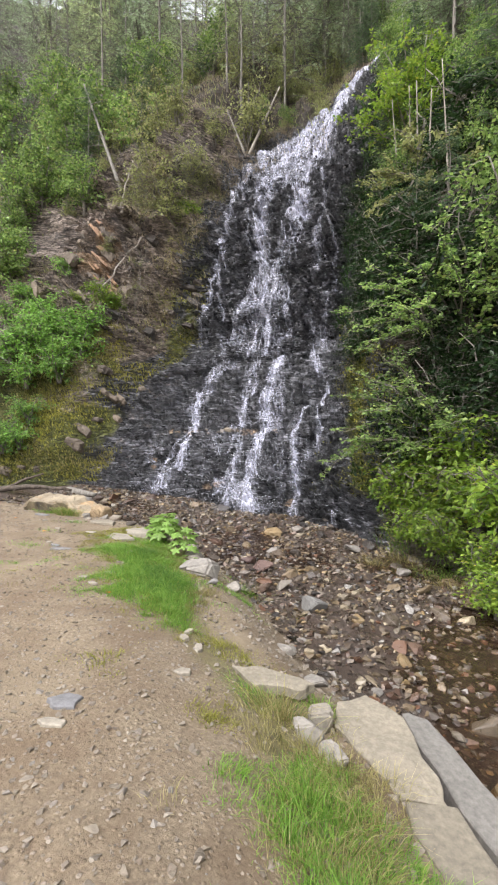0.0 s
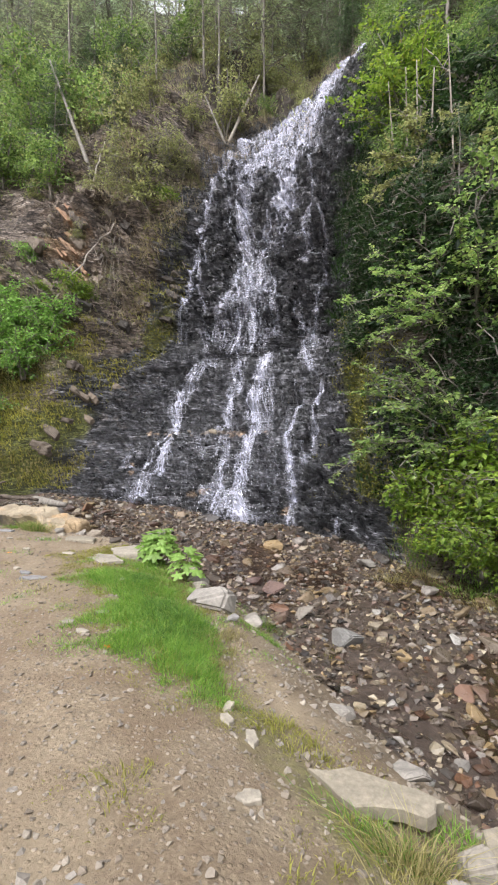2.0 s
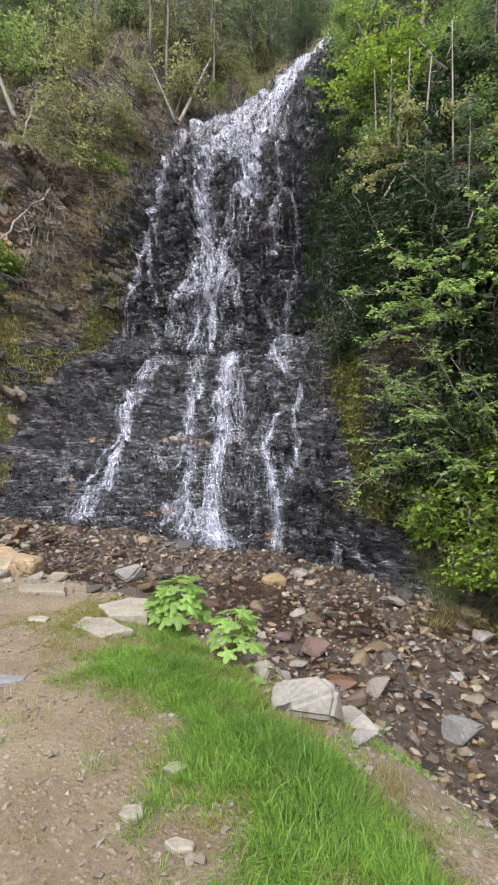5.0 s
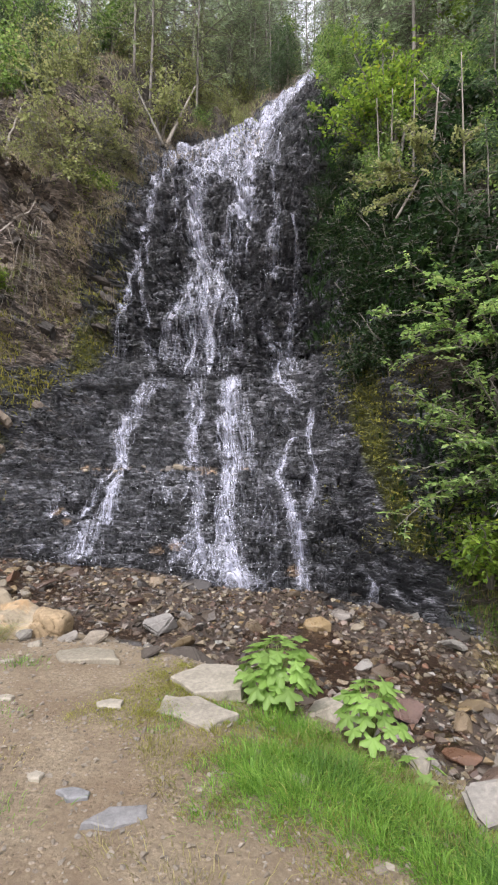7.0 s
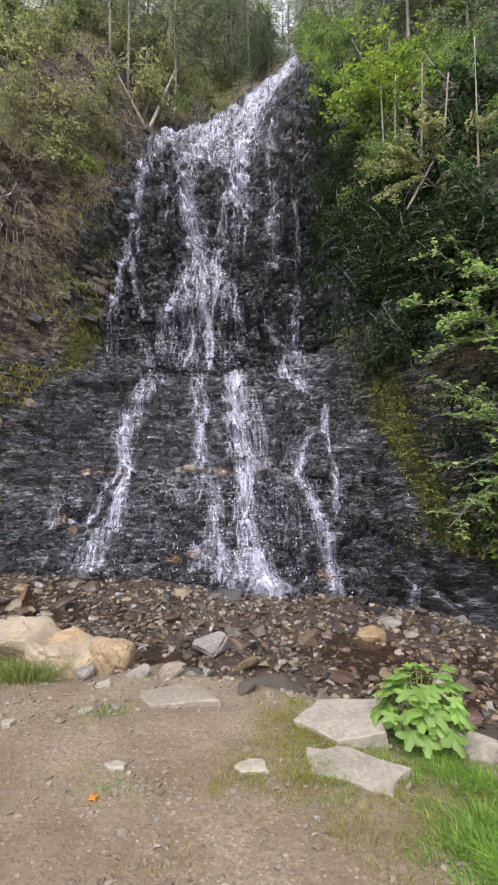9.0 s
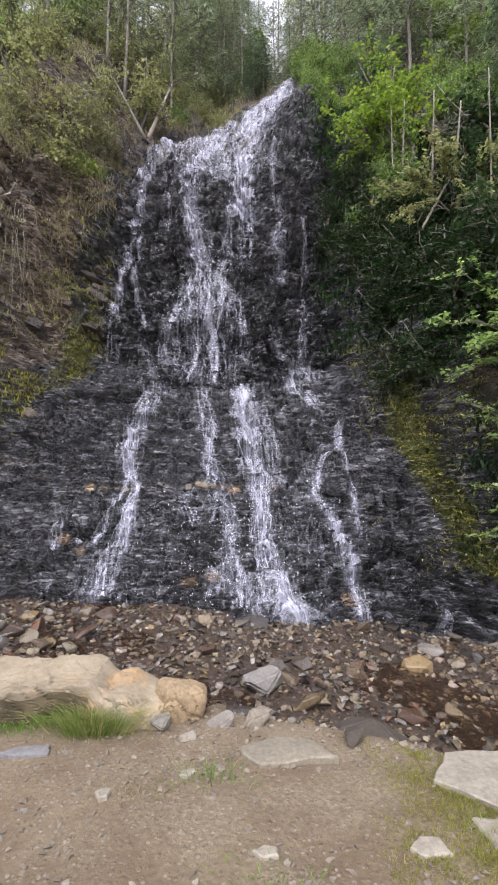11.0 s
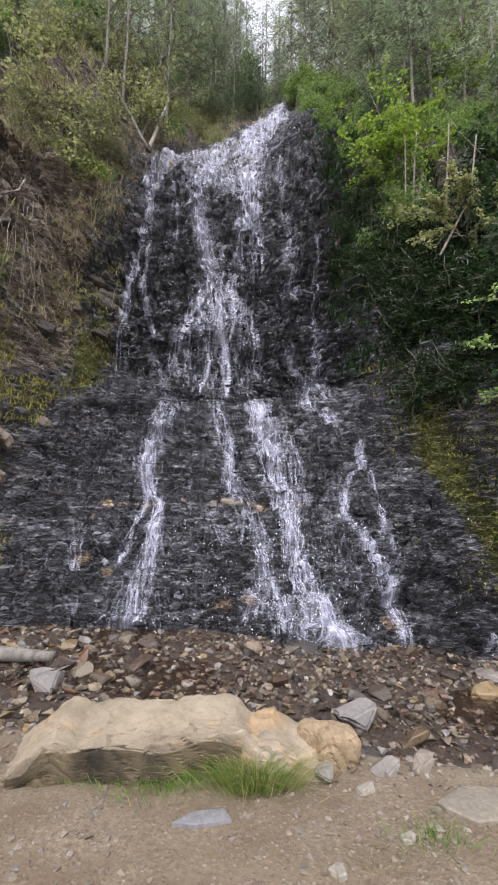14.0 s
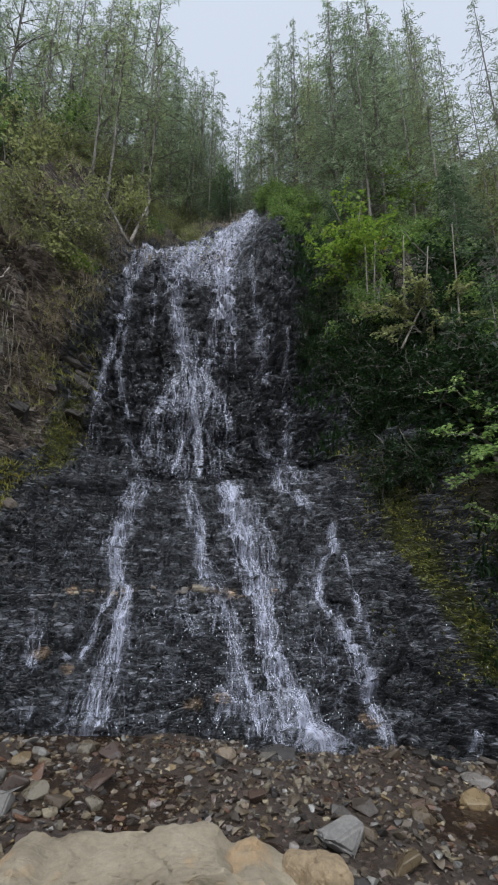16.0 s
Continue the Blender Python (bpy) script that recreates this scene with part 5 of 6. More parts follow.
lay("outcrop", big_rock(59, (0.34, 0.5, 0.4), 16, CLIFF, 0.05, 0.06, 3, 4), "dark wet knob of rock parting the water", -4.66, 12.15, 0.42, 0, 0, 0, 0.5, "rock", "", 1.75)

paint(bpy.data.objects["outcrop"].data, "zone", np.zeros((len(bpy.data.objects["outcrop"].data.vertices), 4)))
LEDGE_STONES = [big_rock(400 + k, (0.2, 0.16, 0.1 + 0.03 * (k % 2)), 5, TAN_STONE, 0.02, 0.03, 7, 5) for k in range(5)]
for k in range(22):
    r = random.Random(900 + k)
    x = -9.7 + 4.3 * (k + r.uniform(-0.9, 0.9)) / 21
    z = 1.66 + 0.03 * (x + 8) + r.uniform(-0.05, 0.04)
    p = on_cliff(x, z, -0.015)
    ob = tagged(new("ledge_stone", LEDGE_STONES[k % 5]), "tan angular stone lodged on the ledge under thin water", "stone", "stones on the ledge")
    size = 0.35 + 0.75 * r.random() ** 2
    ob.matrix_basis = pose(*map(float, p), r.uniform(-12, 25), r.uniform(-14, 14), r.uniform(-30, 30)) @ Matrix.Diagonal((size * r.uniform(0.8, 1.6), size, size, 1))
SLOPE_STONES = [big_rock(500 + k, (1.0, 0.6, 0.30 + 0.06 * k), 6, SLOPE_ROCK, 0.05, 0.09, 2.2, 9) for k in range(5)]
SIDE_STONES = [big_rock(540 + k, (1.0, 0.6, 0.30 + 0.06 * k), 6, SIDE_ROCK, 0.05, 0.09, 2.2, 9) for k in range(4)]
ORANGE_STONES = [big_rock(520 + k, (1.0, 0.6, 0.22), 9, ORANGE_ROCK, 0.03, 0.06, 2.2, 12) for k in range(3)]


def slope_rocks(meshes, label, group, count, xs, zs, sizes, seed, angle, deep=0.17):
    """Broken blocks of rock standing out of the slope, their beds dipping to one side."""
    r = random.Random(seed)
    for k in range(count):
        x, z = r.uniform(*xs), r.uniform(*zs)
        s = r.uniform(*sizes)
        p = on_cliff(x, z, -deep * s)
        ob = tagged(new("slope_rock", meshes[k % len(meshes)]), label, "rock", group)
        ob.matrix_basis = pose(*map(float, p), r.gauss(-18, 10), angle + r.gauss(0, 9), r.gauss(0, 22)) @ Matrix.Diagonal((s, s, s * r.uniform(0.7, 1.2), 1))


slope_rocks(SLOPE_STONES, "brown angular block of rock jutting from the slope", "rocks on the slope", 60, (-14.8, -12.2), (5.8, 10.6), (0.25, 0.8), 31, 40)
slope_rocks(SIDE_STONES, "dark brown angular block of rock jutting beside the falls", "rocks on the slope", 46, (-12.2, -10.1), (5.0, 12.6), (0.25, 0.7), 32, 25)
slope_rocks(SLOPE_STONES, "brown stone lying on the grassy foot of the slope", "rocks on the slope", 14, (-12.6, -10.4), (0.4, 4.4), (0.3, 0.7), 33, 20, 0.2)
face = random.Random(34)
for k in range(22):
    z = 7.2 + 2.5 * (k + face.random()) / 22
    x = -13.0 - 0.40 * (z - 7.2) + face.uniform(-0.28, 0.28)
    size = face.uniform(0.4, 0.75)
    ob = tagged(new("slope_rock", ORANGE_STONES[k % 3]), "orange weathered slab of rock in the slope", "rock", "rocks on the slope")
    ob.matrix_basis = pose(*map(float, on_cliff(x, z, -0.12 * size)), -24 + face.gauss(0, 5), 42 + face.gauss(0, 5), face.gauss(8, 8)) @ Matrix.Diagonal((size, size, size * 0.8, 1))
STONES = [hull_stone(100 + k, random.Random(k).uniform(0.25, 0.6)) for k in range(14)]
for me in STONES:
    me.materials.append(BED_STONE)


def stream_stones():
    rng = np.random.default_rng(5)
    n = 0
    while n < 300:
        x, y = rng.uniform(-10, 0.5), rng.uniform(3.0, 10.8)
        e = float(bank_distance(np.array(x), np.array(y)))
        if e < 0.9 * float(bank_width(x)) or y > float(hill_y(x, -0.3)) - 0.05:
            continue
        size = 0.10 + 0.36 * rng.random() ** 2.4
        ob = new("stone", STONES[int(rng.integers(len(STONES)))])
        ob.matrix_basis = pose(x, y, float(ground_z(x, y)) + size * 0.10, rng.normal(0, 20), rng.normal(0, 20), rng.uniform(0, 360)) @ Matrix.Diagonal((size, size, size, 1))
        tagged(ob, "wet angular brown-grey stone in the stream bed", "stone", "stones in the stream bed")
        n += 1


stream_stones()


def loose_pebbles(name, label, count, box, keep, sizes, mat, seed, sink=0.1):
    """Countless small stones as one object."""
    rng = np.random.default_rng(seed)
    shapes = []
    for k in range(10):
        m = hull_stone(300 + seed + k, 0.55, 9, False)
        shapes.append((np.array([q.co for q in m.vertices]), [tuple(p.vertices) for p in m.polygons]))
        bpy.data.meshes.remove(m)
    verts, faces, n = [], [], 0
    x, y = rng.uniform(box[0], box[1], count * 4), rng.uniform(box[2], box[3], count * 4)
    ok = keep(x, y, bank_distance(x, y))
    x, y = x[ok][:count], y[ok][:count]
    z = ground_z(x, y)
    for k in range(len(x)):
        v, f = shapes[k % 10]
        s = sizes[0] + (sizes[1] - sizes[0]) * rng.random() ** 2.5
        a = rng.uniform(0, 6.28)
        c, d = np.cos(a), np.sin(a)
        w = v * s
        w = np.stack([w[:, 0] * c - w[:, 1] * d, w[:, 0] * d + w[:, 1] * c, w[:, 2] + rng.normal(0, 0.2) * w[:, 0]], -1) + [x[k], y[k], z[k] + s * sink]
        verts.append(w)
        faces += [tuple(i + n for i in q) for q in f]
        n += len(v)
    return tagged(new(name, mesh(name, np.concatenate(verts), faces, mat)), label, "gravel", "", "stuff")


loose_pebbles("stream_gravel", "wet brown and grey gravel covering the stream bed", 11500, (-10.8, 1.5, 2.0, 10.9), lambda x, y, e: (e > 0.72 * bank_width(x)) & (y < hill_y(x, -0.3) + 0.1), (0.035, 0.16), BED_STONE, 7)
loose_pebbles("path_gravel", "small tan pebbles scattered over the path", 15000, (-10, 1.0, 0.8, 7.8), lambda x, y, e: (e < 0.1) & (fractal(x * 1.4, y * 1.4, 3, 66) > -0.35), (0.006, 0.05), PEBBLE, 8, 0.06)
loose_pebbles("path_gravel", "pale angular stones pressed into the path", 2200, (-9.5, 0.8, 1.0, 7.2), lambda x, y, e: (e < 0.0) & (fractal(x * 0.9, y * 0.9, 2, 67) > -0.35), (0.018, 0.075), PEBBLE, 18, 0.02)
loose_pebbles("bank_gravel", "crumbled brown stones on the bank", 5200, (-10, 1.5, 0.8, 8.5), lambda x, y, e: (e > -0.15) & (e < bank_width(x)), (0.012, 0.085), PEBBLE, 9, 0.05)


def stream_water():
    """Shallow water standing and running between the stones."""
    xs, ys = np.arange(-10.5, 3, 0.09), np.arange(1.5, 11, 0.09)
    X, Y = np.meshgrid(xs, ys, indexing="ij")
    Z = np.clip(-0.2 - 0.091 * (X + 8) + 0.029 * (Y - 10), -2.6, 0.1) - 0.004 + 0.008 * fractal(X * 2.3, Y * 2.3, 3, 95)
    keep = ((bank_distance(X, Y) > 0.95 * bank_width(X)) & (Y < hill_y(X, -0.3) + 0.2)).ravel()
    f = grid_faces(*X.shape)
    f = f[keep[f].all(1)]
    used = np.unique(f)
    back = np.zeros(X.size, int)
    back[used] = np.arange(len(used))
    me = mesh("stream_water", np.stack([X, Y, Z], -1).reshape(-1, 3)[used], back[f], STREAM, True)
    return tagged(new("stream_water", me), "shallow clear brown water between the stones", "water", "", "structure")


STREAM, stream_tree, stream_shader = material("clear_water")
stream_shader.inputs["Base Color"].default_value = (0.55, 0.43, 0.33, 1)
stream_shader.inputs["Roughness"].default_value = 0.06
stream_shader.inputs["IOR"].default_value = 1.33
stream_shader.inputs["Transmission Weight"].default_value = 1.0
bumped(stream_tree, stream_shader, noise_fac(stream_tree, 9, 4), 0.25, 0.02)
stream_water().visible_shadow = False


# ---- trees and shrubs ----
def slots(xa, xb, za, zb, count, sa=0.8, sb=1.2, seed=1, sink=0.15):
    r = random.Random(seed)
    got = []
    for _ in range(count):
        X, Y, Z = hill_point(r.uniform(xa, xb), r.uniform(za, zb))
        got.append((X, Y, Z - sink, r.uniform(0, 360), r.uniform(sa, sb)))
    return got


HILL = "conifers on the hillside"
CON = [conifer_meshes(k, 15, (FIR, NEEDLES, FIR)[k], 0.04, 0.64, 0.17) for k in range(3)]
LAR = [conifer_meshes(10 + k, 14, LARCH, 0.12, 0.56, 0.16) for k in range(2)]
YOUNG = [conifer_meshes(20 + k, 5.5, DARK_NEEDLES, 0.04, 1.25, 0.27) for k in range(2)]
for k, ms in enumerate(CON):
    plant("spruce_tree", ms, "tall dark green spruce on the steep hillside", "tree", HILL, slots(-30, -9.2, 17, 32, 8, 0.7, 1.25, 20 + k) + slots(-44, -20, 24, 40, 2, 0.9, 1.3, 220 + k) + slots(-2.0, 4, 13, 30, 5, 0.6, 1.0, 30 + k) + slots(1.0, 9.0, 14, 30, 5, 0.7, 1.05, 360 + k) + slots(2.0, 7.0, 15, 22, 2, 0.8, 1.1, 370 + k) + slots(-30, -13, 27, 38, 4, 0.9, 1.2, 340 + k) + slots(-9.4, -7.9, 21, 24.5, 2, 0.7, 0.95, 320 + k) + slots(-2.8, -1.6, 21, 24.5, 1, 0.8, 1.0, 330 + k) + [(*hill_point(*[(-6.6, 20.4), (-7.5, 20.8), (-6.1, 22.4)][k]), 100 * k, [0.55, 0.72, 0.5][k]), (*hill_point(*[(-5.5, 21.4), (-3.5, 22.2), (-6.9, 23.5)][k]), 80 * k, [0.36, 0.55, 0.7][k])] + [[(-5.6, 27.5, 21.3, 20, 0.6), (-3.9, 28.5, 21.4, 50, 0.62), (-6.3, 26.5, 21.2, 90, 0.75)][k], [(-7.0, 26.0, 21.5, 10, 0.8), (-3.2, 29.2, 21.5, 70, 0.75), (-5.2, 33.5, 21.9, 30, 0.7)][k], [(-4.2, 34.5, 22.2, 10, 0.8), (-2.6, 33.0, 21.9, 70, 0.9), (-6.4, 31.0, 22.2, 30, 0.9)][k]] + slots(-44, -16, 22, 40, 7, 0.9, 1.3, 420 + k) + [[(-4.8, 27.0, 21.3, 15, 0.62), (-4.4, 29.0, 21.6, 140, 0.9), (-5.5, 29.5, 21.8, 260, 1.0)][k], [(-4.0, 26.5, 21.4, 35, 0.55), (-3.3, 30.5, 21.8, 100, 1.0), (-6.2, 28.5, 22.0, 200, 1.05)][k], [(-8.4, 27.6, 22.6, 40, 0.95), (-7.6, 29.5, 24.0, 170, 1.0), (-8.9, 25.8, 21.2, 290, 0.9)][k], [(-7.1, 27.0, 22.4, 75, 0.85), (-8.0, 32.0, 27.0, 200, 1.0), (-9.6, 28.5, 24.0, 310, 1.0)][k]])
for k, ms in enumerate(LAR):
    plant("larch_tree", ms, "slender pale green larch with a bare lower trunk", "tree", HILL, slots(-26, -9.0, 15.5, 27, 14, 0.4, 1.0, 40 + k) + slots(-10.0, -7.4, 19.5, 28, 7, 0.5, 0.9, 45 + k) + slots(-3.0, 4.5, 14, 30, 7, 0.6, 1.0, 50 + k) + slots(-7.2, -5.6, 21.8, 24.5, 2, 0.4, 0.7, 55 + k) + slots(-3.9, -2.8, 22.0, 25, 3, 0.5, 0.9, 56 + k) + slots(-2.6, 4.5, 11, 22, 9, 0.45, 0.8, 57 + k) + [(-3.6, 30.0, 21.6, 40 * k, 0.85 - 0.2 * k), (-5.0 + 0.6 * k, 38.0, 23.0, 200, 0.9)])
# These firs carry the upper bank's haze in their needle colour.
plant("young_fir", conifer_meshes(24, 5.5, FIR, 0.04, 1.0, 0.25), "young fir on the upper bank, paled in colour for haze", "tree", "young conifers on the bank", slots(-3.2, 4, 11, 19, 18, 0.5, 1.1, 96))
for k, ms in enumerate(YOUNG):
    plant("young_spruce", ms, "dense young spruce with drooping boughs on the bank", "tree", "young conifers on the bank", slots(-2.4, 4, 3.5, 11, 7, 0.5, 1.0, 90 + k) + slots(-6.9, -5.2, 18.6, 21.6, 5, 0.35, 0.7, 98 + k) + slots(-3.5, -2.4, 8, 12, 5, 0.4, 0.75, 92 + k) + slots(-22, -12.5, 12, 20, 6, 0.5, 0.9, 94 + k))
SHR = [leafy_meshes(60, 2.4, 1.5, 1900, LEAF, 5, 0.11), leafy_meshes(61, 2.4, 1.4, 1500, OLIVE, 5, 0.10), leafy_meshes(62, 1.3, 1.3, 1500, LIME, 6, 0.11), leafy_meshes(63, 1.2, 1.2, 1300, BERRY, 6, 0.10)]
SLOPE = "shrubs on the slope"
plant("alder_shrub", SHR[0], "green leafy alder shrub on the bank", "shrub", SLOPE, slots(-26, -13.5, 9.5, 22, 22, 0.8, 1.6, 65) + slots(-18.5, -15.0, 6.5, 12, 9, 0.7, 1.2, 69) + slots(-10.5, -9.0, 15.0, 17.5, 2, 0.4, 0.5, 67) + slots(-4.0, -2.4, 12.5, 20, 14, 0.4, 0.7, 163) + slots(-3.6, 1.0, 7.5, 14, 16, 0.4, 0.8, 167) + slots(-4.05, -3.2, 14.5, 20.5, 12, 0.4, 0.65, 168) + slots(-3.6, -2.8, 19.5, 23, 4, 0.4, 0.6, 164) + slots(-5.6, -3.6, 21.2, 22.6, 7, 0.4, 0.8, 166) + [(-5.4 + 0.45 * k, 26.5 + 0.7 * (k % 3), 21.1, 50 * k, 0.75 + 0.15 * (k % 3)) for k in range(7)])
# Dark-coloured shrubs stand in for the deep shade of the bank's hollow.
plant("shade_shrub", leafy_meshes(64, 2.4, 1.6, 1700, SHADY, 5, 0.11), "leafy shrub coloured dark for the shade of the bank", "shrub", SLOPE, slots(-1.6, 2.0, 0.8, 3.6, 12, 0.5, 0.8, 169) + slots(-2.3, 4, 0.8, 9, 24, 0.7, 1.2, 62) + slots(-3.8, -2.2, 4.6, 8.0, 14, 0.5, 0.8, 162) + slots(-3.6, -2.3, 3.4, 7.6, 16, 0.4, 0.65, 362) + slots(-4.5, -3.5, 7.0, 10.5, 5, 0.35, 0.55, 262))
plant("willow_shrub", SHR[1], "dull green leafy shrub on the slope", "shrub", SLOPE, slots(1.5, 8.0, 14.5, 25, 16, 1.0, 1.7, 468) + [(*hill_point(-11.9, 10.6), 20, 1.25), (*hill_point(-11.2, 9.2), 120, 0.9), (*hill_point(-11.0, 11.3), 200, 0.8), (*hill_point(-13.2, 13.6), 70, 1.0), (*hill_point(-12.2, 13.2), 70, 0.8)] + slots(-22, -9.8, 13.8, 20, 24, 0.5, 1.2, 63) + slots(-13, -8.2, 17.5, 24, 12, 0.6, 1.1, 68) + slots(-15.5, -12.4, 8, 13, 5, 0.3, 0.6, 66) + slots(-9.5, -7.0, 15.8, 19, 6, 0.3, 0.6, 64) + slots(-7.6, -5.2, 19.8, 22.5, 9, 0.4, 0.7, 164) + slots(-4.3, -3.2, 21.2, 23.2, 5, 0.3, 0.5, 165))
plant("berry_bush", SHR[3], "low bright green broad-leaved bush at the foot of the slope", "shrub", "bushes at the foot of the slope", [(*hill_point(x, z), 40 * k, 0.9) for k, (x, z) in enumerate([(-13.9, 5.3), (-13.2, 5.0), (-12.6, 4.5), (-13.5, 4.2), (-12.9, 3.7), (-12.3, 3.9), (-13.9, 4.7), (-12.5, 3.2), (-13.2, 3.0), (-12.4, 4.9)])] + slots(-14.6, -13.2, 2.2, 4.9, 5, 0.7, 1.1, 71, 0.05) + slots(-13.4, -12.0, 0.5, 2.0, 6, 0.6, 0.9, 72, 0.05) + slots(-15.5, -13.8, 5, 7.5, 5, 0.6, 1.0, 73, 0.05))
plant("lime_bush", SHR[2], "low lime green broad-leaved bush beside the stream", "shrub", "bushes at the foot of the slope", [(-1.75, 9.95, -0.1, 20, 0.8), (-1.1, 9.55, -0.15, 80, 0.9), (-0.4, 9.05, -0.15, 150, 0.9), (-1.35, 10.3, 0.6, 200, 1.0), (-0.6, 9.9, 0.7, 260, 1.0), (0.1, 8.7, -0.2, 30, 1.0), (-0.05, 7.2, -0.95, 70, 0.55), (-1.45, 9.3, -0.55, 75, 0.6), (-0.75, 8.7, -0.6, 15, 0.65), (-0.2, 8.1, -0.7, 95, 0.6), (0.3, 7.6, -0.8, 195, 0.6), (-12.2, 12.4, 5.9, 40, 0.75), (-12.0, 12.5, 5.8, 80, 0.5), (-13.2, 11.95, 6.1, 10, 0.4), (*hill_point(-10.55, 9.8), 10, 0.6)])
THICKET = leafy_meshes(75, 2.9, 1.9, 3000, OLIVE, 12, 0.06, 0.25, 0.02, 0.1)
plant("thicket", THICKET, "olive green twiggy thicket hanging over the rock", "shrub", SLOPE, [(-11.6, float(hill_y(-11.6, 9.6)) - 0.1, 9.3, 10, 0.85), (-12.2, float(hill_y(-12.2, 10.4)) - 0.1, 10.2, 80, 0.8), (-11.1, float(hill_y(-11.1, 10.8)) - 0.1, 10.6, 160, 0.8), (-10.5, float(hill_y(-10.5, 11.4)), 11.2, 300, 0.45)])
BIRCH = leafy_meshes(71, 5.2, 2.4, 3600, LIME, 3, 0.12, 0.2, 0.05, 0.3)
plant("birch_tree", BIRCH, "bright green young birch on the slope", "tree", "leafy trees on the bank", [(-2.1, 14.6, 9.0, 10, 1.0), (0.6, 17.0, 13.5, 100, 0.9)])
ALDER = leafy_meshes(70, 5.0, 2.4, 4200, LEAF, 4, 0.11, 0.2, 0.06)
plant("alder_tree", ALDER, "leafy alder tree on the dark bank", "tree", "leafy trees on the bank", [(0.6, 10.6, 2.6, 100, 1.0), (0.2, 12.6, 6.0, 200, 0.9), (2.2, 10.5, 3.5, 20, 1.2), (*hill_point(-17, 13), 0, 1.1), (*hill_point(-20, 16), 50, 1.2), (*hill_point(-15.5, 17.5), 90, 0.9), (*hill_point(-4.0, 22.3), 90, 0.7), (*hill_point(-6.3, 22.0), 190, 0.8), (*hill_point(-5.2, 22.6), 290, 0.6)])


def reaching_tree(base, tips, seed, leaf_mat, leaf=0.085, per=260):
    """A tree whose limbs arch out to given tips, each a flat spray of twigs and leaves."""
    rng = np.random.default_rng(seed)
    base = np.array(base, float)
    sticks, lc, la, lb = [], [], [], []
    u = np.linspace(0, 1, 9)
    for tip in tips:
        tip = np.array(tip, float) - base
        rise = np.array([0, 0, 0.28 * np.linalg.norm(tip[:2]) + 0.1])
        path = tip * u[:, None] + rise * (np.sin(u * np.pi) * (1 - 0.3 * u))[:, None] + np.r_[np.zeros((1, 3)), rng.normal(0, 0.025, (8, 3))]
        sticks.append(tube(path, 0.024 * (1 - 0.9 * u) + 0.003, 6))
        for k in range(13):
            f = rng.uniform(0.32, 1.0)
            p0 = np.array([np.interp(f, u, path[:, q]) for q in range(3)])
            d = tip / np.linalg.norm(tip) + rng.normal(0, 0.75, 3) * [1, 1, 0.35]
            ln = rng.uniform(0.3, 0.85) * (1.25 - 0.6 * f)
            s = np.linspace(0, 1, 5)[:, None]
            tw = p0 + d / np.linalg.norm(d) * ln * s - np.array([0, 0, 0.22 * ln]) * s ** 2
            sticks.append(tube(tw, 0.006 * (1 - 0.7 * s[:, 0]) + 0.0015, 4))
            m = int(per * ln / 6)
            r = rng.uniform(0.1, 1.05, m)
            c = np.stack([np.interp(r, s[:, 0], tw[:, q]) for q in range(3)], -1)
            out = rng.normal(0, 1, (m, 3)) * [1, 1, 0.3]
            out /= np.linalg.norm(out, axis=1)[:, None]
            size = leaf * rng.uniform(0.6, 1.3, m)[:, None]
            a = (out + [0, 0, -0.3]) * size
            b = np.cross(a, rng.normal(0, 0.35, (m, 3)) + [0, 0, 1.0])
            b *= size * 0.36 / (np.linalg.norm(b, axis=1)[:, None] + 1e-9)
            lc.append(c + out * leaf * 0.7), la.append(a), lb.append(b)
    return mesh("trunk", *merged(sticks), BARK, True), mesh("foliage", *quads(np.concatenate(lc), np.concatenate(la), np.concatenate(lb)), leaf_mat)


def arched(name, base, tips, seed, mat, label, leaf=0.085, per=260):
    ob = tagged(new(name), label, "tree", "leafy trees on the bank")
    for me in reaching_tree(base, tips, seed, mat, leaf, per):
        part(me.name.split(".")[0], me, ob)
    ob.matrix_basis = pose(*base)
    return ob


arched("alder_tree", (-0.9, 10.5, 0.7), [(-3.23, 9.3, 0.82), (-2.9, 9.6, 1.6), (-2.6, 9.3, 1.2), (-2.7, 9.8, 2.3), (-2.3, 9.2, 2.0), (-2.0, 9.0, 1.0), (-2.9, 10.3, 2.9), (-2.2, 9.6, 3.2), (-1.6, 8.9, 2.4), (-1.0, 8.8, 1.6)], 5, SPRAY, "leafy alder with arching sprays hanging out over the stream")
arched("alder_tree", (-0.7, 11.6, 3.0), [(-3.14, 10.6, 4.3), (-3.02, 10.8, 3.4), (-2.69, 11.0, 5.35), (-2.3, 11.4, 5.7), (-2.8, 10.4, 3.8), (-2.4, 10.0, 4.6), (-1.9, 10.0, 5.2), (-1.6, 9.7, 4.0), (-2.0, 9.8, 3.4), (-1.2, 10.0, 5.6), (-0.8, 9.6, 4.6), (-0.2, 9.6, 5.2), (0.2, 9.4, 4.0)], 6, SPRAY, "leafy alder with arching sprays against the dark bank")
arched("hazel_tree", (-1.6, 13.2, 7.6), [(-3.2, 13.3, 8.4), (-3.0, 12.8, 7.4), (-2.8, 12.6, 8.2), (-2.2, 12.4, 8.8), (-1.8, 12.2, 7.6), (-1.2, 12.4, 8.6), (-2.4, 12.6, 9.4), (-0.6, 12.5, 8.0)], 7, OLIVE, "dull green hazel hanging from the bank")
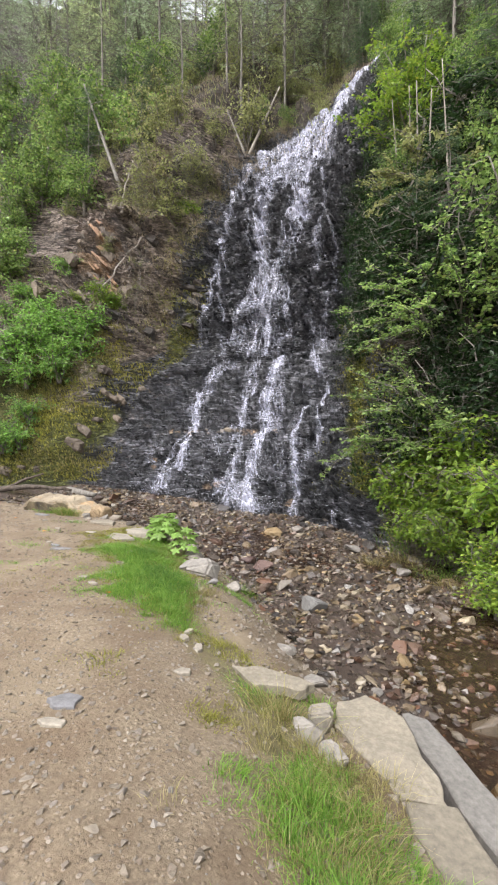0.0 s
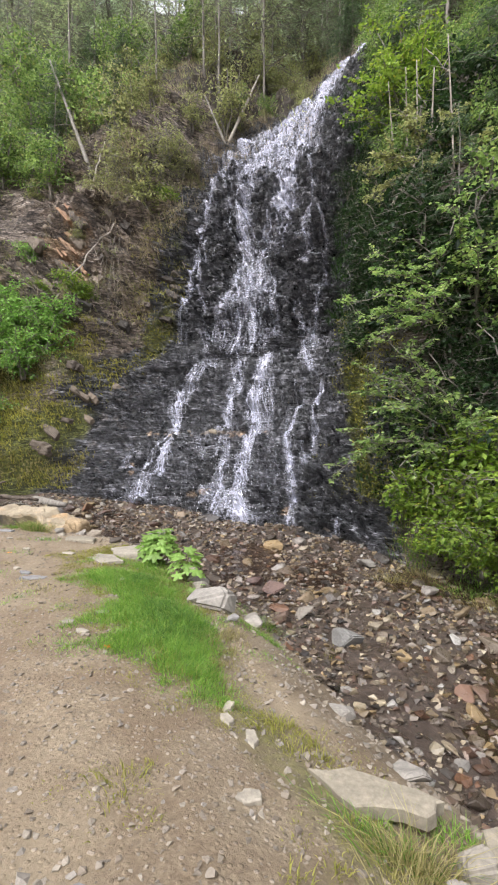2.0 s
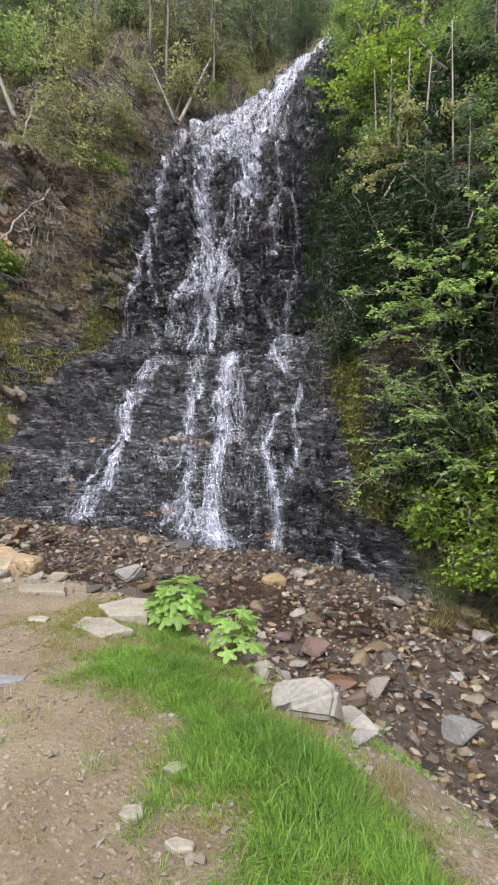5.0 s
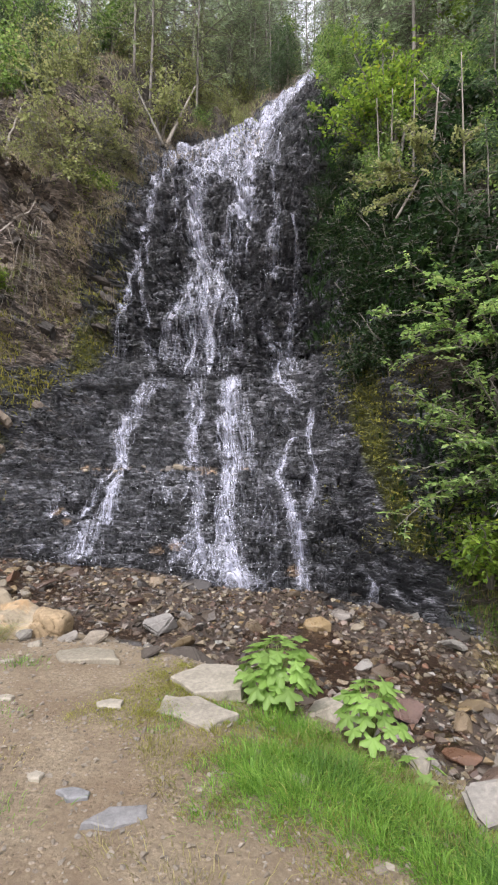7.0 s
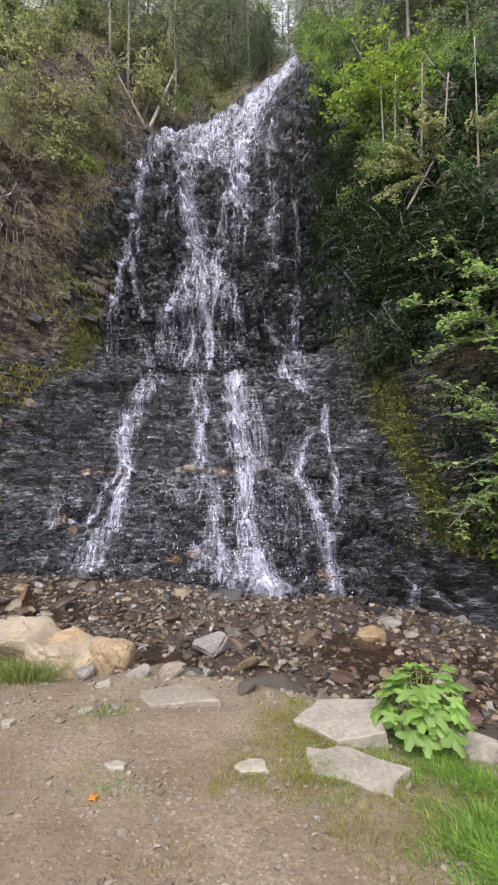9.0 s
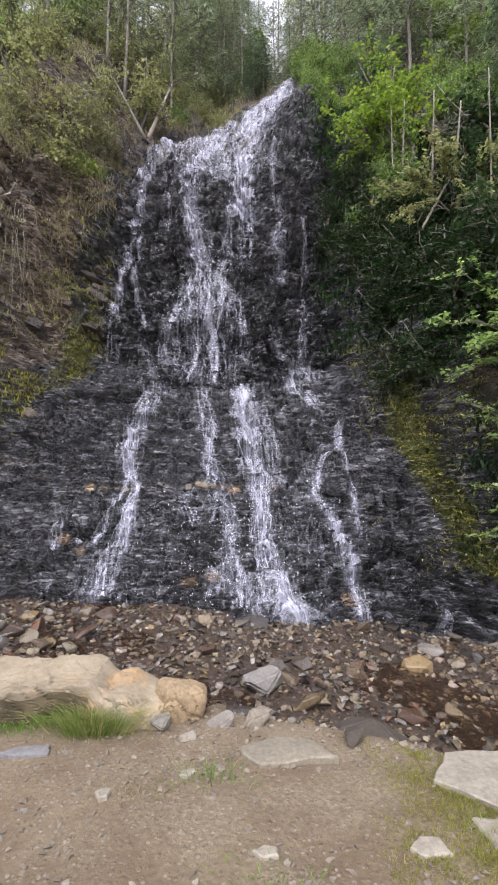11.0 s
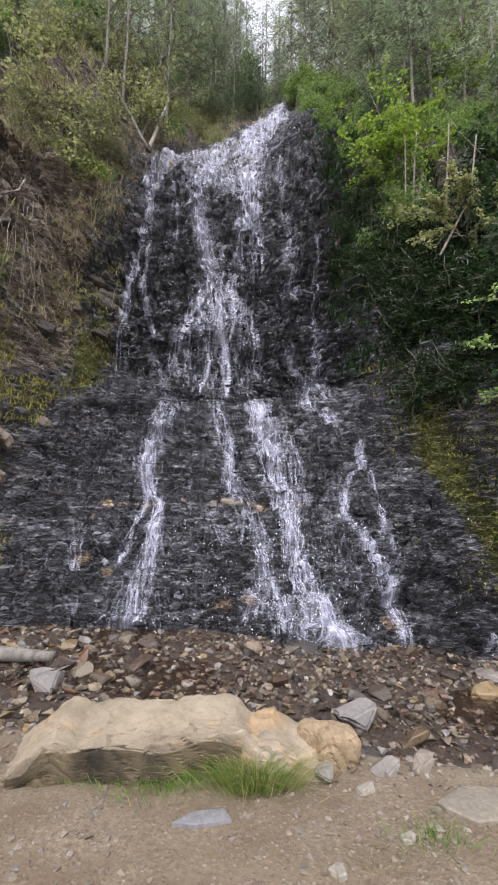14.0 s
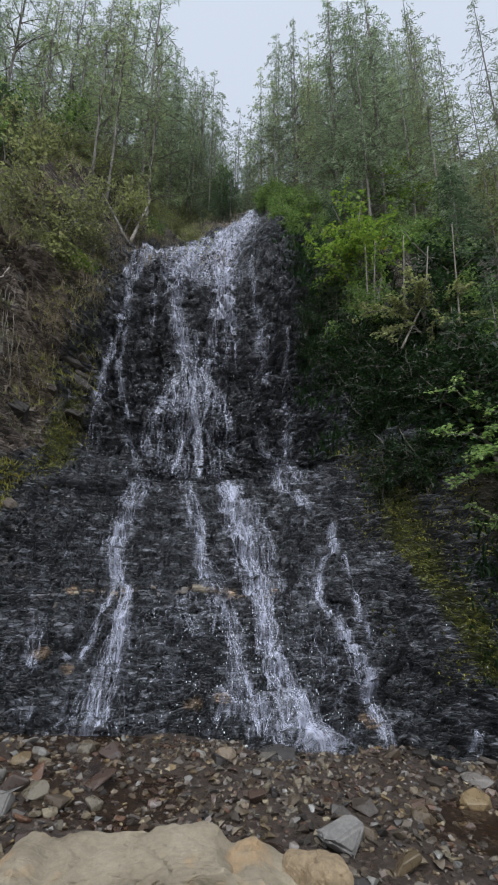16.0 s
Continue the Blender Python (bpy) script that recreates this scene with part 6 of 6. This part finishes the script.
arched("birch_tree", (-2.4, 15.2, 9.5), [(-4.6, 14.2, 11.0), (-4.2, 14.4, 12.2), (-3.9, 14.0, 10.3), (-3.4, 14.0, 12.8), (-3.0, 13.8, 11.6), (-2.6, 14.2, 13.6), (-1.8, 14.0, 12.6), (-1.4, 14.2, 11.4)], 8, LIME, "bright green birch leaning towards the falls", 0.1, 130)


# ---- dead wood ----
def log(name, label, a, b, thick, seed, stubs=5, bend=0.05, mat=None):
    rng = np.random.default_rng(seed)
    a, b = np.array(a, float), np.array(b, float)
    u = np.linspace(0, 1, 10)[:, None]
    ln = np.linalg.norm(b - a)
    path = (b - a) * u + np.r_[np.zeros((1, 3)), rng.normal(0, bend * ln * 0.2, (9, 3))] + np.array([0, 0, bend * ln]) * np.sin(u * np.pi)
    ob = tagged(new(name), label, "dead wood", "dead trees on the slope")
    part("trunk", mesh("trunk", *tube(path, thick * (1 - 0.6 * u[:, 0]), 8), mat or DEAD, True), ob)
    for k in range(stubs):
        f = rng.uniform(0.2, 0.95)
        p = np.array([np.interp(f, u[:, 0], path[:, q]) for q in range(3)])
        d = rng.normal(0, 1, 3) + [0, -0.4, 0.2]
        d /= np.linalg.norm(d)
        s = np.linspace(0, 1, 4)[:, None]
        tw = p + d * s * ln * rng.uniform(0.05, 0.16) - np.array([0, 0, 0.05 * ln]) * s ** 2
        part("branch", mesh("branch", *tube(tw, thick * 0.22 * (1 - 0.8 * s[:, 0]) + 0.003, 5), mat or DEAD, True), ob)
    ob.matrix_basis = pose(*a)
    return ob


def near_hill(x, z, out):
    return np.array([x, float(hill_y(x, z)) - out, z])


log("dead_log", "grey dead trunk leaning on the slope", (-13.4, 14.4, 11.2), (-16.62, 15.5, 17.25), 0.085, 1, 8, 0.0, BARK)
log("dead_log", "thin bleached dead trunk on the slope", near_hill(-13.1, 9.6, 0.2), near_hill(-13.1, 12.5, 0.3), 0.05, 2)
log("dead_branch", "long crooked bleached branch on the slope", near_hill(-12.7, 5.5, 0.2), near_hill(-11.85, 8.8, 0.4), 0.04, 3, 7, 0.06)
log("dead_log", "bleached dead trunk standing by the rock lip", (-9.75, 18.2, 13.5), (-9.35, 20.6, 17.9), 0.075, 4, 1, 0.0)
log("dead_log", "thin dead trunk lying by the rock lip", (-9.8, 18.1, 13.5), (-11.1, 18.7, 16.3), 0.06, 5, 2, 0.0, BARK)
log("dead_sapling", "thin pale dead trunk against the dark bank", near_hill(-3.55, 6.9, 0.1), near_hill(-2.6, 11.4, 0.6), 0.03, 6, 2, 0.0)
for k, (x, z, tall) in enumerate([(-2.7, 8.6, 2.4), (-2.05, 8.2, 2.6), (-1.75, 8.0, 2.2), (-1.2, 7.6, 2.8), (-2.4, 9.4, 2.0)]):
    log("dead_sapling", "thin pale bare trunk standing on the dark bank", near_hill(x, z, 0.35), near_hill(x, z, 0.5) + np.array([0.12 * (k % 3 - 1), -0.25, tall]), 0.026 + 0.005 * (k % 3), 30 + k, 5, 0.0)
log("dead_branch", "grey dead branch hanging on the bank", near_hill(-2.6, 7.2, 0.8), near_hill(-1.3, 9.4, 0.6), 0.03, 7, 12, 0.02)
for k in range(7):
    log("hanging_root", "thin bleached root hanging from the slope", near_hill(-11.9 + 0.05 * k, 7.9 + 0.25 * (k % 3), 0.25), near_hill(-11.5 + 0.09 * k, 4.6 + 0.5 * (k % 4), 0.35), 0.007, 60 + k, 2, 0.02, BARK if k % 3 else DEAD)
log("driftwood", "broken pale log lying behind the boulder", (-10.6, 9.3, 0.0), (-9.2, 8.9, 0.02), 0.13, 8, 2, 0.0, BARK)
log("driftwood", "dark forked branch lying on the ground", (-11.7, 7.8, 0.14), (-9.6, 8.5, 0.14), 0.085, 9, 6, 0.03, WET_BARK)
log("driftwood", "dark crooked branch lying on the ground", (-11.3, 7.9, 0.16), (-10.5, 8.4, 0.55), 0.05, 19, 3, 0.03, WET_BARK)
for k in range(6):
    r = random.Random(200 + k)
    x, y = r.uniform(-10.4, -8.6), r.uniform(8.2, 9.8)
    log("stick", "small broken stick among the stones", (x, y, float(ground_z(x, y)) + 0.05), (x + r.uniform(-0.5, 0.5), y + r.uniform(-0.3, 0.3), float(ground_z(x, y)) + 0.08), 0.018, 80 + k, 1, 0.0, BARK)


# ---- grass and low growth ----
def blades(name, label, roots, lean, length, width, mat, seed, kind="stuff", stiff=1.0):
    """Bent grass blades as one object: roots (n, 3), the way they lean, their lengths."""
    rng = np.random.default_rng(seed)
    n = len(roots)
    a = rng.uniform(0, 2 * np.pi, n)
    side = np.stack([np.cos(a), np.sin(a), np.zeros(n)], -1) * (width * rng.uniform(0.6, 1.3, n))[:, None]
    L = length[:, None]
    out = lean + np.stack([np.cos(a + 1.6), np.sin(a + 1.6), np.zeros(n)], -1) * rng.uniform(0.15, 0.95, (n, 1))
    mid = roots + (np.array([0, 0, 0.55 * stiff]) + out * 0.3) * L
    tip = roots + (np.array([0, 0, 0.75 * stiff]) + out * 0.85) * L
    v = np.stack([roots - side, roots + side, mid + side * 0.7, mid - side * 0.7, tip], 1).reshape(-1, 3)
    k = np.arange(n)[:, None] * 5
    f = [tuple(q) for q in (k + [[0, 1, 2, 3]])] + [tuple(q) for q in (k + [[3, 2, 4]])]
    return tagged(new(name, mesh(name, v, f, mat)), label, "grass", "", kind)


def on_ground(x, y):
    return np.stack([x, y, ground_z(x, y) - 0.005], -1)


def meadow(name, label, count, box, keep, tall, mat, seed, width=0.004, clump=38):
    """Grass in clumps: blades lean out from the middle of each clump and are tallest there."""
    rng = np.random.default_rng(seed)
    n = max(1, count // clump)
    cx, cy = rng.uniform(box[0], box[1], n * 8), rng.uniform(box[2], box[3], n * 8)
    d = keep(cx, cy, bank_distance(cx, cy)) + 0.95 * fractal(cx * 2.1, cy * 2.1, 3, seed)
    ok = rng.random(len(cx)) < np.clip(d, 0, 1)
    cx, cy, d = cx[ok][:n], cy[ok][:n], d[ok][:n]
    size = rng.uniform(0.022, 0.07, len(cx))
    high = rng.uniform(0.55, 1.35, len(cx)) * np.clip(0.35 + 0.8 * d, 0.3, 1.2)
    pick = np.repeat(np.arange(len(cx)), clump)
    off = rng.normal(0, 1, (len(pick), 2))
    x, y = cx[pick] + off[:, 0] * size[pick], cy[pick] + off[:, 1] * size[pick]
    sway = np.stack([fractal(x * 2.6, y * 2.6, 3, seed + 40), fractal(x * 2.6, y * 2.6, 3, seed + 50), 0 * x], -1) * 0.4
    sway[:, :2] += off * 0.38
    long = (tall[0] + (tall[1] - tall[0]) * rng.random(len(x)) ** 0.8) * high[pick] * np.clip(1.15 - 0.25 * np.hypot(*off.T), 0.4, 1.2)
    return blades(name, label, on_ground(x, y), sway, long, width, mat, seed, stiff=0.75)


YELLOWISH = make_leaf_material("yellow_green_grass", (0.16, 0.17, 0.03), (0.33, 0.32, 0.07), (0.45, 0.38, 0.15), 0.7)
hump = lambda v, a, b, s: np.clip((v - a) / s, 0, 1) * np.clip((b - v) / s, 0, 1)
meadow("moss", "yellow-green moss and short grass round the flat slabs", 12000, (-5.85, -4.9, 5.0, 6.5), lambda x, y, e: 1.2 * hump(x - 0.25 * (y - 5.7), -5.75, -5.0, 0.25) * hump(y, 5.0, 6.5, 0.2) - 0.25, (0.012, 0.035), YELLOWISH, 9, 0.0022)
LUSH = make_leaf_material("lush_grass", (0.05, 0.13, 0.02), (0.16, 0.30, 0.05), (0.30, 0.36, 0.08), 0.4)
meadow("grass", "bright green grass along the bank", 46000, (-5.3, -2.2, 3.0, 6.2), lambda x, y, e: 1.7 * hump(e, -1.1 + 0.15 * (x + 4), 0.12 + 0.25 * np.clip(-3.0 - x, 0, 1), 0.45) * hump(x, -5.0, -2.3, 0.5) - 0.55, (0.03, 0.12), GRASS, 1, 0.0021)
meadow("grass", "thick dark green grass in the middle of the bank", 20000, (-5.0, -2.4, 3.0, 6.0), lambda x, y, e: 2.0 * hump(e, -0.8, 0.0, 0.35) * hump(x, -4.7, -2.5, 0.5) - 0.9, (0.05, 0.14), LUSH, 6, 0.0022)
meadow("dry_grass", "straw-coloured grass mixed into the bank grass", 7000, (-5.2, -2.1, 3.0, 6.0), lambda x, y, e: 1.0 * hump(e, -0.55, 0.3, 0.3) * hump(x, -4.6, -2.1, 0.4) - 0.2, (0.03, 0.12), STRAW, 7, 0.0018)
meadow("dry_grass", "thin yellowish grass at the edge of the path", 26000, (-5.9, -2.0, 3.0, 6.6), lambda x, y, e: 1.3 * hump(e, -1.45, 0.25, 0.5) * hump(x, -5.7, -2.1, 0.4) - 0.45, (0.015, 0.06), YELLOWISH, 2, 0.002)
meadow("grass", "long green grass on the bank", 17000, (-1.5, 0.9, 0.8, 2.9), lambda x, y, e: 1.3 * hump(e, -0.62, 0.2, 0.25) * hump(x, -1.1, 0.9, 0.35) - 0.3, (0.05, 0.17), GRASS, 3, 0.0022)
meadow("dry_grass", "long straw-coloured grass on the bank", 5000, (-1.6, 0.6, 1.0, 3.0), lambda x, y, e: 1.1 * hump(e, -0.8, 0.2, 0.3) * hump(x, -1.5, 0.6, 0.3) - 0.3, (0.06, 0.24), STRAW, 4, 0.0016)
meadow("dry_grass", "thin grass beside the slab", 3000, (-2.6, -1.2, 2.2, 3.5), lambda x, y, e: 0.7 * hump(x, -2.5, -1.2, 0.3) * hump(e, -0.9, 0.1, 0.2), (0.02, 0.07), YELLOWISH, 5, 0.003)


def tuft(label, x, y, r, count, tall, mat, seed, z=None):
    rng = np.random.default_rng(seed)
    px, py = x + rng.normal(0, r, count), y + rng.normal(0, r * 0.6, count)
    roots = on_ground(px, py)
    if z is not None:
        roots[:, 2] = z
    lean = np.stack([(px - x), (py - y), np.zeros(count)], -1) / r * 0.5
    return tagged(blades("grass_tuft", label, roots, lean, tall * rng.uniform(0.4, 1.1, count), 0.0022, mat, seed, stiff=0.75), label, "grass", "tufts of grass")


for k, (x, y, r, n, h, m) in enumerate([(-7.38, 6.44, 0.1, 800, 0.28, GRASS), (-7.36, 6.42, 0.11, 550, 0.3, STRAW), (-7.95, 6.5, 0.2, 420, 0.12, GRASS), (-7.75, 6.48, 0.1, 240, 0.13, GRASS), (-8.3, 6.58, 0.1, 90, 0.08, GRASS), (-6.58, 5.9, 0.12, 160, 0.10, GRASS), (-6.95, 5.75, 0.08, 60, 0.06, STRAW), (-5.75, 4.35, 0.12, 200, 0.08, GRASS), (-5.9, 4.7, 0.1, 90, 0.06, STRAW), (-6.25, 5.15, 0.12, 120, 0.07, GRASS), (-3.1, 5.65, 0.09, 220, 0.22, GRASS), (-1.22, 2.72, 0.07, 200, 0.3, STRAW), (-1.25, 2.75, 0.1, 160, 0.2, GRASS), (-1.06, 3.04, 0.09, 220, 0.12, GRASS), (-1.45, 2.84, 0.12, 160, 0.1, GRASS), (-1.0, 2.4, 0.12, 120, 0.25, STRAW), (-2.1, 8.6, 0.12, 200, 0.35, STRAW), (-1.6, 9.2, 0.2, 260, 0.4, STRAW), (-1.0, 8.7, 0.25, 300, 0.3, GRASS), (-0.5, 8.2, 0.25, 260, 0.35, STRAW), (-4.75, 4.1, 0.15, 200, 0.08, STRAW), (-5.2, 5.9, 0.1, 120, 0.06, STRAW)]):
    tuft("tuft of green grass" if m is GRASS else "tuft of straw-coloured grass", x, y, r, n, h, m, 300 + k)


def slope_growth(name, label, count, xs, zs, keep, tall, mat, seed, width=0.012, down=0.9):
    """Grass, fronds and roots that hang on the hillside."""
    rng = np.random.default_rng(seed)
    x, z = rng.uniform(*xs, count * 4), rng.uniform(*zs, count * 4)
    d = keep(x, z) + 0.9 * fractal(x * 1.1, z * 1.1, 3, seed)
    ok = rng.random(len(x)) < np.clip(d, 0, 1)
    x, z = x[ok][:count], z[ok][:count]
    roots = on_cliff(x, z, -0.01)
    lean = np.stack([rng.normal(0, 0.35, len(x)), rng.uniform(-0.9, -0.3, len(x)), rng.uniform(-1.0, 0.0, len(x)) * down], -1)
    return blades(name, label, roots, lean, rng.uniform(*tall, len(x)), width, mat, seed)


slope_growth("dry_grass", "yellow-green grass clinging to the lower slope", 9000, (-13.8, -10.6), (0.2, 5.4), lambda x, z: 0.6 * hump(x + 0.10 * z, -13.4, -10.3, 0.7), (0.06, 0.24), MOSSY, 11)
slope_growth("dry_grass", "straw-coloured grass clinging to the lower slope", 8000, (-13.8, -10.6), (0.2, 5.6), lambda x, z: 0.4 * hump(x + 0.10 * z, -13.4, -10.3, 0.7), (0.06, 0.24), STRAW, 12)
slope_growth("dead_fronds", "dead fronds and roots hanging on the slope", 4500, (-17, -9.8), (4.5, 16), lambda x, z: 0.0 * x, (0.12, 0.5), DEADTWIG, 13, 0.009, 1.5)
slope_growth("dead_fronds", "long dead grass and roots hanging beside the falls", 8000, (-12.4, -9.9), (5.2, 13.4), lambda x, z: 0.12 + 0 * x, (0.18, 0.75), DEADTWIG, 23, 0.006, 2.2)
slope_growth("dry_grass", "dull green grass hanging beside the falls", 3500, (-12.4, -9.9), (4.6, 12.5), lambda x, z: 0.05 + 0 * x, (0.1, 0.4), OLIVE, 24, 0.008, 1.6)
slope_growth("undergrowth", "low green growth on the slope", 3500, (-18, -10.2), (4.5, 18), lambda x, z: 0.05 + 0 * x, (0.06, 0.25), OLIVE, 14, 0.02)
slope_growth("undergrowth", "low green growth on the upper slope", 4500, (-24, -6.5), (14.0, 24), lambda x, z: np.clip((z - 14.4 - 0.9 * np.clip(x + 9.5, 0, 4)) / 1.5, 0, 0.4), (0.1, 0.4), OLIVE, 15, 0.02)
slope_growth("dead_fronds", "brown litter and dead twigs under the trees", 12000, (-22, -5.2), (12.5, 24), lambda x, z: np.clip((z - 14.0 - 1.2 * np.clip(x + 9.5, 0, 5)) / 1.5, 0, 0.7), (0.1, 0.5), DEADTWIG, 25, 0.008, 1.0)
# Shade under the bank's trees is put into this growth's leaf colour.
slope_growth("undergrowth", "low growth coloured dark for the shaded bank", 9000, (-3.6, 4), (0.2, 9), lambda x, z: np.clip((x + 3.1 + 0.05 * np.minimum(z, 4)) / 0.6, 0, 0.8), (0.1, 0.4), SHADY, 16, 0.025)
slope_growth("grass", "grass and weeds along the far bank", 5000, (-2.3, 2.0), (-0.9, 0.9), lambda x, z: 0.6 + 0 * x, (0.08, 0.3), GRASS, 19, 0.006, 0.3)
slope_growth("dry_grass", "straw-coloured grass along the far bank", 3000, (-2.4, 2.0), (-0.9, 0.9), lambda x, z: 0.5 + 0 * x, (0.08, 0.35), STRAW, 20, 0.005, 0.3)
slope_growth("undergrowth", "low growth beside the upper falls, coloured dark for shade", 9000, (-4.6, -1.5), (4.5, 14), lambda x, z: np.clip((x + 4.3 - 0.03 * np.minimum(z - 12, 0)) / 0.4, 0, 0.9), (0.1, 0.45), SHADY, 21, 0.025)
slope_growth("dead_fronds", "dead fronds hanging over the rock lip", 4000, (-10.6, -8.6), (10.5, 16.5), lambda x, z: np.clip((-9.0 - x - 0.35 * (13.6 - z)) / 0.6, 0, 0.6), (0.12, 0.45), DEADTWIG, 22, 0.008, 1.5)
slope_growth("moss", "yellow-green moss along the edge of the rock", 6000, (-4.2, -2.0), (0.2, 4.8), lambda x, z: 1.1 * np.clip(1 - np.abs(x + 2.6 + 0.22 * z) / 0.5, 0, 1), (0.03, 0.12), MOSSY, 17, 0.015, 1.2)
slope_growth("moss", "yellow-green moss at the side of the falls", 3500, (-11.2, -9.7), (3.6, 9.5), lambda x, z: 0.6 * np.clip(1 - np.abs(x + 10.4) / 0.6, 0, 1), (0.04, 0.15), MOSSY, 18, 0.015, 1.2)


def lobed_leaf():
    """A broad five-lobed leaf, one metre wide, cupped along its ribs; the stalk joins at the origin."""
    rim = []
    for k in range(31):
        a = (k / 30 - 0.5) * 2 * 2.55
        lobe = 0.5 * (0.76 + 0.24 * np.cos(a * 4.93)) * (1 - 0.10 * abs(a) / 2.55) + 0.018 * (-1) ** k
        rim.append((lobe * np.sin(a), 0.12 + lobe * np.cos(a), 0))
    rim = np.array(rim)
    rim[:, 2] = -0.55 * (rim[:, 0] ** 2 + (rim[:, 1] - 0.1) ** 2) + 0.05 * np.cos(np.linspace(-2.55, 2.55, 31) * 4.93)
    inner = rim * [0.5, 0.5, 0.2] + [0, 0.05, 0]
    v = np.concatenate([[(0, 0, 0)], inner, rim])
    f = [(0, 1 + k, 2 + k) for k in range(30)] + [(1 + k, 32 + k, 33 + k, 2 + k) for k in range(30)]
    return mesh("leaf", v, f, BROAD, True)


BROAD = make_leaf_material("broad_leaves", (0.16, 0.29, 0.05), (0.29, 0.45, 0.11), (0.42, 0.42, 0.04), 0.5)
LOBED = lobed_leaf()


def broad_plant(label, x, y, z, count, height, spread, leaf, seed):
    rng = np.random.default_rng(seed)
    ob = tagged(new("thimbleberry_plant"), label, "plant", "broad-leaved plants on the bank")
    for k in range(count):
        a = k * 2.4 + rng.normal(0, 0.3)
        f = (k + 0.5) / count
        h = height * (0.3 + 0.7 * f) * rng.uniform(0.85, 1.1)
        r = spread * np.sqrt(1 - 0.75 * f) * rng.uniform(0.6, 1.05)
        top = np.array([np.cos(a) * r, np.sin(a) * r, h])
        s = np.linspace(0, 1, 5)[:, None]
        part("stalk", mesh("stalk", *tube(top * s ** [1.6, 1.6, 0.9], 0.005 * (1 - 0.5 * s[:, 0]), 5), OLIVE, True), ob)
        lf = part("leaf", LOBED, ob)
        size = leaf * rng.uniform(0.7, 1.2)
        lf.matrix_basis = pose(*top, -8 - 30 * (1 - f) + rng.normal(0, 8), rng.normal(0, 12), math.degrees(a) - 90) @ Matrix.Diagonal((size, size, size, 1))
    ob.matrix_basis = pose(x, y, z)
    return ob


broad_plant("bright green broad-leaved thimbleberry plant beside the slab", -4.6, 5.85, -0.12, 64, 0.44, 0.27, 0.2, 1)
broad_plant("smaller green broad-leaved plant with yellowing leaves", -3.98, 5.5, -0.2, 34, 0.42, 0.2, 0.17, 2)
broad_plant("low broad-leaved seedling hanging over the bank", -3.72, 5.3, -0.25, 5, 0.16, 0.14, 0.12, 3)
for k, (x, y) in enumerate([(-3.3, 3.35), (-6.3, 5.05), (-7.78, 5.64)]):
    ob = tagged(new("fallen_leaf", mesh("fallen_leaf", np.array(LOBED.vertices[0].co)[None] + np.array([v.co for v in LOBED.vertices]), [tuple(p.vertices) for p in LOBED.polygons], RUST)), "orange fallen leaf on the path", "leaf", "fallen leaves")
    ob.matrix_basis = pose(x, y, float(ground_z(x, y)) + 0.015, 4, 5, 60 * k) @ Matrix.Diagonal((0.07, 0.07, 0.07, 1))
